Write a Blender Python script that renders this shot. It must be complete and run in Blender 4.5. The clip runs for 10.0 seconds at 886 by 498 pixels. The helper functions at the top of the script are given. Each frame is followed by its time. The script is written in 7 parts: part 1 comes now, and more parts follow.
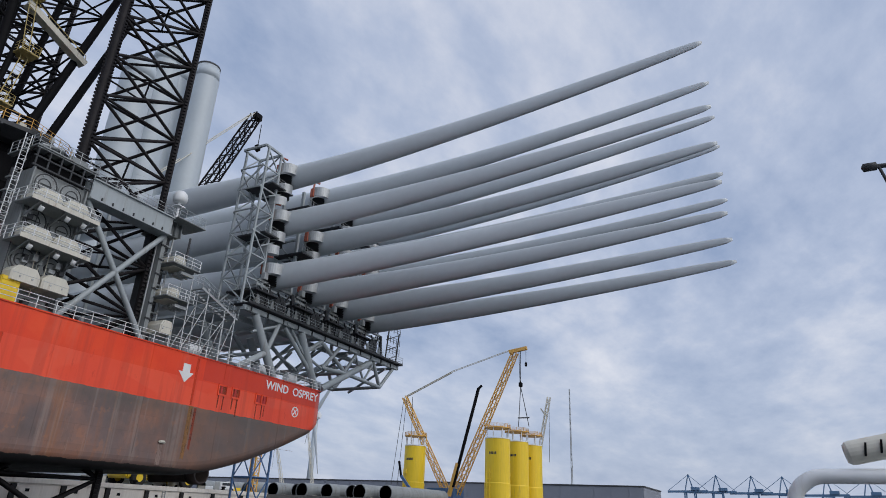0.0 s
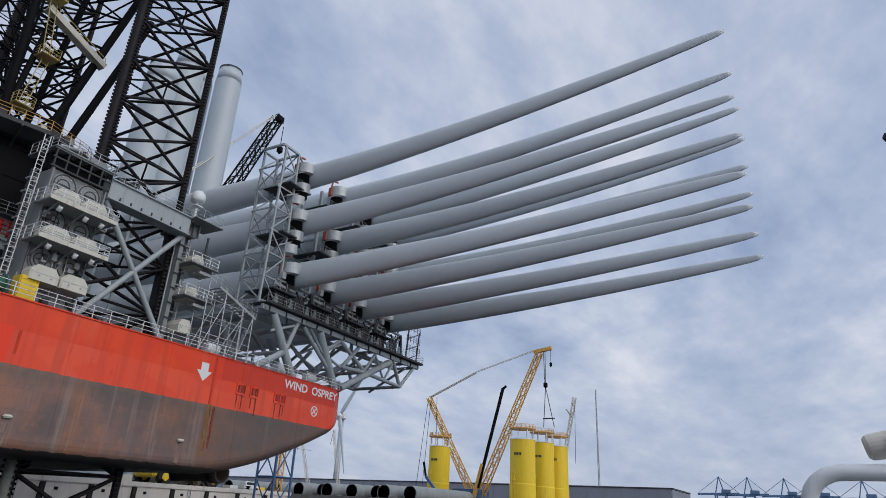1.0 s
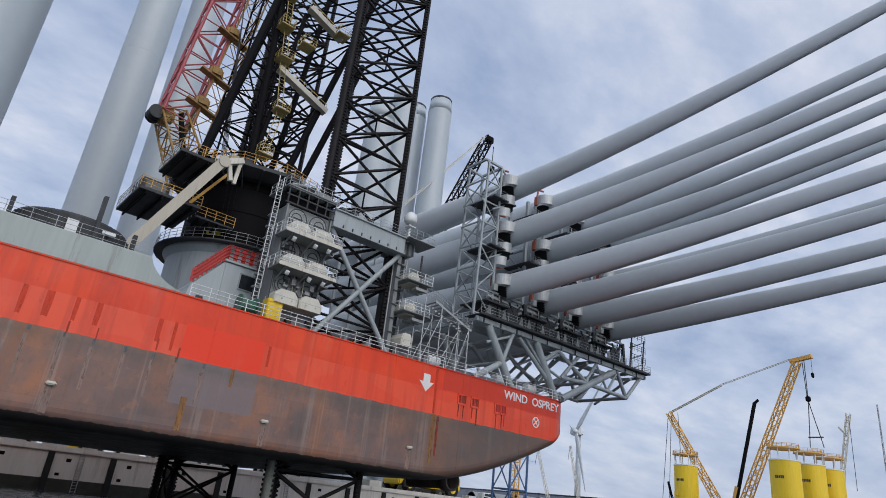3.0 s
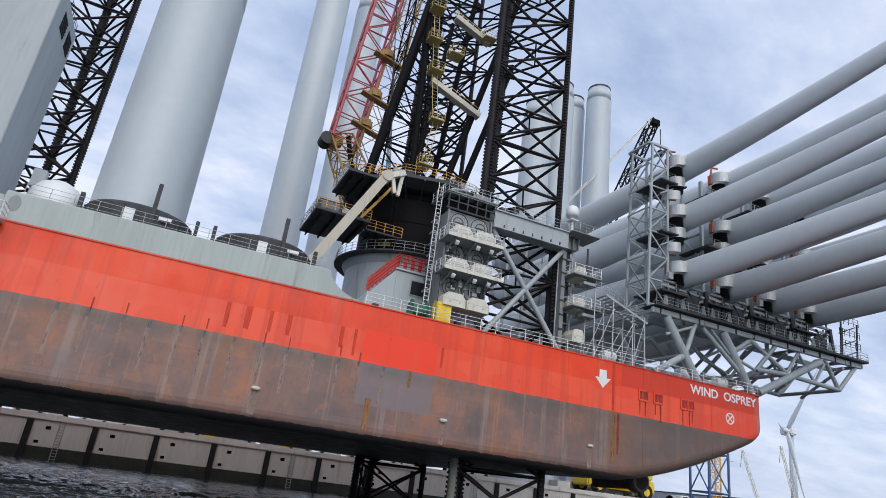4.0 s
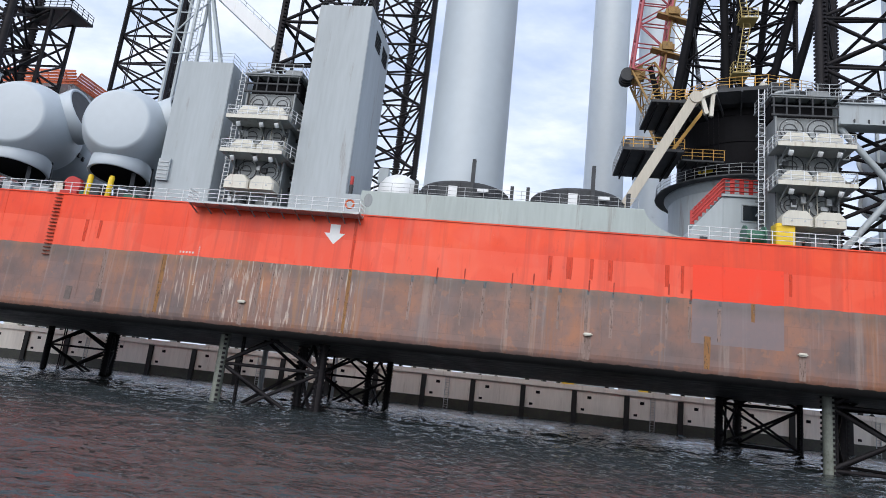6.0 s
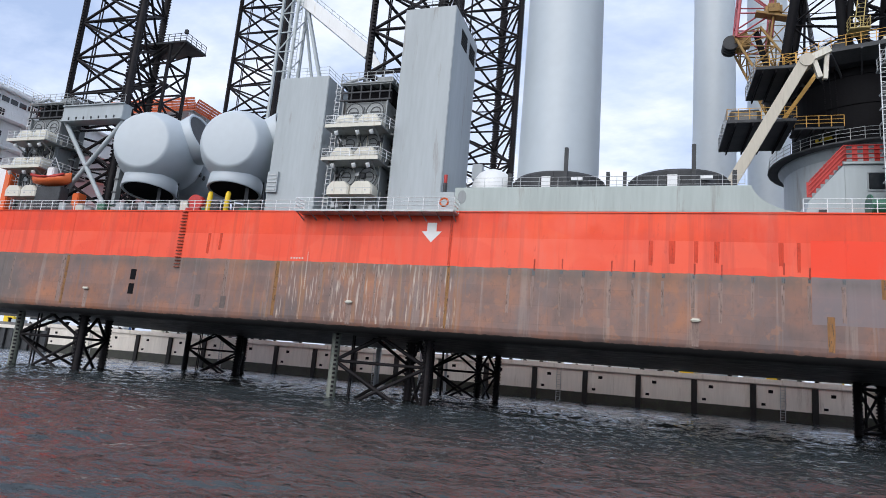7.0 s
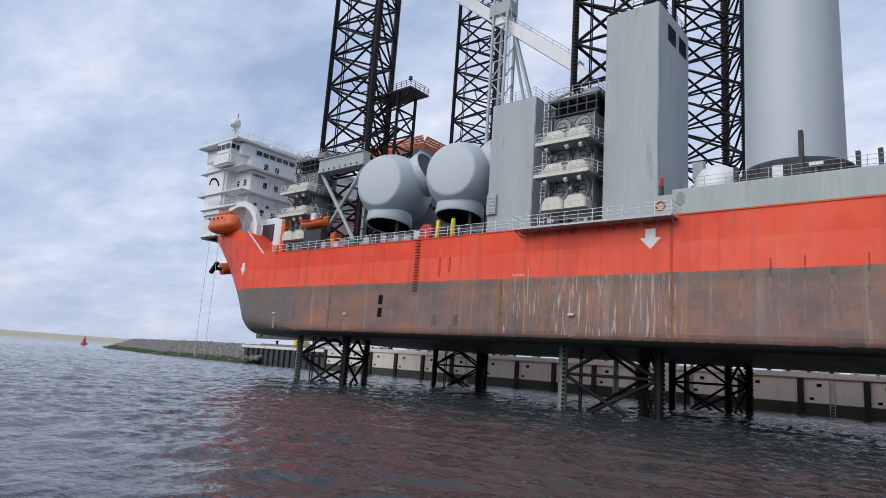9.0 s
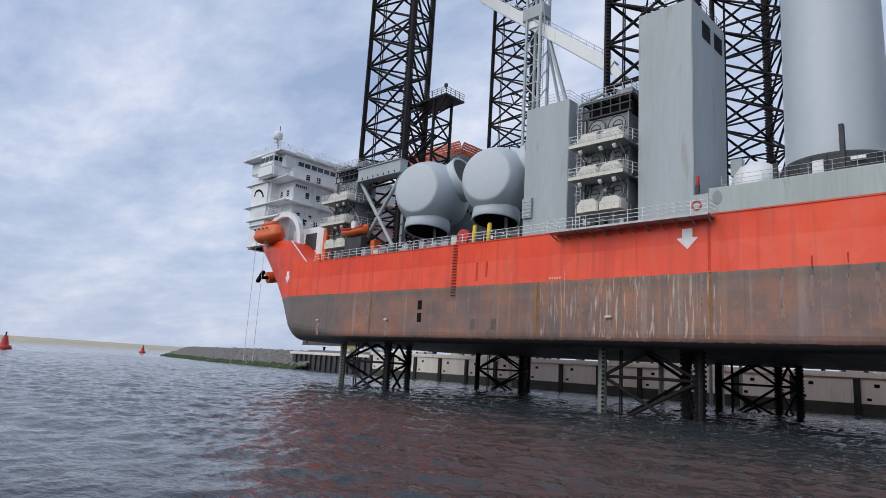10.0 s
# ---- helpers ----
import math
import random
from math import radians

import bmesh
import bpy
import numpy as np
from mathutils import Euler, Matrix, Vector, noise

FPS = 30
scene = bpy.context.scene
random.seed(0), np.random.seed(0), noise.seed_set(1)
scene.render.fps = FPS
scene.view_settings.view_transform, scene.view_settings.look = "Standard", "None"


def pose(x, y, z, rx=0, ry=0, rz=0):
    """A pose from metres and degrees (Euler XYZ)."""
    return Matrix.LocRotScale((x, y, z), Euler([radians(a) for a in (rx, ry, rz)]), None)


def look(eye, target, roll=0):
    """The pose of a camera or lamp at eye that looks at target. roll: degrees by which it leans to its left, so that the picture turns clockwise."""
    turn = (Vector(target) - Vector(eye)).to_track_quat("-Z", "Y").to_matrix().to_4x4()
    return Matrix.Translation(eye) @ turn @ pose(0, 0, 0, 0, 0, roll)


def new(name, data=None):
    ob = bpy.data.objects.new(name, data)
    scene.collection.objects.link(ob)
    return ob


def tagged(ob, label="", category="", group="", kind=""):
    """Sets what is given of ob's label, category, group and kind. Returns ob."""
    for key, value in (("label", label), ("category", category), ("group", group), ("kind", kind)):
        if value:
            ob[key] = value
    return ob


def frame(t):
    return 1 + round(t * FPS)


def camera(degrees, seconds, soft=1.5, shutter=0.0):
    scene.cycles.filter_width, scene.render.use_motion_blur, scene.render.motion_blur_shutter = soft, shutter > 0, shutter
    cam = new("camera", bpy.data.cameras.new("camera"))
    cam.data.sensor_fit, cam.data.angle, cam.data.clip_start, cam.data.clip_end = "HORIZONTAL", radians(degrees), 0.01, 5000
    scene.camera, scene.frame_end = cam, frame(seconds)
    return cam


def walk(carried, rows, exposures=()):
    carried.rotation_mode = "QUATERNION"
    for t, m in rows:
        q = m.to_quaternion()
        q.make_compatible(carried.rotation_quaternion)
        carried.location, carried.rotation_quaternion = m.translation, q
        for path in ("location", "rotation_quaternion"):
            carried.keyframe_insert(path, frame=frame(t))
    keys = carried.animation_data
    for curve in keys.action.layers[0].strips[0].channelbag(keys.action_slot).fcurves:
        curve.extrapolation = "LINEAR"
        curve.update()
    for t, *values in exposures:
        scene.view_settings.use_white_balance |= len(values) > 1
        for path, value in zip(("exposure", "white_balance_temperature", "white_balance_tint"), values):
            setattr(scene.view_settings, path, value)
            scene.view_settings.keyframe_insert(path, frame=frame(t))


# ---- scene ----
cam = camera(69.9, 10.0, soft=0.9)
PATH = [
    (0, (-2.317, 0.173, 3.975), (-3.165, 1.816, 4.739), 2.5),
    (0.5, (-2.166, 0.731, 3.966), (-3.038, 2.361, 4.73), 2.6),
    (1, (-2.014, 1.29, 3.949), (-2.93, 2.896, 4.712), 2.9),
    (1.5, (-1.85, 1.859, 3.922), (-2.822, 3.433, 4.683), 3.2),
    (2, (-1.672, 2.402, 3.876), (-2.77, 3.892, 4.633), 4.1),
    (2.5, (-1.499, 2.901, 3.814), (-2.773, 4.246, 4.567), 5.4),
    (3.8, (-1.114, 4.166, 3.509), (-2.8, 4.967, 4.227), 7.5),
    (4, (-1.066, 4.372, 3.495), (-2.802, 5.079, 4.192), 7.5),
    (4.1, (-1.047, 4.478, 3.491), (-2.805, 5.138, 4.18), 7.4),
    (4.5, (-0.988, 4.918, 3.466), (-2.828, 5.378, 4.1), 7.6),
    (5, (-0.885, 5.484, 3.442), (-2.794, 5.688, 4.002), 7.5),
    (5.5, (-0.763, 6.074, 3.438), (-2.703, 6.015, 3.922), 7.0),
    (5.7, (-0.715, 6.318, 3.439), (-2.655, 6.158, 3.895), 6.7),
    (6.8, (-0.428, 7.725, 3.448), (-2.312, 7.173, 3.829), 5.3),
    (7, (-0.386, 7.978, 3.448), (-2.249, 7.356, 3.822), 4.9),
    (7.5, (-0.324, 8.606, 3.442), (-2.114, 7.792, 3.809), 4.5),
    (8, (-0.305, 9.188, 3.43), (-1.999, 8.189, 3.794), 4.4),
    (8.5, (-0.319, 9.744, 3.429), (-1.915, 8.594, 3.789), 4.2),
    (9, (-0.328, 10.334, 3.443), (-1.829, 9.062, 3.803), 4.1),
    (9.5, (-0.336, 10.931, 3.454), (-1.773, 9.587, 3.816), 3.8),
    (10, (-0.346, 11.511, 3.46), (-1.751, 10.134, 3.824), 3.5),
]
walk(cam, [(t, look(eye, target, roll)) for t, eye, target, roll in PATH],
     [(0, -0.03), (2.0, -0.08), (4.0, 0.40), (5.5, 0.67), (7.5, 0.64), (8.5, 0.37), (10.0, 0.2)])

# ---- world ----
world = bpy.data.worlds.new("overcast")
scene.world = world
world.use_nodes = True
WN, WL = world.node_tree.nodes, world.node_tree.links
WN.clear()


def wnode(kind, **props):
    n = WN.new(kind)
    for k, v in props.items():
        n.inputs[k.replace("_", " ")].default_value = v
    return n


SUN_EL, SUN_AZ = radians(38), radians(100)   # azimuth: clockwise from +y
sky = WN.new("ShaderNodeTexSky")
sky.sky_type = "NISHITA"
sky.sun_disc = False
sky.sun_elevation, sky.sun_rotation = SUN_EL, SUN_AZ
sky.dust_density, sky.air_density = 2.0, 1.2
coord = WN.new("ShaderNodeTexCoord")
sep = WN.new("ShaderNodeSeparateXYZ")
WL.new(coord.outputs["Generated"], sep.inputs[0])
# cloud deck: the sky direction laid on a flat layer overhead
up = WN.new("ShaderNodeMath"); up.operation = "MAXIMUM"; up.inputs[1].default_value = 0.0
WL.new(sep.outputs["Z"], up.inputs[0])
lift = WN.new("ShaderNodeMath"); lift.operation = "ADD"; lift.inputs[1].default_value = 0.21
WL.new(up.outputs[0], lift.inputs[0])
flat = WN.new("ShaderNodeVectorMath"); flat.operation = "DIVIDE"
comb = WN.new("ShaderNodeCombineXYZ")
for i in range(3):
    WL.new(lift.outputs[0], comb.inputs[i])
WL.new(coord.outputs["Generated"], flat.inputs[0])
WL.new(comb.outputs[0], flat.inputs[1])
mapping = WN.new("ShaderNodeMapping")
mapping.inputs["Scale"].default_value = (1.0, 0.62, 0.0)
mapping.inputs["Rotation"].default_value = (0, 0, 0.6)
WL.new(flat.outputs[0], mapping.inputs[0])
big = wnode("ShaderNodeTexNoise", Scale=1.9, Detail=7.0, Roughness=0.55, Distortion=0.25)
small = wnode("ShaderNodeTexNoise", Scale=7.0, Detail=8.0, Roughness=0.6)
WL.new(mapping.outputs[0], big.inputs["Vector"])
WL.new(mapping.outputs[0], small.inputs["Vector"])
cover = WN.new("ShaderNodeMixRGB"); cover.blend_type = "MIX"; cover.inputs[0].default_value = 0.32
WL.new(big.outputs["Fac"], cover.inputs[1]); WL.new(small.outputs["Fac"], cover.inputs[2])
ramp = WN.new("ShaderNodeValToRGB")
WL.new(cover.outputs[0], ramp.inputs[0])
e = ramp.color_ramp.elements
e[0].position, e[0].color = 0.36, (3.5, 4.5, 6.7, 1)
e[1].position, e[1].color = 0.68, (9.3, 9.5, 10.4, 1)
mid = ramp.color_ramp.elements.new(0.5); mid.color = (5.5, 6.35, 8.3, 1)
haze = WN.new("ShaderNodeMapRange")   # thicker air low over the horizon
haze.inputs["From Min"].default_value, haze.inputs["From Max"].default_value = 0.0, 0.3
haze.inputs["To Min"].default_value, haze.inputs["To Max"].default_value = 0.6, 0.0
WL.new(up.outputs[0], haze.inputs["Value"])
veil = WN.new("ShaderNodeMixRGB"); veil.inputs[2].default_value = (5.3, 6.1, 7.9, 1)
WL.new(haze.outputs[0], veil.inputs[0]); WL.new(ramp.outputs[0], veil.inputs[1])
mix = WN.new("ShaderNodeMixRGB"); mix.inputs[0].default_value = 0.88
WL.new(sky.outputs[0], mix.inputs[1]); WL.new(veil.outputs[0], mix.inputs[2])
bg = WN.new("ShaderNodeBackground"); bg.inputs["Strength"].default_value = 0.09
out = WN.new("ShaderNodeOutputWorld")
WL.new(mix.outputs[0], bg.inputs[0]); WL.new(bg.outputs[0], out.inputs[0])

sun = new("sun", bpy.data.lights.new("sun", "SUN"))
sun.data.energy, sun.data.angle, sun.data.color = 1.45, radians(60), (1.0, 0.96, 0.9)
sdir = Vector((math.sin(SUN_AZ) * math.cos(SUN_EL), math.cos(SUN_AZ) * math.cos(SUN_EL), math.sin(SUN_EL)))
sun.matrix_world = look(tuple(sdir * 100), (0, 0, 0))

# ---- materials ----
MATS = {}


def material(name, base, rough=0.6, metal=0.0, vary=0.25, scale=0.6, bump=0.02, dirt=None, dirt_amount=0.0, streak=False, fine=9.0, gloss=0.5):
    m = bpy.data.materials.new(name)
    m.use_nodes = True
    N, L = m.node_tree.nodes, m.node_tree.links
    p = N["Principled BSDF"]
    geo = N.new("ShaderNodeNewGeometry")
    a = N.new("ShaderNodeTexNoise"); a.inputs["Scale"].default_value = scale; a.inputs["Detail"].default_value = 6
    b = N.new("ShaderNodeTexNoise"); b.inputs["Scale"].default_value = scale * fine; b.inputs["Detail"].default_value = 4
    mp = N.new("ShaderNodeMapping")
    if streak:
        mp.inputs["Scale"].default_value = (1, 1, 0.12)
    L.new(geo.outputs["Position"], mp.inputs[0])
    L.new(mp.outputs[0], a.inputs["Vector"]); L.new(mp.outputs[0], b.inputs["Vector"])
    mx = N.new("ShaderNodeMixRGB"); mx.inputs[0].default_value = 0.4
    L.new(a.outputs["Fac"], mx.inputs[1]); L.new(b.outputs["Fac"], mx.inputs[2])
    r = N.new("ShaderNodeValToRGB")
    lo = tuple(c * (1 - vary) for c in base); hi = tuple(min(1, c * (1 + vary)) for c in base)
    r.color_ramp.elements[0].position, r.color_ramp.elements[0].color = 0.3, (*lo, 1)
    r.color_ramp.elements[1].position, r.color_ramp.elements[1].color = 0.7, (*hi, 1)
    L.new(mx.outputs[0], r.inputs[0])
    colour = r.outputs[0]
    if dirt:
        c = N.new("ShaderNodeTexNoise"); c.inputs["Scale"].default_value = scale * 2.3; c.inputs["Detail"].default_value = 8
        c.inputs["Roughness"].default_value = 0.7
        L.new(mp.outputs[0], c.inputs["Vector"])
        cr = N.new("ShaderNodeValToRGB")
        cr.color_ramp.elements[0].position = 0.62 - 0.2 * dirt_amount
        cr.color_ramp.elements[1].position = 0.78 - 0.1 * dirt_amount
        L.new(c.outputs["Fac"], cr.inputs[0])
        dm = N.new("ShaderNodeMixRGB"); dm.inputs[2].default_value = (*dirt, 1)
        L.new(cr.outputs[0], dm.inputs[0]); L.new(colour, dm.inputs[1])
        colour = dm.outputs[0]
    L.new(colour, p.inputs["Base Color"])
    p.inputs["Roughness"].default_value, p.inputs["Metallic"].default_value = rough, metal
    p.inputs["Specular IOR Level"].default_value = gloss
    if bump:
        bp = N.new("ShaderNodeBump"); bp.inputs["Strength"].default_value = 0.5; bp.inputs["Distance"].default_value = bump
        L.new(b.outputs["Fac"], bp.inputs["Height"]); L.new(bp.outputs[0], p.inputs["Normal"])
    MATS[name] = m
    return m


GREY = material("grey_paint", (0.36, 0.40, 0.42), 0.5, vary=0.12, scale=0.35, dirt=(0.2, 0.17, 0.14), dirt_amount=0.15, streak=True)
BULWARK = material("greenish_grey_paint", (0.36, 0.41, 0.395), 0.45, vary=0.14, scale=0.4, dirt=(0.22, 0.2, 0.17), dirt_amount=0.25, streak=True)
LIGHT = material("pale_grey_paint", (0.39, 0.44, 0.46), 0.45, vary=0.1, scale=0.3, dirt=(0.3, 0.28, 0.25), dirt_amount=0.08, streak=True)
JACKGREY = material("jack_grey_paint", (0.24, 0.26, 0.265), 0.5, vary=0.2, scale=0.5, dirt=(0.12, 0.09, 0.07), dirt_amount=0.3, streak=True)
STEEL = material("galvanised_steel", (0.42, 0.44, 0.45), 0.45, 0.35, vary=0.2, scale=1.2)
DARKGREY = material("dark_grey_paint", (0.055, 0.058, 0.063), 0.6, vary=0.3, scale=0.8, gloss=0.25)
LEG = material("leg_black_steel", (0.021, 0.019, 0.021), 0.6, vary=0.4, scale=0.7, dirt=(0.05, 0.036, 0.032), dirt_amount=0.15, gloss=0.15)
BLACK = material("black_paint", (0.004, 0.004, 0.0055), 0.75, vary=0.3, scale=0.5, gloss=0.15)
WHITE = material("white_paint", (0.74, 0.76, 0.77), 0.4, vary=0.06, scale=0.4, dirt=(0.5, 0.46, 0.4), dirt_amount=0.08, streak=True)
CREAM = material("cream_paint", (0.62, 0.60, 0.52), 0.5, vary=0.1, scale=0.8, dirt=(0.3, 0.2, 0.12), dirt_amount=0.25, streak=True)
BLADE = material("blade_gelcoat", (0.55, 0.595, 0.625), 0.3, vary=0.05, scale=0.15, bump=0.0)
TOWER = material("tower_grey", (0.47, 0.525, 0.565), 0.4, vary=0.05, scale=0.12, bump=0.0)
YELLOW = material("yellow_paint", (0.82, 0.57, 0.02), 0.45, vary=0.12, scale=0.2, dirt=(0.4, 0.28, 0.05), dirt_amount=0.1, streak=True)
CRANEYEL = material("crane_yellow", (0.66, 0.37, 0.08), 0.5, vary=0.15, scale=0.5)
RED = material("red_paint", (0.45, 0.03, 0.025), 0.5, vary=0.2, scale=0.6)
ORANGE = material("orange_paint", (0.68, 0.13, 0.03), 0.45, vary=0.12, scale=0.8)
PALEYEL = material("pale_yellow_paint", (0.52, 0.41, 0.16), 0.55, vary=0.2, scale=0.8, dirt=(0.2, 0.14, 0.07), dirt_amount=0.3)
RUSTYEL = material("worn_yellow_paint", (0.34, 0.2, 0.06), 0.6, vary=0.35, scale=0.9, dirt=(0.08, 0.05, 0.03), dirt_amount=0.5)
CONCRETE = material("quay_concrete", (0.70, 0.66, 0.60), 0.9, vary=0.12, scale=0.4, dirt=(0.36, 0.31, 0.26), dirt_amount=0.2, streak=True)
ASPHALT = material("quay_paving", (0.17, 0.165, 0.16), 0.95, vary=0.25, scale=0.1)
RUSTPIPE = material("bare_steel_pipe", (0.13, 0.10, 0.09), 0.6, 0.2, vary=0.3, scale=0.5)
ROCK = material("rock", (0.2, 0.19, 0.18), 0.95, vary=0.4, scale=1.2, bump=0.1)
SAND = material("sand", (0.42, 0.37, 0.28), 1.0, vary=0.15, scale=0.02)
WEED = material("weed", (0.05, 0.08, 0.03), 0.95, vary=0.4, scale=0.8)
BLUE = material("blue_paint", (0.05, 0.12, 0.26), 0.5, vary=0.2, scale=0.4)
# distance haze mixed into the blue of the far cranes
HAZEBLUE = material("hazed_blue_paint", (0.10, 0.19, 0.32), 0.7, vary=0.1, scale=0.05)
RUBBER = material("black_rubber", (0.015, 0.015, 0.015), 0.85, vary=0.3, scale=1.0)
WARE = material("cladding", (0.22, 0.24, 0.285), 0.7, vary=0.08, scale=0.05)
GREEN = material("green_paint", (0.04, 0.14, 0.09), 0.5, vary=0.2, scale=0.8)
GLASS = material("dark_window_glass", (0.02, 0.025, 0.03), 0.08, vary=0.2, scale=0.5, bump=0.0)
LETTER = material("white_lettering", (0.78, 0.78, 0.78), 0.5, vary=0.06, scale=2.0)
REDPINK = material("boom_red", (0.46, 0.10, 0.12), 0.5, vary=0.2, scale=0.8)


def hull_material():
    m = bpy.data.materials.new("hull_paint")
    m.use_nodes = True
    N, L = m.node_tree.nodes, m.node_tree.links
    p = N["Principled BSDF"]
    geo = N.new("ShaderNodeNewGeometry")
    xyz = N.new("ShaderNodeSeparateXYZ"); L.new(geo.outputs["Position"], xyz.inputs[0])

    def noise_tex(scale, detail, stretch=(1, 1, 1), rough=0.6):
        mp = N.new("ShaderNodeMapping"); mp.inputs["Scale"].default_value = stretch
        L.new(geo.outputs["Position"], mp.inputs[0])
        n = N.new("ShaderNodeTexNoise"); n.inputs["Scale"].default_value = scale
        n.inputs["Detail"].default_value = detail; n.inputs["Roughness"].default_value = rough
        L.new(mp.outputs[0], n.inputs["Vector"])
        return n.outputs["Fac"]

    def math_node(op, a, b=None):
        n = N.new("ShaderNodeMath"); n.operation = op
        for i, v in enumerate((a, b)):
            if v is None:
                continue
            if isinstance(v, (int, float)):
                n.inputs[i].default_value = v
            else:
                L.new(v, n.inputs[i])
        return n.outputs[0]

    def ramp_node(fac, *stops):
        r = N.new("ShaderNodeValToRGB")
        els = r.color_ramp.elements
        els[0].position, els[0].color = stops[0][0], (*stops[0][1], 1)
        els[1].position, els[1].color = stops[-1][0], (*stops[-1][1], 1)
        for pos, col in stops[1:-1]:
            els.new(pos).color = (*col, 1)
        L.new(fac, r.inputs[0])
        return r.outputs[0]

    def blend(fac, a, b):
        n = N.new("ShaderNodeMixRGB")
        for i, v in enumerate((fac, a, b)):
            if isinstance(v, tuple):
                n.inputs[i].default_value = (*v, 1)
            elif isinstance(v, (int, float)):
                n.inputs[i].default_value = v
            else:
                L.new(v, n.inputs[i])
        return n.outputs[0]

    def box_mask(y0, y1, z0, z1):
        a = math_node("MULTIPLY", math_node("GREATER_THAN", xyz.outputs["Y"], y0), math_node("LESS_THAN", xyz.outputs["Y"], y1))
        b = math_node("MULTIPLY", math_node("GREATER_THAN", xyz.outputs["Z"], z0), math_node("LESS_THAN", xyz.outputs["Z"], z1))
        return math_node("MULTIPLY", a, b)

    W1, W3 = (0, 0, 0), (1, 1, 1)
    # topside red, faded in patches
    top = ramp_node(noise_tex(0.16, 5), (0.3, (0.70, 0.042, 0.007)), (0.5, (0.83, 0.060, 0.009)), (0.72, (0.88, 0.085, 0.018)))
    runs = ramp_node(noise_tex(0.9, 5, (1, 1, 0.05)), (0.50, W1), (0.60, W3))
    lower_half = math_node("LESS_THAN", math_node("ADD", xyz.outputs["Z"], math_node("MULTIPLY", noise_tex(0.3, 2), 0.1)), 15.15)
    top = blend(math_node("MULTIPLY", lower_half, 0.6), top, (0.88, 0.11, 0.052))
    top = blend(math_node("MULTIPLY", runs, 0.3), top, (0.42, 0.035, 0.02))
    top = blend(box_mask(19.4, 26.3, 12.4, 15.3), top, (0.93, 0.045, 0.006))
    scuff = ramp_node(noise_tex(1.6, 8, (1, 1, 0.35), 0.75), (0.60, W1), (0.68, W3))
    top = blend(math_node("MULTIPLY", scuff, 0.45), top, (0.52, 0.03, 0.012))
    plate = ramp_node(noise_tex(0.11, 1, (1, 1, 2.5)), (0.49, W1), (0.51, W3))
    top = blend(math_node("MULTIPLY", plate, 0.3), top, (0.78, 0.04, 0.006))
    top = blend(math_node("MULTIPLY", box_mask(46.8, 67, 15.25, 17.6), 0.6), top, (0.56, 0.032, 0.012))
    chalk = ramp_node(noise_tex(0.5, 4, (1, 1, 0.25)), (0.56, W1), (0.68, W3))
    top = blend(math_node("MULTIPLY", chalk, 0.22), top, (0.72, 0.17, 0.11))
    # underwater paint, brown-grey with rust and pale runs
    low = ramp_node(noise_tex(0.22, 6), (0.3, (0.13, 0.095, 0.087)), (0.46, (0.20, 0.122, 0.102)), (0.56, (0.26, 0.132, 0.092)), (0.70, (0.36, 0.15, 0.075)))
    plates = N.new("ShaderNodeTexBrick")
    plates.inputs["Scale"].default_value = 0.16; plates.inputs["Mortar Size"].default_value = 0.004
    plates.inputs["Color1"].default_value = (0.42, 0.42, 0.42, 1); plates.inputs["Color2"].default_value = (0.62, 0.6, 0.6, 1)
    plates.inputs["Mortar"].default_value = (0.42, 0.42, 0.42, 1)
    pv = N.new("ShaderNodeCombineXYZ"); L.new(xyz.outputs["Y"], pv.inputs[0]); L.new(xyz.outputs["Z"], pv.inputs[1])
    L.new(pv.outputs[0], plates.inputs["Vector"])
    pm = N.new("ShaderNodeMixRGB"); pm.blend_type = "OVERLAY"; pm.inputs[0].default_value = 0.5
    L.new(low, pm.inputs[1]); L.new(plates.outputs[0], pm.inputs[2])
    low = pm.outputs[0]
    pale = ramp_node(noise_tex(1.1, 4, (1, 1, 0.03)), (0.565, W1), (0.64, W3))
    low = blend(math_node("MULTIPLY", pale, 0.42), low, (0.36, 0.29, 0.25))
    flake = ramp_node(noise_tex(2.6, 8, (1, 1, 0.6), 0.75), (0.54, W1), (0.66, W3))
    low = blend(math_node("MULTIPLY", flake, 0.45), low, (0.11, 0.075, 0.065))
    grey = ramp_node(noise_tex(0.33, 5, (1, 1, 0.5)), (0.5, W1), (0.6, W3))
    low = blend(math_node("MULTIPLY", grey, 0.35), low, (0.15, 0.125, 0.13))
    patch = ramp_node(noise_tex(0.9, 5), (0.6, W1), (0.64, W3))
    low = blend(math_node("MULTIPLY", patch, 0.35), low, (0.38, 0.17, 0.09))
    rust = ramp_node(noise_tex(0.55, 6, (1, 1, 0.06), 0.7), (0.56, W1), (0.67, W3))
    low = blend(math_node("MULTIPLY", rust, 0.65), low, (0.30, 0.12, 0.05))
    low = blend(math_node("MULTIPLY", box_mask(19.4, 26.3, 9.0, 12.6), 0.75), low, (0.20, 0.165, 0.175))
    scum = math_node("MULTIPLY", box_mask(-26, -8, 7, 12.55), ramp_node(noise_tex(3.4, 6, (1, 1, 0.09)), (0.55, W1), (0.66, W3)))
    low = blend(math_node("MULTIPLY", scum, 0.9), low, (0.52, 0.43, 0.36))
    seep = math_node("MULTIPLY", box_mask(-29, -8, 7, 12.55), ramp_node(noise_tex(1.3, 5, (1, 1, 0.06), 0.6), (0.55, W1), (0.64, W3)))
    low = blend(math_node("MULTIPLY", seep, 0.4), low, (0.36, 0.16, 0.05))
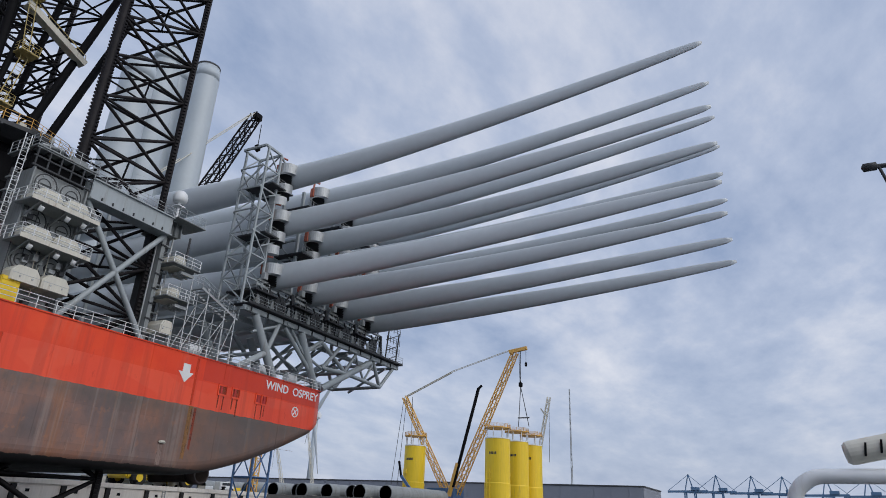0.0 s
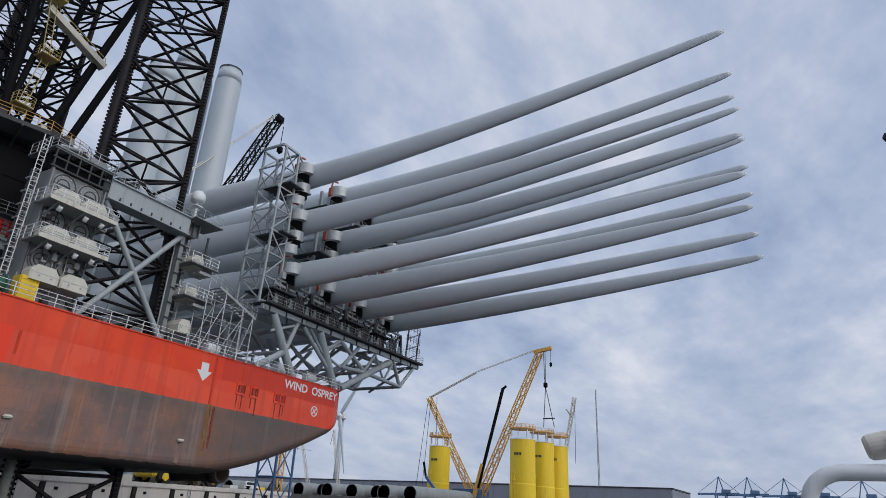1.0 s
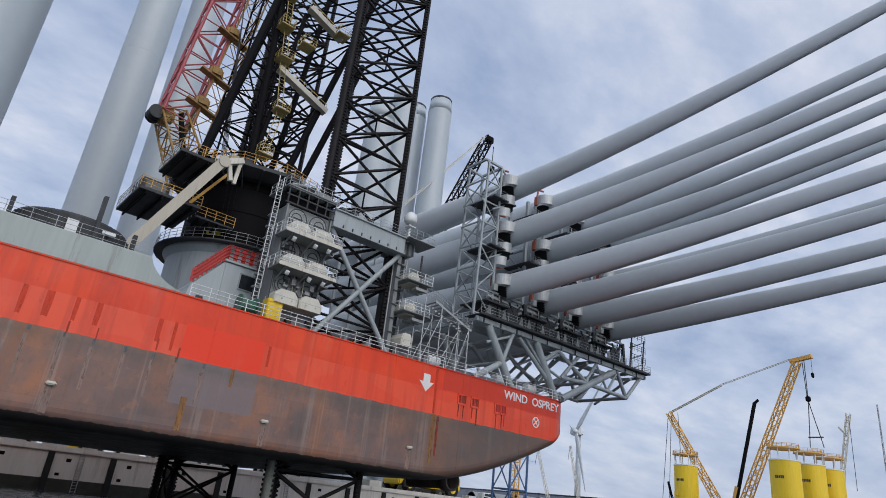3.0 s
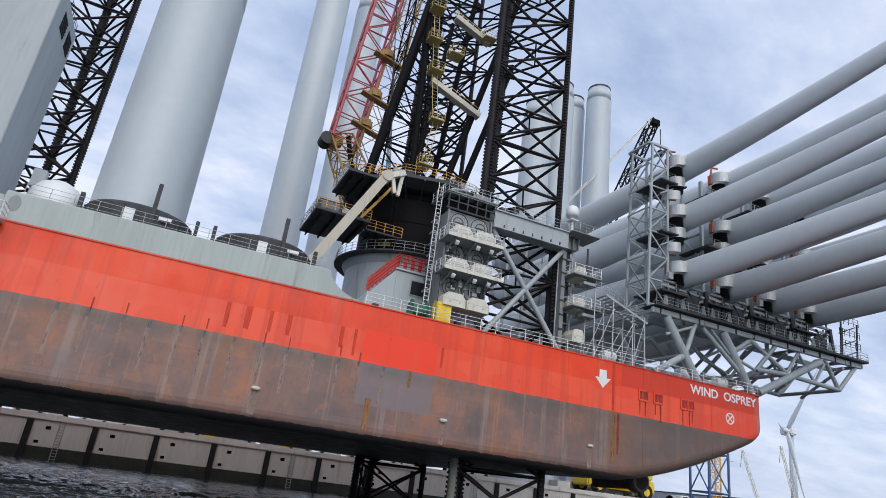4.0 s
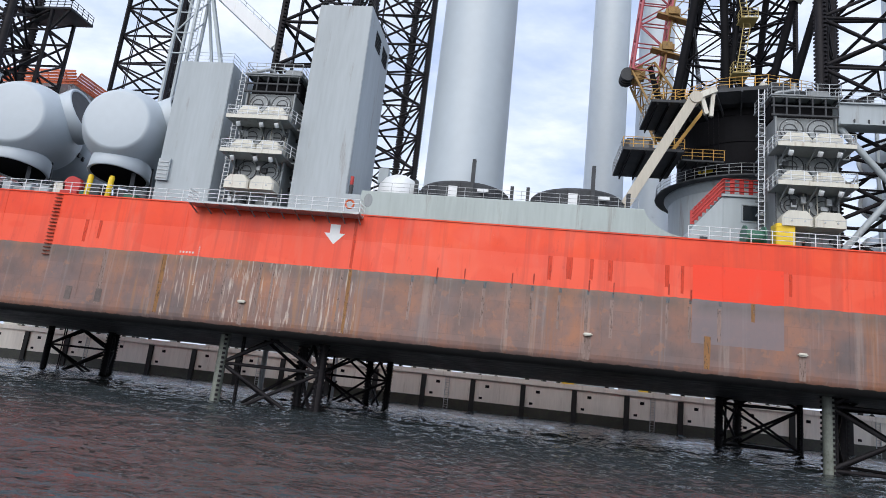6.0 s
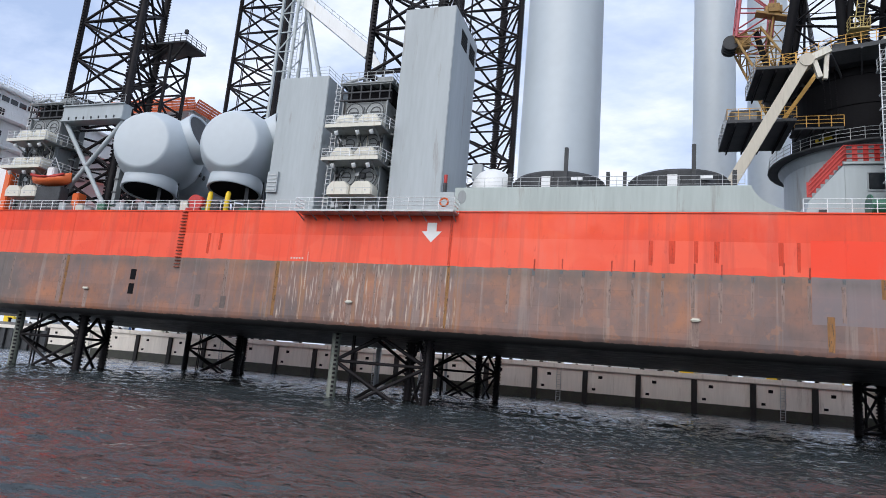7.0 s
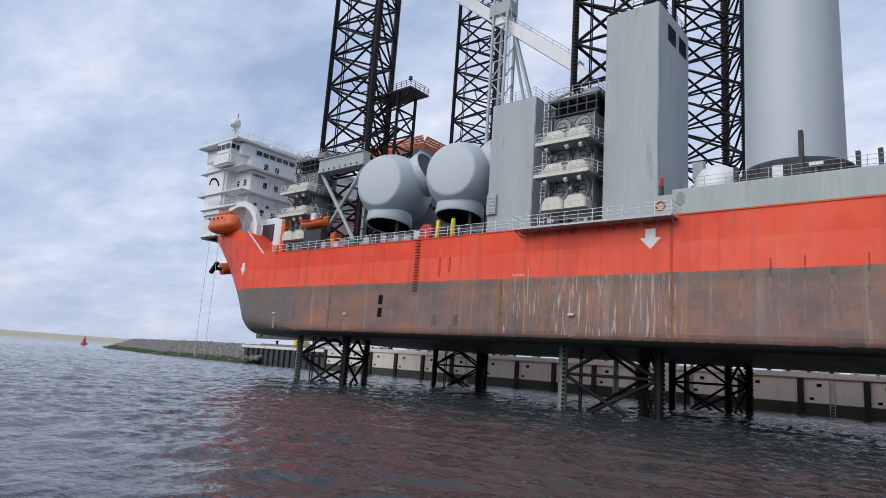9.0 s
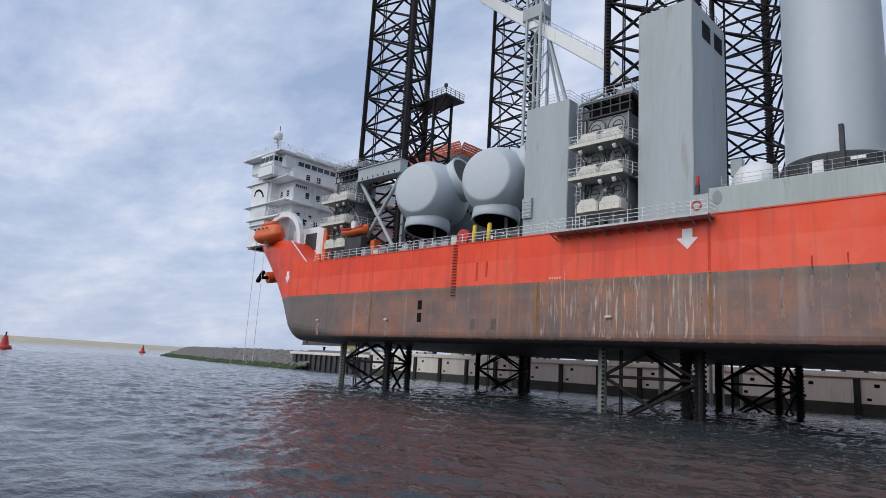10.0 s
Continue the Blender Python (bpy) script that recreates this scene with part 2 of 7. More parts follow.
    # shade under the bilge, put into the colour as near-black below about 6.7 m
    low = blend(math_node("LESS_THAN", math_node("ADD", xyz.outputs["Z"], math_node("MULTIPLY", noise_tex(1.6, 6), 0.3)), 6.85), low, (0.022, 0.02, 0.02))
    # slime under the boot-top line
    slime = math_node("SUBTRACT", 1.0, math_node("MINIMUM", math_node("ABSOLUTE", math_node("SUBTRACT", xyz.outputs["Z"], 12.0)), 1.0))
    low = blend(math_node("MULTIPLY", math_node("MULTIPLY", slime, noise_tex(1.2, 5, (1, 1, 0.4))), 0.85), low, (0.085, 0.085, 0.075))
    bowward = ramp_node(math_node("ADD", math_node("MULTIPLY", math_node("SUBTRACT", -58.0, xyz.outputs["Y"]), 0.08), noise_tex(0.4, 5)), (0.4, W1), (0.9, W3))
    low = blend(math_node("MULTIPLY", bowward, 0.7), low, (0.12, 0.115, 0.105))
    aftward = ramp_node(math_node("ADD", math_node("MULTIPLY", math_node("SUBTRACT", xyz.outputs["Y"], 40.0), 0.05), noise_tex(0.3, 5, (1, 1, 0.6))), (0.4, W1), (0.95, W3))
    low = blend(math_node("MULTIPLY", aftward, 0.55), low, (0.10, 0.085, 0.075))
    edge = math_node("ADD", xyz.outputs["Z"], math_node("MULTIPLY", noise_tex(0.8, 4, (1, 1, 0.3)), 0.25))
    colour = blend(math_node("GREATER_THAN", edge, 12.62), low, top)
    L.new(colour, p.inputs["Base Color"])
    rr = ramp_node(noise_tex(0.5, 4), (0.3, (0.35, 0.35, 0.35)), (0.7, (0.6, 0.6, 0.6)))
    L.new(rr, p.inputs["Roughness"])
    bp = N.new("ShaderNodeBump"); bp.inputs["Strength"].default_value = 0.35; bp.inputs["Distance"].default_value = 0.06
    L.new(noise_tex(0.35, 3), bp.inputs["Height"]); L.new(bp.outputs[0], p.inputs["Normal"])
    return m


HULL = hull_material()


def ragged(m, low=0.3, high=0.47):
    """Breaks a stain up into vertical wisps that let the paint below show."""
    N, L = m.node_tree.nodes, m.node_tree.links
    geo = N.new("ShaderNodeNewGeometry")
    mp = N.new("ShaderNodeMapping"); mp.inputs["Scale"].default_value = (1, 1, 0.14)
    n = N.new("ShaderNodeTexNoise"); n.inputs["Scale"].default_value = 7.0; n.inputs["Detail"].default_value = 7; n.inputs["Roughness"].default_value = 0.7
    r = N.new("ShaderNodeMapRange"); r.inputs["From Min"].default_value = low; r.inputs["From Max"].default_value = high
    r.inputs["To Max"].default_value = 0.7
    L.new(geo.outputs["Position"], mp.inputs[0]); L.new(mp.outputs[0], n.inputs["Vector"])
    L.new(n.outputs["Fac"], r.inputs["Value"]); L.new(r.outputs[0], N["Principled BSDF"].inputs["Alpha"])
    return m



def water_material():
    m = bpy.data.materials.new("harbour_water")
    m.use_nodes = True
    N, L = m.node_tree.nodes, m.node_tree.links
    p = N["Principled BSDF"]
    p.inputs["Base Color"].default_value = (0.034, 0.042, 0.046, 1)
    p.inputs["Roughness"].default_value = 0.06
    p.inputs["IOR"].default_value = 1.333
    geo = N.new("ShaderNodeNewGeometry")
    prev = None
    for scale, dist, stretch in ((0.9, 0.13, (1, 0.5, 1)), (2.8, 0.085, (1, 0.55, 1)), (8.0, 0.02, (1, 0.8, 1))):
        mp = N.new("ShaderNodeMapping"); mp.inputs["Scale"].default_value = stretch; mp.inputs["Rotation"].default_value = (0, 0, 0.5)
        L.new(geo.outputs["Position"], mp.inputs[0])
        n = N.new("ShaderNodeTexNoise"); n.inputs["Scale"].default_value = scale; n.inputs["Detail"].default_value = 3
        L.new(mp.outputs[0], n.inputs["Vector"])
        bp = N.new("ShaderNodeBump"); bp.inputs["Strength"].default_value = 1.0; bp.inputs["Distance"].default_value = dist
        L.new(n.outputs["Fac"], bp.inputs["Height"])
        if prev:
            L.new(prev, bp.inputs["Normal"])
        prev = bp.outputs[0]
    L.new(prev, p.inputs["Normal"])
    return m


WATER = water_material()

# ---- builders ----
WORLD = {}
SHARED = {}


def thing(name, at, label, category, group="", kind=""):
    ob = new(name)
    ob.location = at
    WORLD[ob] = Matrix.Translation(at)
    return tagged(ob, label, category, group, kind)


def place(ob, parent, m):
    WORLD[ob] = m
    if parent is not None:
        ob.parent = parent
        ob.matrix_parent_inverse = WORLD[parent].inverted()
    ob.matrix_basis = m
    return ob


def part(name, bm, mat, parent, label="", smooth=False):
    me = bpy.data.meshes.new(name)
    bm.to_mesh(me)
    bm.free()
    me.materials.append(mat)
    if smooth:
        for f in me.polygons:
            f.use_smooth = True
    ob = new(name, me)
    place(ob, parent, Matrix.Identity(4))
    return tagged(ob, label)


def solo(name, bm, mat, label, category, group="", kind="", smooth=False):
    return tagged(part(name, bm, mat, None, smooth=smooth), label, category, group, kind)


def shared(kind, mat, sides=10):
    key = (kind, mat.name, sides)
    if key not in SHARED:
        bm = bmesh.new()
        if kind == "tube":
            bmesh.ops.create_cone(bm, cap_ends=True, segments=sides, radius1=1, radius2=1, depth=1)
            for f in bm.faces:
                f.smooth = len(f.verts) == 4
        else:
            bmesh.ops.create_cube(bm, size=1)
        me = bpy.data.meshes.new(kind)
        bm.to_mesh(me)
        bm.free()
        me.materials.append(mat)
        SHARED[key] = me
    return SHARED[key]


def tube(name, a, b, r, mat, parent, sides=10, label=""):
    a, b = Vector(a), Vector(b)
    d = b - a
    ob = new(name, shared("tube", mat, sides))
    m = Matrix.Translation((a + b) / 2) @ d.to_track_quat("Z", "Y").to_matrix().to_4x4() @ Matrix.Diagonal((r, r, d.length, 1))
    return tagged(place(ob, parent, m), label)


def block(name, lo, hi, mat, parent, label=""):
    """A plain small box between two corners."""
    lo, hi = Vector(lo), Vector(hi)
    s = hi - lo
    ob = new(name, shared("block", mat))
    return tagged(place(ob, parent, Matrix.Translation((lo + hi) / 2) @ Matrix.Diagonal((*[max(abs(c), 0.005) for c in s], 1))), label)


def bar(name, a, b, w, h, mat, parent, label=""):
    """A square beam from a to b."""
    a, b = Vector(a), Vector(b)
    d = b - a
    ob = new(name, shared("block", mat))
    m = Matrix.Translation((a + b) / 2) @ d.to_track_quat("X", "Z").to_matrix().to_4x4() @ Matrix.Diagonal((d.length, w, h, 1))
    return tagged(place(ob, parent, m), label)


def bevelled(lo, hi, bevel=0.08, segments=2):
    bm = bmesh.new()
    bmesh.ops.create_cube(bm, size=1)
    lo, hi = Vector(lo), Vector(hi)
    for v in bm.verts:
        v.co = Vector(((lo[i] + hi[i]) / 2 + v.co[i] * (hi[i] - lo[i]) for i in range(3)))
    if bevel:
        bmesh.ops.bevel(bm, geom=bm.edges[:], offset=bevel, segments=segments, affect="EDGES")
    return bm


def prism(outline, z0, z1):
    """An upright prism over a plan outline."""
    bm = bmesh.new()
    low = [bm.verts.new((x, y, z0)) for x, y in outline]
    high = [bm.verts.new((x, y, z1)) for x, y in outline]
    n = len(outline)
    bm.faces.new(low[::-1]); bm.faces.new(high)
    for i in range(n):
        bm.faces.new((low[i], low[(i + 1) % n], high[(i + 1) % n], high[i]))
    bmesh.ops.recalc_face_normals(bm, faces=bm.faces[:])
    return bm


def loft(rings, close=True, caps=True):
    bm = bmesh.new()
    rows = [[bm.verts.new(p) for p in ring] for ring in rings]
    n = len(rows[0])
    for a, b in zip(rows, rows[1:]):
        for i in range(n if close else n - 1):
            j = (i + 1) % n
            bm.faces.new((a[i], a[j], b[j], b[i]))
    if caps:
        bm.faces.new(rows[0][::-1]); bm.faces.new(rows[-1])
    bmesh.ops.recalc_face_normals(bm, faces=bm.faces[:])
    return bm


def revolve(centre, profile, n=40, axis="Z"):
    """A body of rings (radius, height) about an axis through centre."""
    c = Vector(centre)
    rings = []
    for r, h in profile:
        ring = []
        for k in range(n):
            a = 2 * math.pi * k / n
            u, v = r * math.cos(a), r * math.sin(a)
            ring.append(c + (Vector((u, v, h)) if axis == "Z" else Vector((h, u, v)) if axis == "X" else Vector((u, h, v))))
        rings.append(ring)
    return loft(rings)


def pipe(points, r, sides=16):
    """A smooth round pipe swept along points."""
    pts = [Vector(p) for p in points]
    rings = []
    for i, p in enumerate(pts):
        d = (pts[min(i + 1, len(pts) - 1)] - pts[max(i - 1, 0)]).normalized()
        u = d.cross(Vector((0, 1, 0.01))).normalized()
        v = d.cross(u).normalized()
        rings.append([p + r * (u * math.cos(2 * math.pi * k / sides) + v * math.sin(2 * math.pi * k / sides)) for k in range(sides)])
    return loft(rings)


def railing(points, label="white-painted steel guard railing on the deck edge", mat=None, height=1.1, step=1.6, r=0.035, rails=3, parent=None, group="deck railings"):
    mat = mat or LIGHT
    root = parent or thing("railing", points[0], label, "railing", group)
    for a, b in zip(points, points[1:]):
        a, b = Vector(a), Vector(b)
        n = max(1, round((b - a).length / step))
        for i in range(n + 1):
            q = a.lerp(b, i / n)
            tube("railing_post", q, q + Vector((0, 0, height)), r, mat, root, 6)
        for k in range(1, rails + 1):
            h = Vector((0, 0, height * k / rails))
            tube("rail", a + h, b + h, r * 0.8, mat, root, 6)
    return root


# ---- setting ----
XN, XF, DECK, KEEL = -53.0, -98.0, 17.5, 6.1


def water_sheet():
    """One sheet of water to the horizon, with wavelets where the camera comes near."""
    def axis(segments, end):
        vals = []
        for lo, hi, step_size in segments:
            vals += list(np.arange(lo, hi, step_size))
        return np.array(vals + [end])
    xs = axis(((-2600, -400, 220), (-400, -116, 12), (-116, -60, .34), (-60, -30, .2), (-30, -12, .14), (-12, 8, .6), (8, 100, 12), (100, 2600, 250)), 2600)
    ys = axis(((-3200, -600, 220), (-600, -260, 12), (-260, -120, 1.2), (-120, -60, .45), (-60, -36, .25), (-36, 26, .17), (26, 60, .4), (60, 130, 4), (130, 3200, 200)), 3200)
    X, Y = np.meshgrid(xs, ys)
    Z = np.zeros_like(X)
    gen = np.random.RandomState(7)
    far = np.hypot(X + 1, Y - 8)
    for wave in np.geomspace(0.42, 6.5, 46):
        a = gen.normal(0.5, 0.75)
        k = 2 * math.pi / wave
        fade = np.clip(1.6 - far / (wave * 150), 0, 1)
        Z += fade * 0.0062 * wave ** 0.72 * np.sin(k * (X * math.cos(a) + Y * math.sin(a)) + gen.uniform(0, 6.3) + 1.2 * np.sin(k * .21 * (Y * math.cos(a) - X * math.sin(a)) + gen.uniform(0, 6.3)))
    nx, ny = len(xs), len(ys)
    me = bpy.data.meshes.new("water")
    me.vertices.add(nx * ny)
    me.vertices.foreach_set("co", np.stack((X, Y, Z), -1).astype(np.float32).ravel())
    I = (np.arange(ny - 1)[:, None] * nx + np.arange(nx - 1)[None, :]).ravel()
    quads = np.stack((I, I + 1, I + nx + 1, I + nx), -1).astype(np.int32)
    me.loops.add(quads.size)
    me.polygons.add(len(quads))
    me.loops.foreach_set("vertex_index", quads.ravel())
    me.polygons.foreach_set("loop_start", np.arange(0, quads.size, 4, dtype=np.int32))
    me.polygons.foreach_set("use_smooth", np.ones(len(quads), dtype=bool))
    me.update(calc_edges=True)
    me.materials.append(WATER)
    return tagged(new("water", me), "dark rippled harbour water with brown reflections", "water", kind="structure")


water_sheet()
QUAY_X, QUAY_Z = -114.0, 6.1
solo("quay_ground", prism([(QUAY_X - 0.8, -156), (QUAY_X - 0.8, 128.8), (120, 128.8), (120, 3000), (-2500, 3000), (-2500, -156)], -2, QUAY_Z), ASPHALT,
     "grey paved quay ground behind the ship", "ground", kind="structure")
# ---- ship hull ----
ship = thing("jack_up_ship", (-75.5, 0, KEEL), "red and rust-brown jack-up installation ship hull raised above water", "ship")


def half_breadth(y, z):
    """Half the hull's width at a station and height."""
    full = 22.5
    if y > -70:
        return full
    u = (-70 - y) / 26.0
    flare = max(0.0, min(1.0, (z - KEEL) / 17.0))
    reach = 0.26 + 0.95 * flare ** 1.1          # the bow reaches further forward higher up
    w = u / reach
    return full * math.sqrt(max(0.0, 1 - min(1.0, w) ** 2.4)) if w < 1 else 0.0


def keel_height(y):
    u = max(0.0, (y - 46) / 20.8)
    return KEEL + 6.6 * min(1.0, u) ** 1.5


rings = []
YS = [-101 + 1.0 * i for i in range(32)] + [-69, -68.4, -68, -67.5, -67, -66.5, -60, -50, -40, -30, -20, -10, 0, 10, 20, 30, 40] + [46 + 1.2 * i for i in range(17)] + [66.0, 66.8]
for y in YS:
    k = keel_height(y)
    top = DECK if y > -68.4 else min(DECK + (-68.4 - y) * 0.76, 21.3 + (-73.4 - y) * 0.09)
    r = 1.2 + 1.9 * min(1.0, max(0.0, (-60 - y) / 16))
    zs = [k + r - r * math.cos(math.pi / 2 * i / 6) for i in range(7)] + [k + r + (top - k - r) * i / 8 for i in range(1, 9)]
    side = []
    for i, z in enumerate(zs):
        b = half_breadth(y, z)
        if i < 7:
            b = max(0.0, b - r + r * math.sin(math.pi / 2 * i / 6))
        if y > 65.5:
            b -= 0.6 * (y - 65.5) / 1.3
        side.append((b, z))
    rings.append([(-75.5 + b, y, z) for b, z in side[::-1]] + [(-75.5 - b, y, z) for b, z in side])
bm = loft(rings, close=True)
bmesh.ops.remove_doubles(bm, verts=bm.verts[:], dist=0.001)
hull = part("hull_shell", bm, HULL, ship, "red topside over brown-grey underwater paint with rust runs, bottom shade painted near-black")
for f in hull.data.polygons:
    f.use_smooth = abs(f.normal.x) > 0.3 and abs(f.center.x + 75.5) < 22.4
part("main_deck", prism([(XN - 0.15, -66), (XN - 0.15, 66.4), (XF + 0.15, 66.4), (XF + 0.15, -66)], DECK - 0.2, DECK + 0.02), DARKGREY, ship)

# grey raised side plating amidships, its after end swept down to the deck
side_line = [(-8.9, 17.5), (-8.9, 19.62), (15.4, 19.62)]
for i in range(1, 9):
    a = math.pi / 2 * i / 8
    side_line.append((15.4 + 0.6 * math.sin(a) + 3.0 * (1 - math.cos(a)), 19.62 - 2.1 * (math.sin(a) if i < 8 else 1.0)))
bm = bmesh.new()
inner = [bm.verts.new((XN - 0.35, y, z)) for y, z in side_line]
outer = [bm.verts.new((XN + 0.03, y, z)) for y, z in side_line]
bm.faces.new(inner[::-1]); bm.faces.new(outer)
for i in range(len(side_line)):
    j = (i + 1) % len(side_line)
    bm.faces.new((inner[i], inner[j], outer[j], outer[i]))
bmesh.ops.recalc_face_normals(bm, faces=bm.faces[:])
bar("bulwark_edge", (XN - .03, -68.4, 17.6), (XN - .09, -73.2, 21.3), .14, .14, WHITE, ship)
part("raised_bulwark", bm, BULWARK, ship, "pale grey raised bulwark plating")
tube("bulwark_capping", (XN - 0.1, -8.9, 19.62), (XN - 0.1, 15.4, 19.62), 0.1, BULWARK, ship)
bar("rubbing_strip", (XN + 0.04, -66, 17.42), (XN + 0.04, 66, 17.42), 0.1, 0.1, HULL, ship)


# marks on the side: arrows, load mark, openings, fender lugs, draught marks, rungs
def flat_shape(name, outline, mat, parent, x0=XN, depth=0.02, label=""):
    """A flat plate on the hull's side from an outline in (y, z)."""
    bm = bmesh.new()
    a = [bm.verts.new((x0, y, z)) for y, z in outline]
    b = [bm.verts.new((x0 + depth, y, z)) for y, z in outline]
    n = len(outline)
    bm.faces.new(a[::-1]); bm.faces.new(b)
    for i in range(n):
        bm.faces.new((a[i], a[(i + 1) % n], b[(i + 1) % n], b[i]))
    bmesh.ops.recalc_face_normals(bm, faces=bm.faces[:])
    return part(name, bm, mat, parent, label)


def arrow(yc, s=1.0, x0=XN, depth=0.02):
    flat_shape("leg_arrow", [(yc - .45 * s, 16.4), (yc + .45 * s, 16.4), (yc + .45 * s, 15.6), (yc + .95 * s, 15.6), (yc, 14.6), (yc - .95 * s, 15.6), (yc - .45 * s, 15.6)],
               LETTER, ship, x0, depth, "white painted arrow pointing down")


arrow(44.5)
arrow(-10.8)
arrow(-73.2, .7, XN - .34, .27)
font = bpy.data.curves.new("ship_name", "FONT")
font.body, font.size, font.extrude, font.space_word, font.offset = "WIND  OSPREY", 1.3, 0.015, 1.0, 0.025
font.materials.append(LETTER)
title = new("ship_name", font)
bpy.context.view_layer.update()
wide = max(title.dimensions.x, 0.1)
place(title, ship, Matrix.Translation((XN + 0.02, 56.0, 16.05)) @ Matrix(((0, 0, 1, 0), (1, 0, 0, 0), (0, 1, 0, 0), (0, 0, 0, 1))) @ Matrix.Diagonal((9.7 / wide, 1, 1, 1)))
tagged(title, "white painted ship name letters")


def disc_ring(name, y, z, r, w, mat, parent, x=XN):
    bm = bmesh.new()
    n = 28
    rows = []
    for rr, xx in ((r - w, x - 0.01), (r - w, x + 0.025), (r, x + 0.025), (r, x - 0.01)):
        rows.append([bm.verts.new((xx, y + rr * math.cos(2 * math.pi * k / n), z + rr * math.sin(2 * math.pi * k / n))) for k in range(n)])
    for a, b in zip(rows, rows[1:]):
        for k in range(n):
            bm.faces.new((a[k], a[(k + 1) % n], b[(k + 1) % n], b[k]))
    bmesh.ops.recalc_face_normals(bm, faces=bm.faces[:])
    return part(name, bm, mat, parent)


disc_ring("thruster_mark", 61.6, 14.2, 0.62, 0.13, LETTER, ship)
for s in (1, -1):
    bar("mark_cross", (XN + 0.01, 61.6 - .4, 14.2 - .4 * s), (XN + 0.01, 61.6 + .4, 14.2 + .4 * s), 0.03, 0.13, LETTER, ship)
RUSTSTAIN = ragged(material("rust_stain", (0.27, 0.055, 0.03), 0.85, vary=0.4, scale=1.5, streak=True))
PALESTAIN = ragged(material("chalky_run", (0.36, 0.255, 0.22), 0.8, vary=0.25, scale=1.2, streak=True))
for y0, y1 in ((49.0, 50.2), (50.95, 52.1), (54.6, 55.5), (55.55, 56.4)):
    block("mooring_recess", (XN - 0.3, y0 + .05, 14.25), (XN + 0.012, y1 - .05, 15.15), RUSTSTAIN if y0 < 51 else RED, ship)
    for a, b in (((y0, 14.2), (y0, 15.2)), ((y1, 14.2), (y1, 15.2)), ((y0, 14.2), (y1, 14.2)), ((y0, 15.2), (y1, 15.2))):
        bar("recess_rim", (XN + 0.03, *a), (XN + 0.03, *b), 0.12, 0.2, HULL, ship)
    block("fairlead_roller", (XN, y0 + .35, 14.25), (XN + 0.06, y0 + .6, 15.15), RED, ship)
rnd = random.Random(4)


def run_stain(y, z, length, w, mat):
    flat_shape("run_stain", [(y - w / 2, z), (y + w / 2, z), (y + w * .52, z - length * .5), (y + w * .4, z - length), (y - w * .1, z - length * .97), (y - w * .42, z - length * .99), (y - w * .5, z - length * .5)], mat, ship, XN, 0.004)


for y in (49.2, 49.9, 51.2, 51.9, 54.9, 55.8, 56.2):
    run_stain(y, 14.2, rnd.uniform(1.2, 2.0), rnd.uniform(.12, .22), RUSTSTAIN)
for y in (-64, -49.3, -18.2, 11.4, 27.6, 43.2):
    part("fender_lug", bevelled((XN - 0.05, y - .36, 8.72), (XN + 0.28, y + .36, 8.98), .09, 2), CREAM, ship)
    run_stain(y, 8.7, 1.9, .55, PALESTAIN)
for i in range(18):
    z = 11.5 + i * 0.34
    block("rung", (XN, -38.32, z - .045), (XN + .2, -37.68, z + .045), RUSTSTAIN, ship)
for i in range(18):
    block("draught_figure", (XN - .01, -23.12, 9.9 + i * .2), (XN + 0.015, -23.02, 9.98 + i * .2), CREAM, ship)
for i in range(5):
    block("hull_lettering_bar", (XN - .01, -24.9 + i * .3, 12.72), (XN + 0.015, -24.76 + i * .3, 12.9), CREAM, ship)
for z in (9.1, 10.6):
    block("sea_chest_grating", (XN - .05, -43.75, z - .6), (XN + 0.02, -43.05, z + .5), BLACK, ship)
for y in (-34.9, -31.9):
    block("sea_valve_plate", (XN - .05, y - .3, 7.6), (XN + 0.03, y + .3, 8.8), RUSTPIPE, ship)
BLUESTAIN = ragged(material("blue_grey_run", (0.17, 0.18, 0.185), 0.8, vary=0.25, scale=1.2, streak=True))
RUNS = ragged(material("dark_red_run", (0.50, 0.045, 0.02), 0.6, vary=0.3, scale=1.2, streak=True))
for i in range(13):
    y = -3.2 + i * 2.05 + rnd.uniform(-.3, .3)
    if i % 3:
        run_stain(y, 13.35 + rnd.uniform(-.2, .3), rnd.uniform(.8, 1.1), rnd.uniform(.08, .14), RUNS)
    run_stain(y - .05, 12.42, rnd.uniform(.3, .55), rnd.uniform(.2, .3), BLUESTAIN)
    run_stain(y - .1, 11.84, rnd.uniform(2.6, 3.4), rnd.uniform(.2, .3), PALESTAIN)
DRIP = ragged(material("dark_red_runs", (0.82, 0.055, 0.012), 0.5, vary=0.2, scale=1.0))
for y, w in ((8.0, .35), (9.6, .5), (11.4, .3), (12.9, .4), (17.4, .35), (18.6, .25), (26.8, .25), (-33.2, .3), (-34.6, .35)):
    run_stain(y, 15.1, rnd.uniform(1.7, 2.6), w, DRIP)
OCHRE = ragged(material("ochre_rust_run", (0.36, 0.18, 0.07), 0.8, vary=0.35, scale=1.0, streak=True))
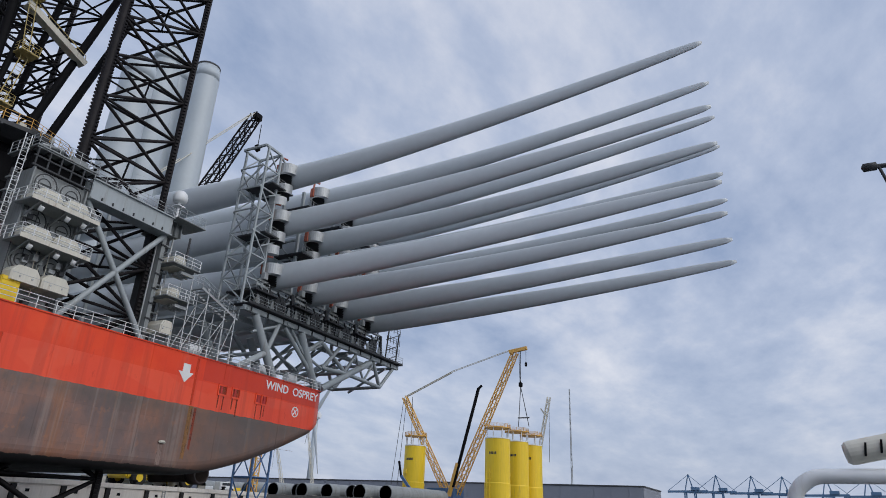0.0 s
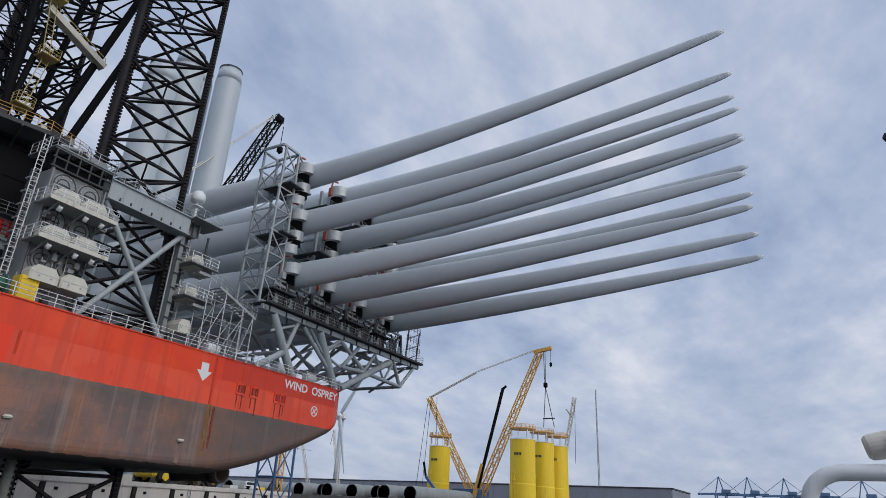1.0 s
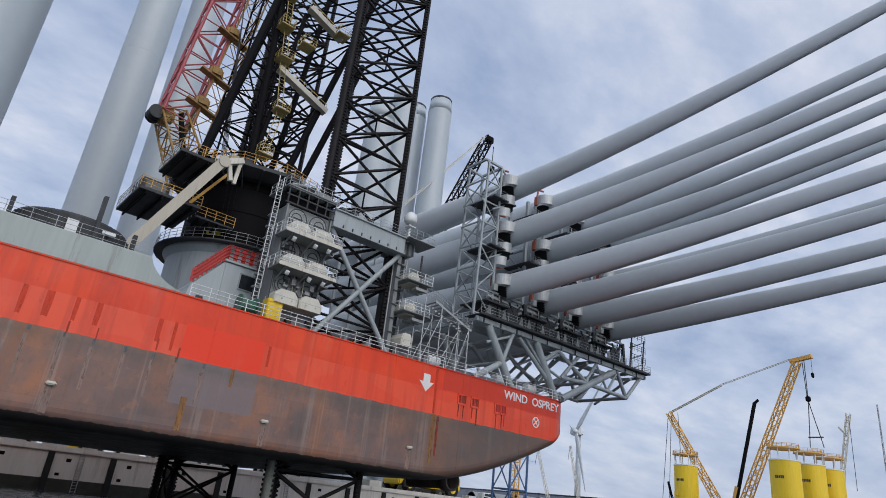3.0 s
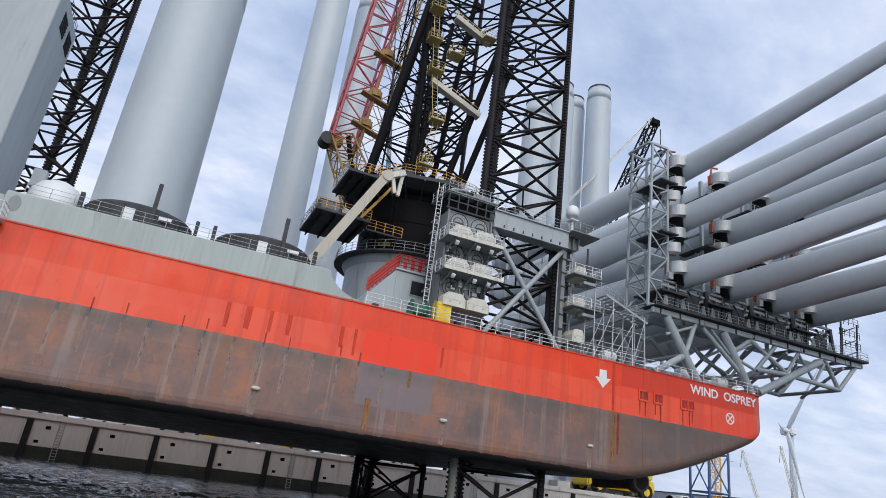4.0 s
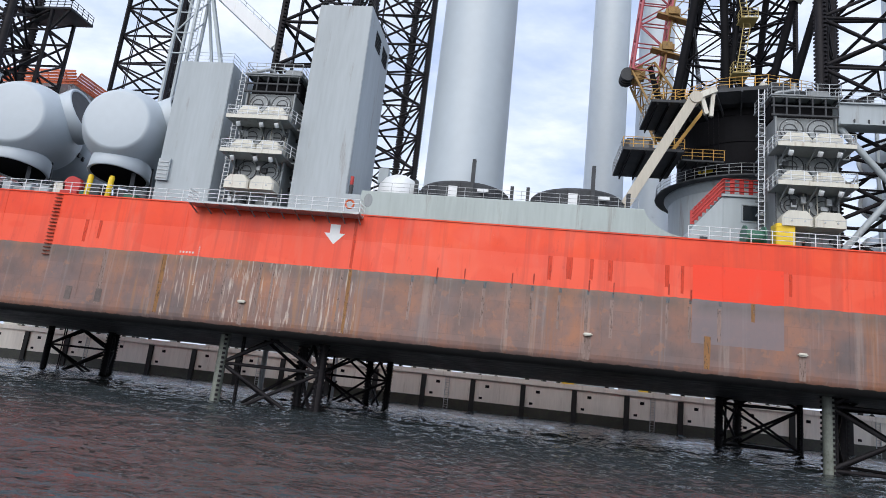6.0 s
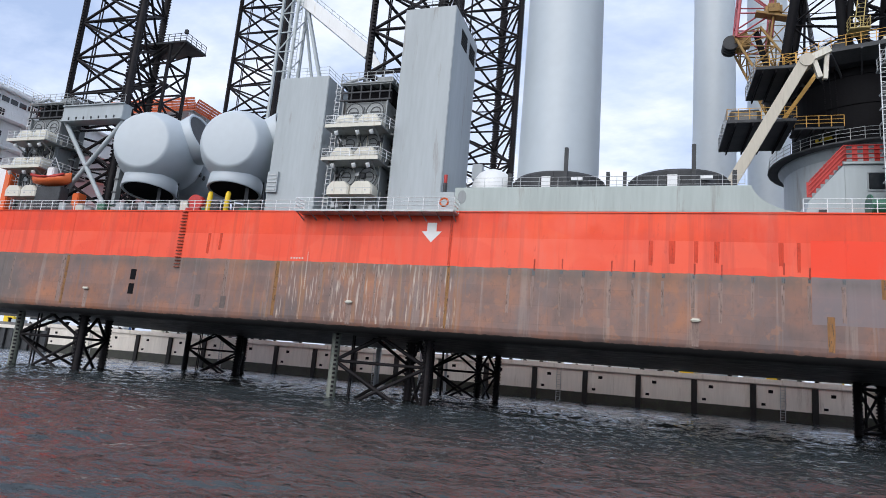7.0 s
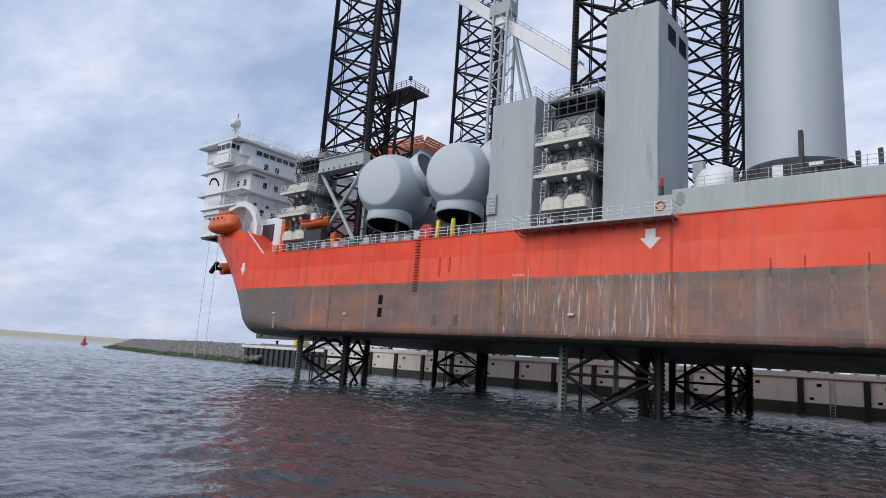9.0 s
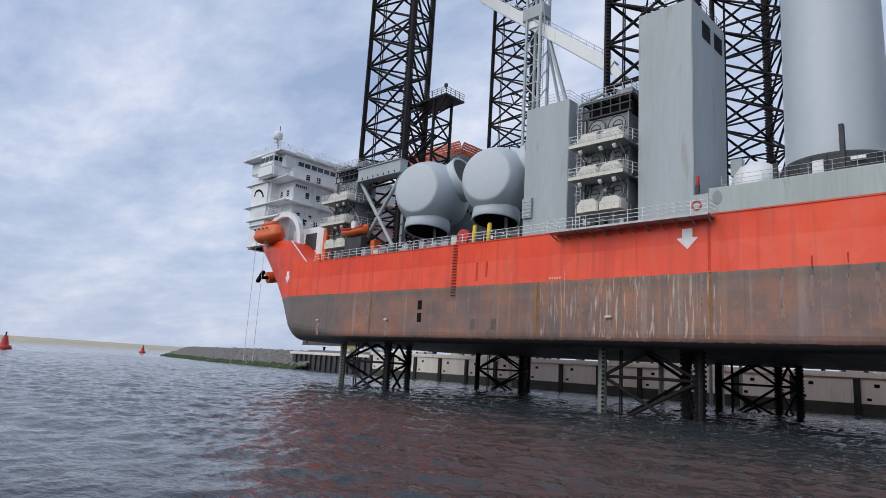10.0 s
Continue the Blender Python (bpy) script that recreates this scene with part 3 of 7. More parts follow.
for y, z, l, w, m in ((-8.95, 17.3, 4.8, .28, DRIP), (-8.9, 12.5, 5.6, .3, OCHRE), (-9.6, 12.4, 4.6, .25, PALESTAIN), (45.9, 12.5, 5.0, .5, OCHRE), (46.5, 12.4, 4.0, .3, RUSTSTAIN), (45.8, 17.2, 4.7, .3, DRIP),
                      (-53.2, 12.4, 5.2, .5, PALESTAIN), (-52.6, 12.4, 5.4, .4, OCHRE), (-26.2, 12.4, 5.3, .4, OCHRE), (-32.0, 12.4, 5.0, .45, PALESTAIN), (20.6, 9.6, 2.6, .5, OCHRE), (24.0, 12.5, 1.5, .3, OCHRE),
                      (-15.8, 12.3, 4.9, .2, PALESTAIN), (-17.0, 12.3, 4.7, .3, PALESTAIN), (-20.2, 12.3, 4.9, .25, PALESTAIN), (-21.4, 12.3, 3.9, .35, PALESTAIN), (-11.4, 12.3, 3.9, .3, PALESTAIN), (-60.5, 12.2, 4.0, .3, PALESTAIN)):
    run_stain(y, z, l, w, m)
for k in range(14):
    y = -62 + k * 9.3
    bar("weld_seam", (XN + .004, y, 7.6), (XN + .003, y, 17.3), .006, .03, HULL, ship)
for z in (9.75, 15.2):
    bar("weld_seam", (XN + .004, -66, z), (XN + .003, 62, z), .006, .03, HULL, ship)
# azimuth thrusters under the stern
tube("thruster_pod", (-68, 55.5, 6.5), (-63, 57, 6.7), .8, RUSTPIPE, ship, 20)
tube("thruster_stem", (-65, 56.4, 6.5), (-65, 56.4, 9.2), 0.7, RUSTPIPE, ship, 16)
part("thruster_nozzle", revolve((-62.5, 57, 6.8), [(1.0, -0.9), (1.2, -.5), (1.15, .9), (.9, .9), (.8, -.9)], 24, "X"), RUSTPIPE, ship, smooth=True)
# anchor in the bow
tube("hawse_pipe", (-62, -88, 17.8), (-58.5, -88.5, 17.0), 1.0, ORANGE, ship, 16)
bar("anchor_shank", (-58.6, -88.5, 17.0), (-57.2, -88.7, 16.9), .5, .5, BLACK, ship)
bar("anchor_crown", (-57.3, -89.6, 16.2), (-57.3, -87.8, 17.9), .6, .5, BLACK, ship)

# ---- legs ----
def rack_mesh(length):
    """A rack plate along z with teeth on both edges."""
    bm = bmesh.new()
    n = int(length / 0.42)
    line = []
    for i in range(n):
        z = i * 0.42
        line += [(0.42, z), (0.42, z + .12), (0.6, z + .16), (0.6, z + .34), (0.42, z + .38)]
    outline = line + [(-u, z) for u, z in line[::-1]]
    # strips of quads, so that no face is huge
    for side in (1, -1):
        for i in range(0, len(line) - 1):
            (u0, z0), (u1, z1) = line[i], line[i + 1]
            for t in (0.13, -0.13):
                if z1 - z0 > 1e-6:
                    bm.faces.new([bm.verts.new((t, 0, z0)), bm.verts.new((t, side * u0, z0)), bm.verts.new((t, side * u1, z1)), bm.verts.new((t, 0, z1))])
            bm.faces.new([bm.verts.new((-.13, side * u0, z0)), bm.verts.new((.13, side * u0, z0)), bm.verts.new((.13, side * u1, z1)), bm.verts.new((-.13, side * u1, z1))])
    bmesh.ops.remove_doubles(bm, verts=bm.verts[:], dist=0.0005)
    me = bpy.data.meshes.new("rack")
    bm.to_mesh(me)
    bm.free()
    me.materials.append(LEG)
    return me


LEG_TOP = 92.0
RACK = rack_mesh(LEG_TOP + 3)


def leg(y0, x0, label, node, foot, s=4.8):
    g = thing("lattice_tower", (x0, y0, -3), label, "lattice tower", "jacking towers of the ship")
    base = [(x0, y0 - s), (x0, y0 + s), (x0 - 1.732 * s, y0)]
    cx, cy = x0 - 0.577 * s, y0
    z0 = -3.0
    for x, y in base:
        tube("chord", (x, y, z0), (x, y, LEG_TOP), 0.36, LEG, g, 14)
        rack = new("rack", RACK)
        place(rack, g, Matrix.Translation((x, y, z0)) @ Matrix.Rotation(math.atan2(y - cy, x - cx), 4, "Z"))
    tube("chord_sleeve", (x0 + .08, y0 - s, z0), (x0 + .08, y0 - s, 6.4), 0.44, foot, g, 14)
    bay = 5.05
    n = int((LEG_TOP - z0) / bay)
    start = node - math.ceil((node + 3) / bay) * bay
    for i in range(n + 1):
        za, zb = start + i * bay, start + (i + 1) * bay
        if zb > LEG_TOP:
            break
        for k in range(3):
            (ax, ay), (bx, by) = base[k], base[(k + 1) % 3]
            tube("brace", (ax, ay, za), (bx, by, zb), 0.175, LEG, g, 8)
            tube("brace", (bx, by, za), (ax, ay, zb), 0.175, LEG, g, 8)
            tube("strut", (ax, ay, za), (bx, by, za), 0.15, LEG, g, 8)
            mx, my = (ax + bx) / 2, (ay + by) / 2
            if i % 2 == 0 and za > 20:
                (nx, ny), (px, py) = base[(k + 1) % 3], base[(k + 2) % 3]
                tube("inner_tie", (mx, my, za), ((nx + px) / 2, (ny + py) / 2, za), 0.11, LEG, g, 6)
    for dx in (-1.2, -1.6):
        tube("jetting_pipe", (x0 + dx, y0 - s + 1.2, z0), (x0 + dx, y0 - s + 1.2, LEG_TOP), 0.09, LEG, g, 6)
    return g


WETSTEEL = material("weathered_wet_steel", (0.17, 0.185, 0.16), 0.6, vary=0.3, scale=0.8, dirt=(0.06, 0.07, 0.04), dirt_amount=0.4)
for y0, node in ((-58.2, 3.5), (-16.4, 3.5), (36.0, 35.7)):
    leg(y0, -57.3, "black steel lattice jacking tower with toothed racks beside the bulwark", node, WETSTEEL)
    leg(y0, -87.0, "black steel lattice jacking tower with toothed racks beside the quay", node, LEG)


# ---- jacking units ----
def gearbox(g, x, y, z, w=2.2):
    bm = loft([[(xx, y - ww, z - .62), (xx, y + ww, z - .62), (xx, y + ww, z + .15), (xx, y + ww * .62, z + .68), (xx, y - ww * .62, z + .68), (xx, y - ww, z + .15)]
               for xx, ww in ((x - 1.2, w / 2), (x + .8, w / 2), (x + .95, w / 2 - .15))])
    ob = part("gearbox", bm, CREAM, g, "cream painted gearbox casing")
    for dy in (-.5, .5):
        tube("motor", (x + .93, y + dy, z - .2), (x + 1.0, y + dy, z - .2), .08, STEEL, ob, 10)
    block("casing_joint", (x + .8, y - w / 2 + .1, z - .02), (x + .965, y + w / 2 - .1, z + .02), STEEL, ob)
    return ob


def jack_unit(yc, xc=-56.6, w=2.45, label="grey jacking tower with cream gearboxes and railed platforms"):
    g = thing("jacking_unit", (xc, yc, DECK), label, "jacking unit", "leg jacking units")
    part("body", bevelled((xc - 2.2, yc - w, DECK), (xc + 1.1, yc + w, 29.7), 0.08), JACKGREY, g)
    for dy in (-w, w):
        block("stiffener", (xc + 1.1, yc + dy - .07, DECK), (xc + 1.45, yc + dy + .07, 29.7), JACKGREY, g)
    for dy in (-w - .55, w + .55):
        tube("guide_column", (xc - .6, yc + dy, DECK), (xc - .6, yc + dy, 29.6), .26, DARKGREY, g, 10)
        for k in range(9):
            block("column_clamp", (xc - .95, yc + dy - .34, 18.6 + 1.25 * k), (xc - .25, yc + dy + .34, 18.75 + 1.25 * k), JACKGREY, g)
    for z in (20.0, 23.5, 26.9):
        for s in (-1, 1):
            gearbox(g, xc + 1.9, yc + s * 1.26, z, 2.4)
            y, zc = yc + s * 1.14, z + 1.62
            cover = part("pinion_cover", revolve((xc + 1.08, y, zc), [(1.1, 0), (1.1, .14), (1.0, .2), (.1, .2)], 32, "X"), JACKGREY, g)
            disc_ring("joint_ring", y, zc, 1.0, .09, DARKGREY, cover, xc + 1.29)
            disc_ring("joint_ring", y + s * .12, zc - .05, .58, .08, DARKGREY, cover, xc + 1.29)
            bar("cover_joint", (xc + 1.34, y - .5, zc - .05), (xc + 1.34, y + .5, zc - .05), .06, .08, DARKGREY, cover)
            for q in range(6):
                q_a = math.pi * q / 3
                tube("bolt", (xc + 1.28, y + .8 * math.cos(q_a), zc + .8 * math.sin(q_a)), (xc + 1.36, y + .8 * math.cos(q_a), zc + .8 * math.sin(q_a)), .06, STEEL, cover, 6)
        if z > 21:
            pl = part("platform", bevelled((xc + 1.0, yc - w - .6, z - .85), (xc + 3.5, yc + w + .6, z - .7), 0.02), JACKGREY, g)
            part("side_platform", bevelled((xc - 2.4, yc + w, z - .85), (xc + 1.0, yc + w + 1.2, z - .7), 0.02), JACKGREY, g)
            railing([(xc + .2, yc - w - .6, z - .7), (xc + 3.45, yc - w - .6, z - .7), (xc + 3.45, yc + w + .6, z - .7), (xc + 1.0, yc + w + 1.2, z - .7), (xc - 2.3, yc + w + 1.2, z - .7)], parent=pl, mat=WHITE, step=1.1, r=.045)
            block("kick_plate", (xc + 3.5, yc - w - .6, z - .85), (xc + 3.54, yc + w + .6, z - .5), CREAM, pl)
            for dy in (-w + .2, 0, w - .2):
                bar("bracket", (xc + 1.2, yc + dy, z - 1.9), (xc + 3.3, yc + dy, z - .9), .1, .14, JACKGREY, g)
            for dy in (-1.9, .4, 1.9):
                lamp = tube("flood_lamp", (xc + 3.0, yc + dy, z - 1.45), (xc + 3.25, yc + dy, z - 1.15), .2, WHITE, g, 10)
                tube("lamp_stem", (xc + 3.0, yc + dy, z - 1.2), (xc + 2.9, yc + dy, z - .85), .04, STEEL, lamp, 6)
    # open dark frame at the head
    part("head", bevelled((xc - 2.4, yc - w - .1, 29.7), (xc + .5, yc + w + .1, 31.4), 0.05), BLACK, g)
    for k in range(6):
        y = yc - w - .2 + k * (2 * w + .4) / 5
        bar("head_rib", (xc + 1.5, y, 29.7), (xc + 1.5, y, 31.5), .12, .12, DARKGREY, g)
        bar("head_arm", (xc + .5, y, 31.4), (xc + 1.5, y, 31.4), .12, .12, DARKGREY, g)
    for z in (29.75, 30.6, 31.45):
        bar("head_rail", (xc + 1.5, yc - w - .4, z), (xc + 1.5, yc + w + .4, z), .16, .14, JACKGREY if z > 31 else DARKGREY, g)
    part("top_plate", bevelled((xc - 2.7, yc - w - .5, 31.5), (xc + 1.7, yc + w + .5, 31.65), 0.02), JACKGREY, g)
    railing([(xc - 2.6, yc - w - .4, 31.65), (xc + 1.6, yc - w - .4, 31.65), (xc + 1.6, yc + w + .4, 31.65), (xc - 2.6, yc + w + .4, 31.65)], parent=g, mat=STEEL, step=1.0, r=.04)
    tube("bent_pipe", (xc + 1.2, yc - w, 31.9), (xc + 1.2, yc - .6, 32.3), .16, STEEL, g, 10)
    tube("bent_pipe", (xc + 1.2, yc - .6, 32.3), (xc - .6, yc + .4, 31.8), .16, STEEL, g, 10)
    part("winch_housing", bevelled((xc - 1.4, yc + .6, 31.65), (xc + .6, yc + w, 32.7), .15), JACKGREY, g)
    # ladder with safety hoops
    for dy in (0, .5):
        tube("ladder_stile", (xc + .9, yc - w - .75 - dy, DECK), (xc + .9, yc - w - .75 - dy, 32.4), .045, WHITE, g, 6)
    for i in range(36):
        tube("ladder_rung", (xc + .9, yc - w - .75, DECK + .4 * (i + 1)), (xc + .9, yc - w - 1.25, DECK + .4 * (i + 1)), .03, WHITE, g, 5)
    for i in range(12):
        z = 19.8 + i
        tube("ladder_hoop", (xc + .9, yc - w - 1.3, z), (xc + 1.6, yc - w - 1.0, z), .03, WHITE, g, 5)
        tube("ladder_hoop", (xc + 1.6, yc - w - 1.0, z), (xc + .9, yc - w - .7, z), .03, WHITE, g, 5)
    rr = random.Random(int(yc * 10))
    for k in range(16):
        y = yc + rr.uniform(-w, w)
        z = rr.choice((18.2, 21.4, 24.9)) + rr.uniform(0, .5)
        block("hydraulic_box", (xc + 1.1, y - rr.uniform(.12, .35), z - .2), (xc + 1.3 + rr.uniform(.1, .5), y + .2, z + rr.uniform(.1, .4)), DARKGREY if k % 2 else STEEL, g)
    for k in range(8):
        y = yc + rr.uniform(-w - .3, w + .3)
        za = rr.uniform(18.5, 24)
        tube("hydraulic_pipe", (xc + 1.5, y, za), (xc + 1.5, y + rr.uniform(-.1, .1), za + rr.uniform(2, 5)), .045, DARKGREY if k % 3 else CREAM, g, 6)
    return g


def slim_unit(yc, xc=-56.4):
    """The after jack of a pair, seen edge on."""
    g = thing("jacking_unit", (xc, yc, DECK), "slim grey jacking tower with small railed platforms", "jacking unit", "leg jacking units")
    # shade on this jack put into the colour: dark grey, not jack grey
    part("body", bevelled((xc - 2.4, yc - .8, DECK), (xc - .4, yc + .8, 30.0), 0.06), DARKGREY, g)
    for k in range(8):
        block("body_flange", (xc - .4, yc - .95, 18.3 + 1.45 * k), (xc - .05, yc + .95, 18.45 + 1.45 * k), JACKGREY, g)
    for dy in (-.9, .9):
        tube("hydraulic_pipe", (xc - .1, yc + dy, DECK), (xc - .1, yc + dy, 29.8), .09, STEEL, g, 8)
    for z in (20.0, 23.4, 26.9):
        gearbox(g, xc + .9, yc + .9, z - .3, 1.5)
        if z > 21:
            pl = part("platform", bevelled((xc - .6, yc - .6, z - .85), (xc + 2.6, yc + 3.0, z - .72), 0.02), JACKGREY, g)
            railing([(xc - .4, yc - .5, z - .72), (xc + 2.5, yc - .5, z - .72), (xc + 2.5, yc + 2.9, z - .72), (xc - .4, yc + 2.9, z - .72)], parent=pl, mat=WHITE, step=1.1, r=.045)
            for k in range(3):
                block("lamp_box", (xc + .3 + k * .7, yc + 1.0, z - 1.5), (xc + .7 + k * .7, yc + 2.6, z - 1.2), STEEL, g)
    part("head", bevelled((xc - 2.6, yc - 1.2, 29.6), (xc + .4, yc + 1.2, 31.0), 0.05), JACKGREY, g)
    for k in range(4):
        block("head_rib", (xc + .4, yc - 1.1 + .7 * k, 29.6), (xc + .75, yc - .98 + .7 * k, 31.0), JACKGREY, g)
    hp = part("head_platform", bevelled((xc - 1.0, yc - .8, 31.0), (xc + 2.2, yc + 2.9, 31.12), .02), JACKGREY, g)
    railing([(xc - .9, yc - .7, 31.12), (xc + 2.1, yc - .7, 31.12), (xc + 2.1, yc + 2.8, 31.12)], parent=hp, mat=STEEL, step=1.0, r=.03)
    tube("head_pipe", (xc + 1.3, yc + 1.9, 27.0), (xc + 1.3, yc + 1.9, 29.8), .12, DARKGREY, g, 8)
    return g


def bracket_frame(ya, yb):
    """The beam between two jacks with its crossed struts."""
    g = thing("bracket_frame", (-55.6, (ya + yb) / 2, DECK), "grey box beam with crossed tubular struts between jacks", "steel frame", "leg bracket frames")
    part("beam", bevelled((-56.2, ya, 29.0), (-54.9, yb, 31.0), 0.05), GREY, g)
    for z in (29.05, 30.95):
        block("beam_flange", (-56.35, ya, z - .06), (-54.7, yb, z + .06), GREY, g)
    n = 8
    for i in range(1, n):
        y = ya + (yb - ya) * i / n
        block("beam_stud", (-54.9, y - .05, 29.2), (-54.78, y + .05, 29.5), DARKGREY, g)
    tube("strut", (-55.5, ya + .2, 29.0), (-55.5, yb - .2, DECK + .4), .27, GREY, g, 14)
    tube("strut", (-55.5, ya + .2, DECK + .4), (-55.5, yb - .2, 29.0), .27, GREY, g, 14)
    block("column", (-56.4, yb - .1, DECK), (-55.7, yb + .35, 29.0), JACKGREY, g)
    for k in range(7):
        block("column_rib", (-55.7, yb - .2, DECK + 1.2 + 1.55 * k), (-55.6, yb + .45, DECK + 1.35 + 1.55 * k), DARKGREY, g)
    railing([(-54.95, ya, 31.0), (-54.95, yb, 31.0)], parent=g, mat=STEEL, step=1.2, r=.03)
    rr = random.Random(3)
    for i in range(7):
        y = rr.uniform(ya + .5, yb - .5)
        block("deck_box", (-56.0, y, 31.0), (-55.4, y + rr.uniform(.3, .9), 31.0 + rr.uniform(.3, .8)), rr.choice((GREY, DARKGREY, STEEL)), g)
    return g


jack_unit(-20.0)
jack_unit(29.0)
jack_unit(-63.0)
slim_unit(41.6)
bracket_frame(31.6, 40.8)
bracket_frame(-60.2, -51.0)


def radome_mast(x, y, z0, z1, r, label):
    g = thing("radome_mast", (x, y, z0), label, "radome", "satellite domes")
    tube("mast", (x, y, z0), (x, y, z1), .16, WHITE, g)
    part("dome", revolve((x, y, z1), [(r * .8, 0), (r, .25), (r, r * .9), (r * .85, r * 1.4), (r * .5, r * 1.75), (.02, r * 1.85)], 24), WHITE, g, smooth=True)
    block("mast_arm", (x - .5, y - .5, z1 - .5), (x + .5, y + .5, z1 - .4), WHITE, g)


radome_mast(-55.5, 41.5, 31.0, 33.2, .75, "white satellite dome on a short mast by the leg")


# ---- deck houses ----
def louvre(g, x0, x1, y, z0, z1):
    block("louvre_recess", (x0, y - .1, z0), (x1, y + .02, z1), BLACK, g)
    n = 5
    for i in range(n):
        z = z0 + (z1 - z0) * (i + .5) / n
        bar("louvre_slat", (x0, y + .04, z), (x1, y + .04, z), .05, .05, DARKGREY, g)


tall = thing("tall_deckhouse", (-59, -14, DECK), "tall grey steel leg trunk with louvres near its top", "deck house", "grey leg trunks")
part("body", bevelled((-63.2, -16.4, DECK), (-55.0, -11.0, 39.4), 0.06), GREY, tall)
for x in (-57.4, -60.4):
    louvre(tall, x - 2.0, x, -11.0, 36.4, 38.2)
for x in (-58, -59, -60.5, -61.5):
    tube("roof_pipe", (x, -13.5, 39.4), (x, -13.5, 41.2), .3, DARKGREY, tall, 10)
    block("roof_box", (x - .4, -15.5, 39.4), (x + .3, -14.6, 40.4), DARKGREY, tall)
railing([(-63, -11.2, 39.4), (-55.2, -11.2, 39.4), (-55.2, -16.2, 39.4), (-63, -16.2, 39.4)], parent=tall, mat=DARKGREY, step=1.3, r=.03)
house = thing("deckhouse", (-59, -27, DECK), "grey steel trunk with a railed flat roof", "deck house", "grey leg trunks")
part("body", bevelled((-62.5, -30.2, DECK), (-55.2, -24.5, 32.8), 0.06), GREY, house)
railing([(-62.3, -24.7, 32.8), (-55.4, -24.7, 32.8), (-55.4, -30.0, 32.8), (-62.3, -30.0, 32.8)], parent=house, mat=LIGHT, step=1.4, r=.03)
block("vent_box", (-55.2, -30.1, 20.0), (-54.9, -28.9, 22.2), GREY, house)
for k in range(5):
    block("vent_slat", (-54.9, -30.0, 20.2 + k * .4), (-54.84, -29.0, 20.3 + k * .4), STEEL, house)

# dome tank and beacon beside the tall trunk
tank = thing("dome_tank", (-60, -7.0, DECK), "white domed storage tank on the deck", "tank")
part("shell", revolve((-60, -7.2, 0), [(2.2, DECK), (2.2, 21.5), (2.0, 22.4), (1.5, 23.1), (.8, 23.5), (.02, 23.6)], 32), WHITE, tank, smooth=True)
block("vent_head", (-60.4, -9.4, 22.6), (-59.6, -8.4, 24.2), GREY, tank)
beacon = thing("beacon", (-53.9, -10.2, 19.6), "red warning beacon on a grey bracket", "beacon")
tube("lamp", (-53.9, -10.2, 20.4), (-53.9, -10.2, 21.2), .17, RED, beacon)
tube("lamp_base", (-53.9, -10.2, 19.4), (-53.9, -10.2, 20.4), .2, DARKGREY, beacon)
part("stand", bevelled((-54.4, -10.9, DECK), (-53.3, -9.0, 19.4), .05), GREY, beacon)

# side walkway hung outside the hull
walkway = thing("side_walkway", (-52.2, -16.3, 17.0), "steel side walkway hung outside the hull with white railing", "walkway")
part("grating", bevelled((XN + .03, -24.2, 17.05), (-51.4, -8.4, 17.25), .02), STEEL, walkway)
for i in range(12):
    y = -24 + i * 1.4
    bar("bracket", (XN, y, 16.55), (-51.5, y, 17.05), .07, .1, JACKGREY, walkway)
railing([(XN, -24.2, 17.25), (-51.45, -24.2, 17.25), (-51.45, -8.4, 17.25), (XN, -8.4, 17.25)], parent=walkway, mat=WHITE, step=1.4, r=.035)

buoy_ring = thing("lifebuoy", (-52.2, -9.2, 17.6), "orange lifebuoy hung on the walkway railing", "lifebuoy")
bm = bmesh.new()
rows = [[bm.verts.new((-51.62 + .09 * math.cos(q), -9.4 + (.36 + .09 * math.sin(q)) * math.cos(a), 17.95 + (.36 + .09 * math.sin(q)) * math.sin(a))) for q in [math.pi * k / 4 for k in range(8)]] for a in [math.pi * k / 12 for k in range(24)]]
for i in range(24):
    for k in range(8):
        bm.faces.new((rows[i][k], rows[i][(k + 1) % 8], rows[(i + 1) % 24][(k + 1) % 8], rows[(i + 1) % 24][k]))
bmesh.ops.recalc_face_normals(bm, faces=bm.faces[:])
part("ring", bm, ORANGE, buoy_ring, smooth=True)
block("hanger", (-51.62, -9.45, 18.35), (-51.5, -9.35, 18.5), STEEL, buoy_ring)
flat_shape("fairlead_opening", [(-8.2 + .4 * math.cos(q), 18.8 + .62 * math.sin(q)) for q in [math.pi * k / 10 for k in range(20)]], JACKGREY, ship, XN + .03, .025)
railing([(XN - .15, 19, DECK), (XN - .15, 66.2, DECK), (-90, 66.2, DECK)], mat=WHITE, r=.04)
railing([(XN - .15, -66.5, DECK), (XN - .15, -24.2, DECK)], mat=WHITE, r=.04)
railing([(XN - .5, -8, 19.62), (XN - .5, 15.0, 19.62)], "thin grey railing along the raised bulwark", mat=STEEL, r=.025)


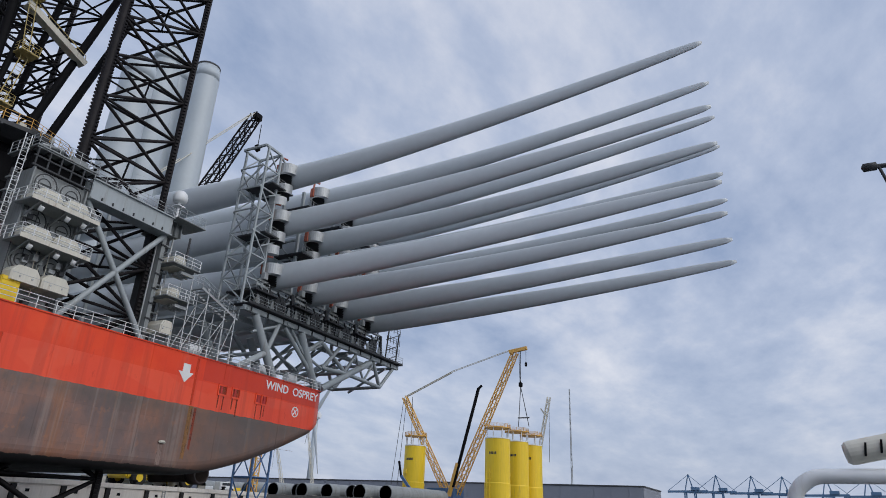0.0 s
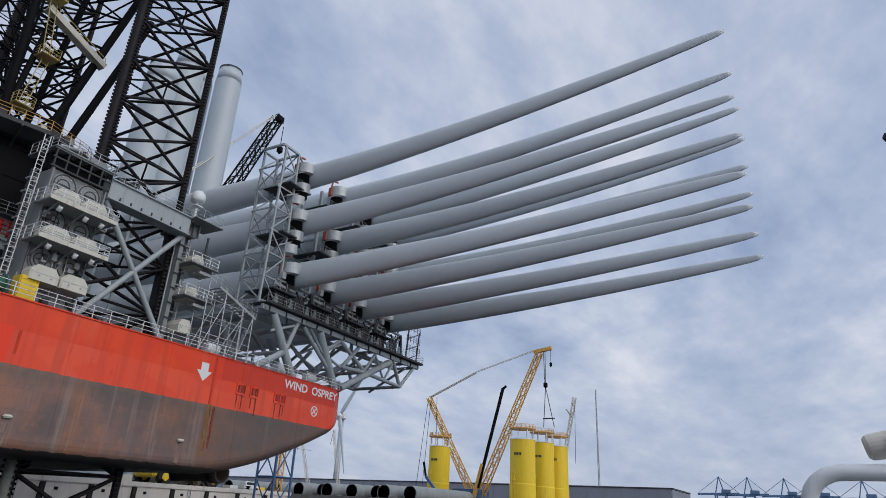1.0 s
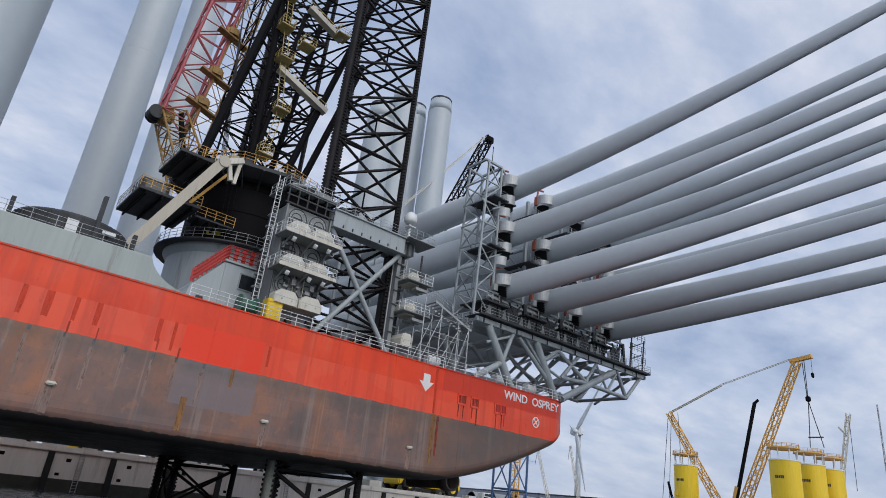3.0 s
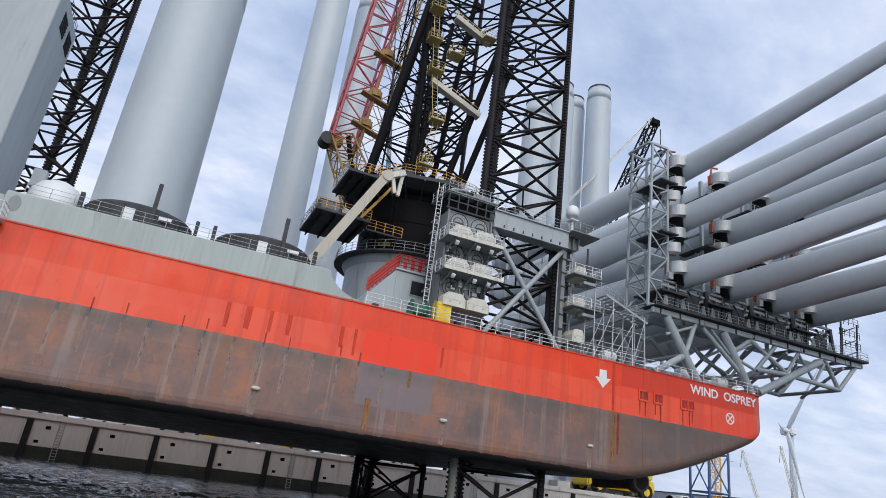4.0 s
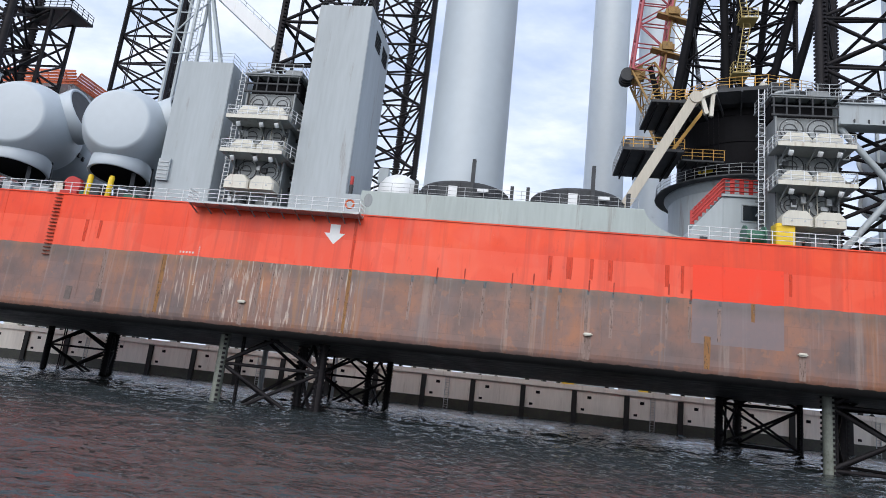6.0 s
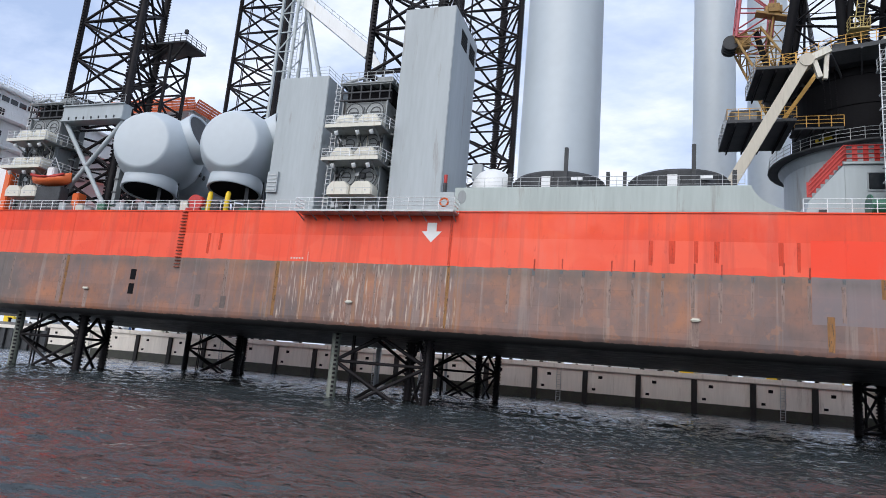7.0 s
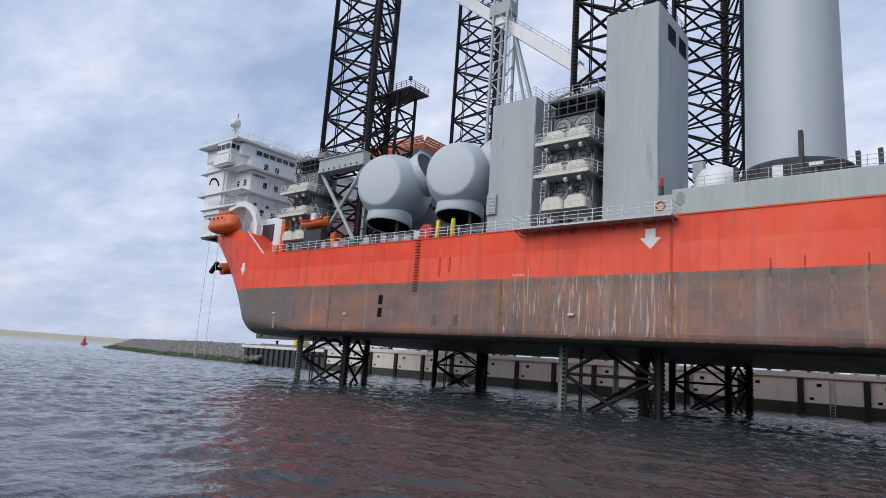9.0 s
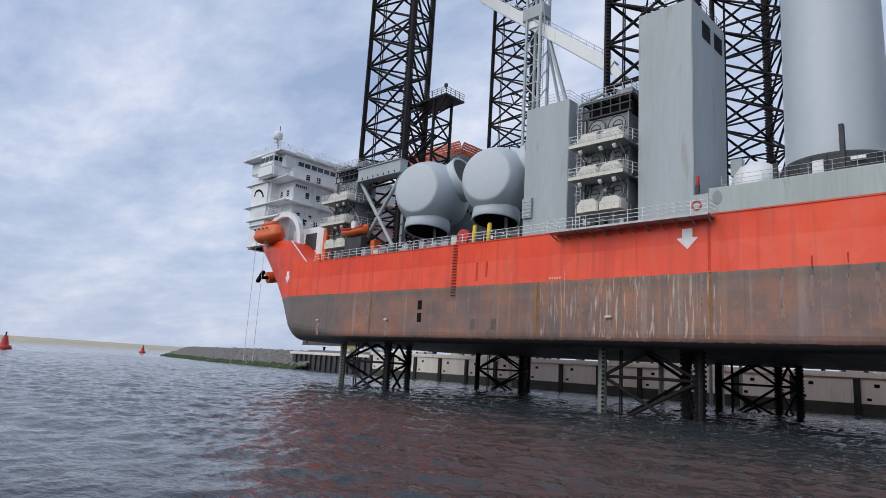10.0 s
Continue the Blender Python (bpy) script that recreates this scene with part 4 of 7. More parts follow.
# ---- tower grillages and towers on deck ----
def grillage(x, y):
    g = thing("tower_grillage", (x, y, DECK), "dark steel ring foundation for turbine towers on deck", "tower base", "tower ring foundations")
    part("ring", revolve((x, y, 0), [(4.35, DECK), (4.35, 21.7), (4.2, 21.9), (3.6, 21.9)], 48), DARKGREY, g)
    for k in range(24):
        a = 2 * math.pi * k / 24
        bar("rib", (x + 4.4 * math.cos(a), y + 4.4 * math.sin(a), DECK), (x + 4.4 * math.cos(a), y + 4.4 * math.sin(a), 21.7), .08, .16, DARKGREY, g)
    for dy in (-4.6, 1.1, 4.6):
        block("guide_post", (x + (3.9 if dy == 1.1 else 1.0), y + dy - .16, 20), (x + (4.4 if dy == 1.1 else 1.5), y + dy + .16, 24.0 if dy == 1.1 else 22.6), DARKGREY, g)
    block("marker_plate", (x + 4.36, y - 1.0, 20.3), (x + 4.45, y - .2, 21.3), WHITE, g)
    block("marker_plate", (x + 3.9, y + 1.6, 21.0), (x + 4.2, y + 2.6, 21.25), WHITE, g)


grillage(-59.4, -0.5)
grillage(-59.4, 10.2)


def tower(x, y, z0, z1, r0, r1, label, group, taper=0):
    g = thing("turbine_tower", (x, y, z0), label, "tower section", group)
    cans = 3
    zt = z1 - (4.5 if taper else 0)
    for i in range(cans):
        za, zb = z0 + (zt - z0) * i / cans, z0 + (zt - z0) * (i + 1) / cans
        ra, rb = r0 + (r1 - r0) * i / cans, r0 + (r1 - r0) * (i + 1) / cans
        part("shell_section", revolve((x, y, 0), [(ra, za), (ra, za + .03), (rb, zb - .05), (rb, zb)], 56), TOWER, g, smooth=True)
        part("joint_flange", revolve((x, y, 0), [(rb - .1, zb - .06), (rb + .03, zb - .06), (rb + .03, zb + .06), (rb - .1, zb + .06)], 56), TOWER, g)
    if taper:
        part("tapered_top", revolve((x, y, 0), [(r1, zt), (r1 * .9, z1 - .5)], 56), TOWER, g, smooth=True)
        part("top_flange", revolve((x, y, 0), [(r1 * .84, z1 - .5), (r1 * .92, z1 - .5), (r1 * .92, z1), (r1 * .84, z1)], 56), DARKGREY, g)
    return g


tower(-60.6, -0.9, 21.9, 98, 3.95, 3.4, "broad pale grey turbine tower standing on the deck ring", "turbine towers on deck")
for x, y, z1 in ((-120.5, 18.7, 118.5), (-129, 29.2, 114), (-130, 99.2, 116.5), (-139, 96.5, 117), (-124, 82.5, 107.5), (-118, 72.5, 94.5)):
    tower(x, y, QUAY_Z, z1, 3.9, 3.5, "pale grey tapered turbine tower standing on the quay", "turbine towers on the quay", 1)

# ---- blades ----
STACK_Y, LEVEL_Z, LEVEL_RISE = (56.0, 63.0, 70.0, 77.0), (29.5, 36.6, 43.2), (2.9, 3.9, 4.9)
for si, y in enumerate(STACK_Y):
    for z, lift_by in zip(LEVEL_Z, LEVEL_RISE):
        g = thing("stored_blade", (-53, y, z), "long grey wind turbine blade lying in the rack", "turbine blade", "stacked turbine blades")
        rings = []
        for i in range(53):
            u = i / 48 if i < 47 else (46 + (i - 46) / 3) / 48
            h = float(np.interp(u, (0, .12, .25, .47, .72, .9, .97, .992, 1), (2.3, 2.45, 2.3, 1.7, 1.12, .74, .52, .40, .18)))
            w = float(np.interp(u, (0, .12, .25, .47, .72, .9, .97, .992, 1), (2.3, 2.0, 1.6, 1.1, .6, .35, .22, .15, .06)))
            rise = lift_by * max(0.0, (u - 0.42) / 0.58) ** 1.8
            rings.append([(-98 + 94.8 * u, y + w * math.cos(a) * (1.0 if math.cos(a) > 0 else .8), z + rise + h * math.sin(a)) for a in [2 * math.pi * k / 32 for k in range(32)]])
        part("shell", loft(rings), BLADE, g, smooth=True)
        part("root_ring", revolve((-98, y, z), [(2.0, -.25), (2.33, -.25), (2.33, .1), (2.0, .1)], 32, "X"), STEEL, g)

# ---- blade rack ----
rack = thing("blade_rack", (-56, 68, DECK), "grey tubular steel blade rack overhanging the stern", "blade rack")
for x in (-53.4, -57.2, -78, -90):
    part("base_girder", bevelled((x - .2, 51.0, 24.0), (x + .2, 85.2, 24.6), .04), GREY, rack)
for y in (51.4, 58.5, 66, 74, 82, 85):
    part("cross_beam", bevelled((-90 if y in (51.4, 66, 82) else -57, y - .15, 24.1), (-53.1, y + .15, 24.5), .03), GREY, rack)
part("walkway_plate", bevelled((-55.4, 51.0, 24.7), (-52.6, 85.6, 24.8), .01), DARKGREY, rack)
edge_rail = part("kick_plate", bevelled((-52.68, 51.0, 24.8), (-52.6, 85.6, 24.98), .01), DARKGREY, rack)
railing([(-52.65, 51, 24.8), (-52.65, 85.6, 24.8), (-57, 85.6, 24.8)], parent=edge_rail, mat=GREY, step=1.5, r=.03)
# under-truss on three planes
for x in (-53.6, -62):
    for a, b, r in (((53.2, 24), (57.6, 17.5), .55), ((61.6, 24), (65.6, 17.7), .55), ((77.8, 23.6), (66.8, 17.9), .5), ((57.4, 24), (55.9, 20.2), .3),
                    ((51.5, 17.5), (55.9, 20.2), .42), ((58.5, 23.8), (65.0, 19.0), .3), ((66, 24), (62.6, 21.6), .28), ((70, 24), (66.6, 20.5), .3),
                    ((66.0, 23.8), (72.0, 20.9), .3), ((78.6, 24), (80.8, 20.6), .3), ((84.2, 24), (80.8, 20.6), .3), ((80.8, 20.6), (71.5, 20.9), .3),
                    ((71.5, 20.9), (66.8, 20.6), .3), ((74.0, 24), (71.5, 20.9), .24)):
        tube("truss_tube", (x, *a), (x, *b), r * .88, GREY, rack, 14)
for y, z in ((55.9, 20.2), (80.8, 20.6), (71.5, 20.9), (66.8, 18.2)):
    tube("cross_tube", (-53.6, y, z), (-62, y, z), .24, GREY, rack, 12)
for k in range(5):
    tube("plan_brace", (-53.6, 62 + 5 * k, 23.6), (-62, 65 + 5 * k, 20.9), .2, GREY, rack, 8)
# forward tower
CLAMP = material("faded_orange", (0.36, 0.10, 0.06), 0.6, vary=0.2, scale=1.0)
T = [(-53.6, 50.6), (-53.6, 53.4), (-57.2, 53.4), (-57.2, 50.6)]
for x, y in T:
    bar("tower_post", (x, y, 24.7), (x, y + (.5 if y < 52 else 0), 45.2), .24, .24, GREY, rack)
for i in range(7):
    z, zn = 25 + i * 2.9, 25 + (i + 1) * 2.9
    for k in range(4):
        a, b = T[k], T[(k + 1) % 4]
        bar("tower_tie", (*a, z), (*b, z), .15, .15, GREY, rack)
        if i < 7 and zn < 46:
            bar("tower_brace", (*(a if i % 2 else b), z), (*(b if i % 2 else a), zn), .14, .14, GREY, rack)
for k in range(4):
    bar("tower_tie", (*T[k], 45.2), (*T[(k + 1) % 4], 45.2), .26, .26, GREY, rack)
tube("head_arm", (-53.6, 53.4, 45.2), (-53.6, 55.2, 43.6), .14, GREY, rack)


def band(cx, cy, z0, z1, r, a0, a1, parent, label=""):
    """A curved metal sheet, a piece of an upright cylinder."""
    bm = bmesh.new()
    n = 18
    rows = []
    for rr, z in ((r, z0), (r, z1), (r - .07, z1), (r - .07, z0)):
        rows.append([bm.verts.new((cx + rr * math.cos(a), cy + rr * math.sin(a), z)) for a in [radians(a0 + (a1 - a0) * k / n) for k in range(n + 1)]])
    for a, b in zip(rows, rows[1:] + rows[:1]):
        for k in range(n):
            bm.faces.new((a[k], a[k + 1], b[k + 1], b[k]))
    bmesh.ops.recalc_face_normals(bm, faces=bm.faces[:])
    return part("cradle_shell", bm, STEEL, parent, label)


def cradle(y, z, r):
    """Curved steel blade shoe with its orange clamp, bellows and platform."""
    c = band(-53.8, y - .75, z - .2, z + 1.15, 1.45, -200, 10, rack, "bright metal curved cradle shell")
    coils = [z - .4 - .21 * k for k in range(6)]
    if z > 30:
        band(-53.8, y - 1.0, z - 3.0, z - 1.75, 1.2, -200, 10, rack, "bright metal curved cradle shell")
        band(-53.9, y - 1.5, z - 4.9, z - 3.75, 1.25, -200, 0, rack, "bright metal curved cradle shell")
        coils += [z - 3.1 - .21 * k for k in range(3)]
    for h in coils:
        part("bellows_ring", revolve((-53.7, y - 1.2, h), [(.5, -.05), (.86, 0), (.5, .05)], 18), DARKGREY, c)
    block("coil_core", (-53.95, y - 1.4, z - 3.6), (-53.45, y - 1.0, z - .2), DARKGREY, c)
    tube("clamp_bow", (-54.0, y - 2.3, z + .4), (-54.0, y - 2.0, z + 2.1), .13, CLAMP, c)
    tube("clamp_bow", (-54.0, y - 2.0, z + 2.1), (-54.0, y - 1.0, z + 2.3), .13, CLAMP, c)
    block("clamp_head", (-54.3, y - 2.4, z - .3), (-53.8, y - 2.05, z + .9), CLAMP, c)
    p = part("cradle_platform", bevelled((-57.4, y - 4.2, z - 2.9), (-52.8, y - .3, z - 2.7), .02), DARKGREY, rack)
    railing([(-52.9, y - 4.1, z - 2.7), (-52.9, y - 2.0, z - 2.7)], parent=p, mat=STEEL, step=1.0, r=.03, height=1.0)
    bar("platform_brace", (-53.5, y - 3.8, z - 4.4), (-53.5, y - 1.2, z - 2.9), .16, .16, GREY, rack)


for si, y in enumerate(STACK_Y):
    for z in LEVEL_Z:
        cradle(y, z, 2.05)
    if si:
        for x in (-54.4, -57.6):
            bar("stack_post", (x, y - 3.5, 24.7), (x, y - 3.5, LEVEL_Z[2] - .2), .36, .36, GREY, rack)
        for z in (29.2, 33.4, 36, 40.2):
            bar("stack_tie", (-54.4, y - 3.5, z), (-57.6, y - 3.5, z), .2, .2, GREY, rack)
            bar("stack_brace", (-54.4, y - 3.5, z - 3.4), (-57.6, y - 3.5, z), .16, .16, GREY, rack)
    # lower frame with round openings
    for dy, zz in ((-2.2, 26.3), (.9, 26.1)):
        part("foot_ring", revolve((-53.5, y + dy, zz), [(.82, -.12), (1.05, -.12), (1.05, .12), (.82, .12)], 24, "X"), DARKGREY, rack)
        bar("foot_post", (-53.9, y + dy + 1.5, 24.8), (-53.9, y + dy + 1.3, 28.0), .14, .14, DARKGREY, rack)
    bar("foot_diagonal", (-54.6, y - 3.3, 24.8), (-54.6, y - .4, 28.0), .16, .16, GREY, rack)
    bar("foot_diagonal", (-54.6, y + 2.4, 24.8), (-54.6, y - .6, 28.0), .16, .16, GREY, rack)
    bar("foot_strut", (-53.6, y - 1.2, 24.9), (-53.6, y + 2.6, 27.0), .2, .2, GREY, rack)
    bar("foot_strut", (-53.6, y - 3.4, 27.6), (-53.6, y + 2.8, 27.4), .22, .24, GREY, rack)
    bar("foot_strut", (-53.6, y + 3.4, 24.9), (-53.6, y + 3.0, 28.2), .4, .4, DARKGREY, rack)
for y in STACK_Y:
    for x in (-53.4, -55.6):
        # crossed struts in dark grey: the shade below the blades put into their colour
        for y0, z0, y1, z1 in ((-3.0, 24.9, -1.2, 27.4), (-1.2, 24.9, -3.0, 27.4), (.2, 24.9, 2.2, 27.6), (2.2, 24.9, .2, 27.6)):
            bar("foot_cross", (x, y + y0, z0), (x, y + y1, z1), .16, .16, DARKGREY, rack)
    for dy in (-3.2, -.6, 2.4):
        flat_shape("foot_gusset", [(y + dy - .5, 24.85), (y + dy + .5, 24.85), (y + dy + .12, 26.3), (y + dy - .12, 26.3)], JACKGREY, rack, -53.3, .06)
    bar("foot_beam", (-53.5, y - 3.4, 28.1), (-53.5, y + 2.6, 28.1), .3, .26, JACKGREY, rack)
    block("control_box", (-53.5, y - 2.9, 28.3), (-53.0, y - 2.3, 29.1), STEEL, rack)
    tube("hose", (-53.2, y - 2.0, 25.0), (-53.2, y - 1.6, 29.0), .05, BLACK, rack, 6)
for k in range(12):
    y = 52.0 + 2.8 * k
    block("girder_stiffener", (-53.2, y - .05, 24.0), (-53.05, y + .05, 24.6), DARKGREY, rack)
for a, b in (((53.2, 22.0), (57.8, 23.9)), ((59.8, 24.0), (62.6, 21.6)), ((62.6, 21.6), (66.8, 23.8)), ((66.8, 20.6), (70.0, 24.0)), ((74.0, 24.0), (76.6, 20.8)), ((76.6, 20.8), (79.0, 24.0)), ((62.6, 21.6), (66.6, 20.5))):
    for x in (-53.7, -57.8):
        tube("truss_web", (x, *a), (x, *b), .17, GREY, rack, 10)
# end ladder tower over the stern
for x in (-53.4, -55.4):
    for y in (81.5, 84.6):
        bar("end_post", (x, y, 24.7), (x, y + .6, 29.8), .16, .16, DARKGREY, rack)
for z in (26.2, 27.7, 29.4):
    railing([(-53.2, 81.4, z), (-53.2, 85.2, z)], parent=rack, mat=DARKGREY, step=1.0, r=.04, height=1.0)
    bar("end_brace", (-53.4, 81.5, z - 1.4), (-53.4, 84.8, z), .12, .12, DARKGREY, rack)
# root end frame on the far side
for y in (52.5, 59.5, 66.5, 73.5, 80.5):
    for x in (-84, -90):
        bar("root_post", (x, y, 24.7), (x, y, 46.5), .4, .4, GREY, rack)

# scaffold stair from the deck to the rack
stair = thing("scaffold_stair", (-54, 47, DECK), "grey steel scaffold stair between deck and blade rack", "stair tower")
for x in (-53.6, -55.2):
    for y in (43.6, 46.0, 48.6, 50.2):
        tube("post", (x, y, DECK), (x, y, 24.8 if y < 48 else 23.2), .07, STEEL, stair, 6)
    for z in (19.4, 21.2, 23.0):
        tube("ledger", (x, 43.6, z), (x, 50.2, z), .05, STEEL, stair, 6)
    tube("brace", (x, 43.6, DECK), (x, 46.0, 23.0), .05, STEEL, stair, 6)
    tube("brace", (x, 48.6, DECK + .2), (x, 50.2, 22.6), .05, STEEL, stair, 6)
    tube("brace", (x, 46.0, DECK + .2), (x, 48.6, 22.0), .05, STEEL, stair, 6)
    bar("stringer", (x, 45.0, 24.6), (x, 50.6, 22.6), .08, .25, STEEL, stair)
for i in range(12):
    f = i / 11
    block("tread", (-55.2, 45.0 + 5.2 * f, 24.5 - 1.9 * f), (-53.6, 45.28 + 5.2 * f, 24.54 - 1.9 * f), STEEL, stair)
railing([(-53.55, 43.6, 24.6), (-53.55, 45, 24.6), (-53.55, 50.6, 22.7)], parent=stair, mat=STEEL, step=.9, r=.03)

# ---- main crane ----
crane = thing("main_crane", (-70, 28, DECK), "black leg-side pedestal crane with lattice frame and yellow walkways", "crane")
CX, CY = -70.0, 28.0
part("pedestal", revolve((CX, CY, 0), [(7.1, DECK), (7.1, 25.6), (7.6, 26.3), (7.6, 26.7)], 48), GREY, crane, "grey flared crane pedestal", smooth=False)
part("slew_drum", revolve((CX, CY, 0), [(6.6, 26.7), (6.6, 27.6), (6.3, 27.7), (6.3, 34.6)], 64), BLACK, crane, smooth=False)
for k in range(3):
    part("drum_hoop", revolve((CX, CY, 0), [(6.25, 28 + 2.9 * k), (6.38, 28 + 2.9 * k), (6.38, 28.2 + 2.9 * k), (6.25, 28.2 + 2.9 * k)], 64), BLACK, crane)
bar("emblem", (-65.95, 22.9, 28.0), (-64.95, 24.3, 28.0), .3, .34, YELLOW, crane, "yellow painted emblem")
slew = part("slew_deck", revolve((CX, CY, 0), [(7.6, 34.6), (9.2, 35.2), (9.2, 35.6), (8.0, 35.8)], 12), DARKGREY, crane)
ring_pts = [(CX + 9.0 * math.cos(a), CY + 9.0 * math.sin(a), 35.7) for a in [2 * math.pi * k / 12 for k in range(13)]]
railing(ring_pts, parent=slew, mat=CRANEYEL, step=1.3, r=.04)
for k in range(24):
    a = 2 * math.pi * k / 24
    bar("deck_rib", (CX + 5.6 * math.cos(a), CY + 5.6 * math.sin(a), 33.6), (CX + 9.1 * math.cos(a), CY + 9.1 * math.sin(a), 35.1), .16, .3, DARKGREY, crane)
low = part("service_walkway", revolve((CX, CY, 0), [(7.4, 26.5), (8.6, 26.5), (8.6, 26.65), (7.4, 26.65)], 32), DARKGREY, crane)
railing([(CX + 8.5 * math.cos(a), CY + 8.5 * math.sin(a), 26.65) for a in [2 * math.pi * k / 24 for k in range(25)]], parent=low, mat=STEEL, step=1.1, r=.03)
# hanging cab platforms forward of the drum
for lo, hi in (((-70, 14.6, 28.6), (-62, 20.5, 28.9)), ((-68, 17.0, 33.4), (-61, 21.5, 33.7)), ((-65.5, 20.5, 28.2), (-63.2, 24.6, 28.4))):
    pf = part("cab_platform", bevelled(lo, hi, .03), DARKGREY, crane)
    railing([(hi[0], lo[1], hi[2]), (hi[0], hi[1], hi[2])], parent=pf, mat=CRANEYEL, step=1.0, r=.04)
    railing([(lo[0], lo[1], hi[2]), (hi[0], lo[1], hi[2])], parent=pf, mat=STEEL, step=1.0, r=.04)
    for k in range(4):
        y = lo[1] + (hi[1] - lo[1]) * (k + .5) / 4
        block("platform_joist", (lo[0], y - .06, lo[2] - .35), (hi[0], y + .06, lo[2]), BLACK, crane)
part("cab", bevelled((-68.5, 15.2, 28.9), (-65.0, 18.0, 31.2), .15), DARKGREY, crane)
part("cab_window", bevelled((-64.98, 15.6, 29.7), (-64.9, 17.6, 30.9), .01), GLASS, crane)
for s in (0, 1.2):
    bar("ladder_way", (-62.6 - s, 19.4, 28.9), (-62.6 - s, 22.4, 33.6), .1, .28, CRANEYEL, crane)
for k in range(12):
    f = k / 11
    tube("step", (-62.6, 19.4 + 3 * f, 28.9 + 4.7 * f), (-63.8, 19.4 + 3 * f, 28.9 + 4.7 * f), .05, PALEYEL, crane, 6)
# slewing frame: large black tubes
FR = {"a": (-66, 20.2, 35.7), "b": (-66, 25.6, 35.7), "c": (-66, 29.4, 35.7), "d": (-75, 22.0, 35.7), "e": (-75, 31, 35.7), "f": (-76, 35, 35.7)}
for p, q, r in ((FR["a"], (-67, 26.2, 74), .46), (FR["b"], (-67, 24.6, 70), .42), (FR["c"], (-68, 40.0, 78), .42), (FR["d"], (-72, 28, 76), .38), (FR["e"], (-73, 34, 76), .38), ((-66, 31.5, 35.7), (-68, 38.5, 60), .42), (FR["b"], (-67, 28.4, 62), .3)):
    tube("frame_tube", p, q, r, BLACK, crane, 16)
rr = random.Random(11)


def on(p, q, f):
    return Vector(p).lerp(Vector(q), f)


pairs = ((FR["a"], (-67, 26.2, 74), FR["b"], (-67, 24.6, 70)), (FR["b"], (-67, 24.6, 70), FR["c"], (-68, 40.0, 78)), (FR["a"], (-67, 26.2, 74), FR["d"], (-72, 28, 76)), (FR["d"], (-72, 28, 76), FR["e"], (-73, 34, 76)), (FR["c"], (-68, 40.0, 78), FR["e"], (-73, 34, 76)))
for p0, p1, q0, q1 in pairs:
    for k in range(8):
        f, f2 = k / 8, (k + 1) / 8
        tube("frame_lacing", on(p0, p1, f if k % 2 else f2), on(q0, q1, f2 if k % 2 else f), .11, BLACK, crane, 8)
        tube("frame_tie", on(p0, p1, f2), on(q0, q1, f2), .14, BLACK, crane, 8)


def lattice(g, a, b, w0, w1, mat, n, r=.12, name="lacing", side=(1, 0, 0)):
    """A four-chord lattice boom from a to b."""
    a, b = Vector(a), Vector(b)
    d = (b - a).normalized()
    u = d.cross(Vector(side)).normalized()
    v = d.cross(u).normalized()
    corners = ((1, 1), (1, -1), (-1, -1), (-1, 1))

    def at(k, f):
        w = (w0 + (w1 - w0) * f) / 2
        return a.lerp(b, f) + u * corners[k][0] * w + v * corners[k][1] * w
    for k in range(4):
        tube("boom_chord", at(k, 0), at(k, 1), r, mat, g, 8)
        for i in range(n):
            f, f2 = i / n, (i + 1) / n
            tube(name, at(k, f if i % 2 else f2), at((k + 1) % 4, f2 if i % 2 else f), r * .55, mat, g, 6)
            tube(name, at(k, f), at((k + 1) % 4, f), r * .5, mat, g, 6)


# the red and yellow derrick boom laid up along the frame, and a dark inner mast
lattice(crane, (-78, 19.0, 45), (-80, 23.5, 92), 3.8, 3.6, REDPINK, 15, .2)
lattice(crane, (-74, 25.5, 37), (-76, 27.0, 84), 4.6, 3.6, BLACK, 13, .13)
lattice(crane, (-77, 22, 44), (-79, 27, 88), 2.6, 2.2, RUSTYEL, 12, .12)
lattice(crane, (-78, 18.6, 45.5), (-73, 21.5, 36), 3.0, 3.6, RUSTYEL, 5, .15)
for k in range(5):
    tube("luffing_rope", (-70 - .5 * k, 24.4, 36.2), (-78 - .4 * k, 20.5 + .3 * k, 90), .05, DARKGREY, crane, 5)
for z, y in ((48, 19.2), (53, 19.8), (60, 20.5)):
    bar("boom_platform", (-76, y, z), (-76, y + 4.2, z - 1.2), 1.2, .25, RUSTYEL, crane)
    part("boom_winch", bevelled((-76.6, y + 1.0, z - .6), (-75.2, y + 2.8, z + .9), .3), RUSTYEL, crane)
part("sheave_head", bevelled((-78.6, 16.6, 44.2), (-76.4, 18.8, 46.2), .4), RUSTYEL, crane)
for k in range(4):
    part("sheave", revolve((-76.6 - .6 * k, 16.6, 44.8), [(.3, -.1), (.9, -.1), (.9, .1), (.3, .1)], 24, "X"), DARKGREY, crane)
tube("boom_stay", (-77, 19.4, 46), (-72, 20.5, 36), .35, BLACK, crane)
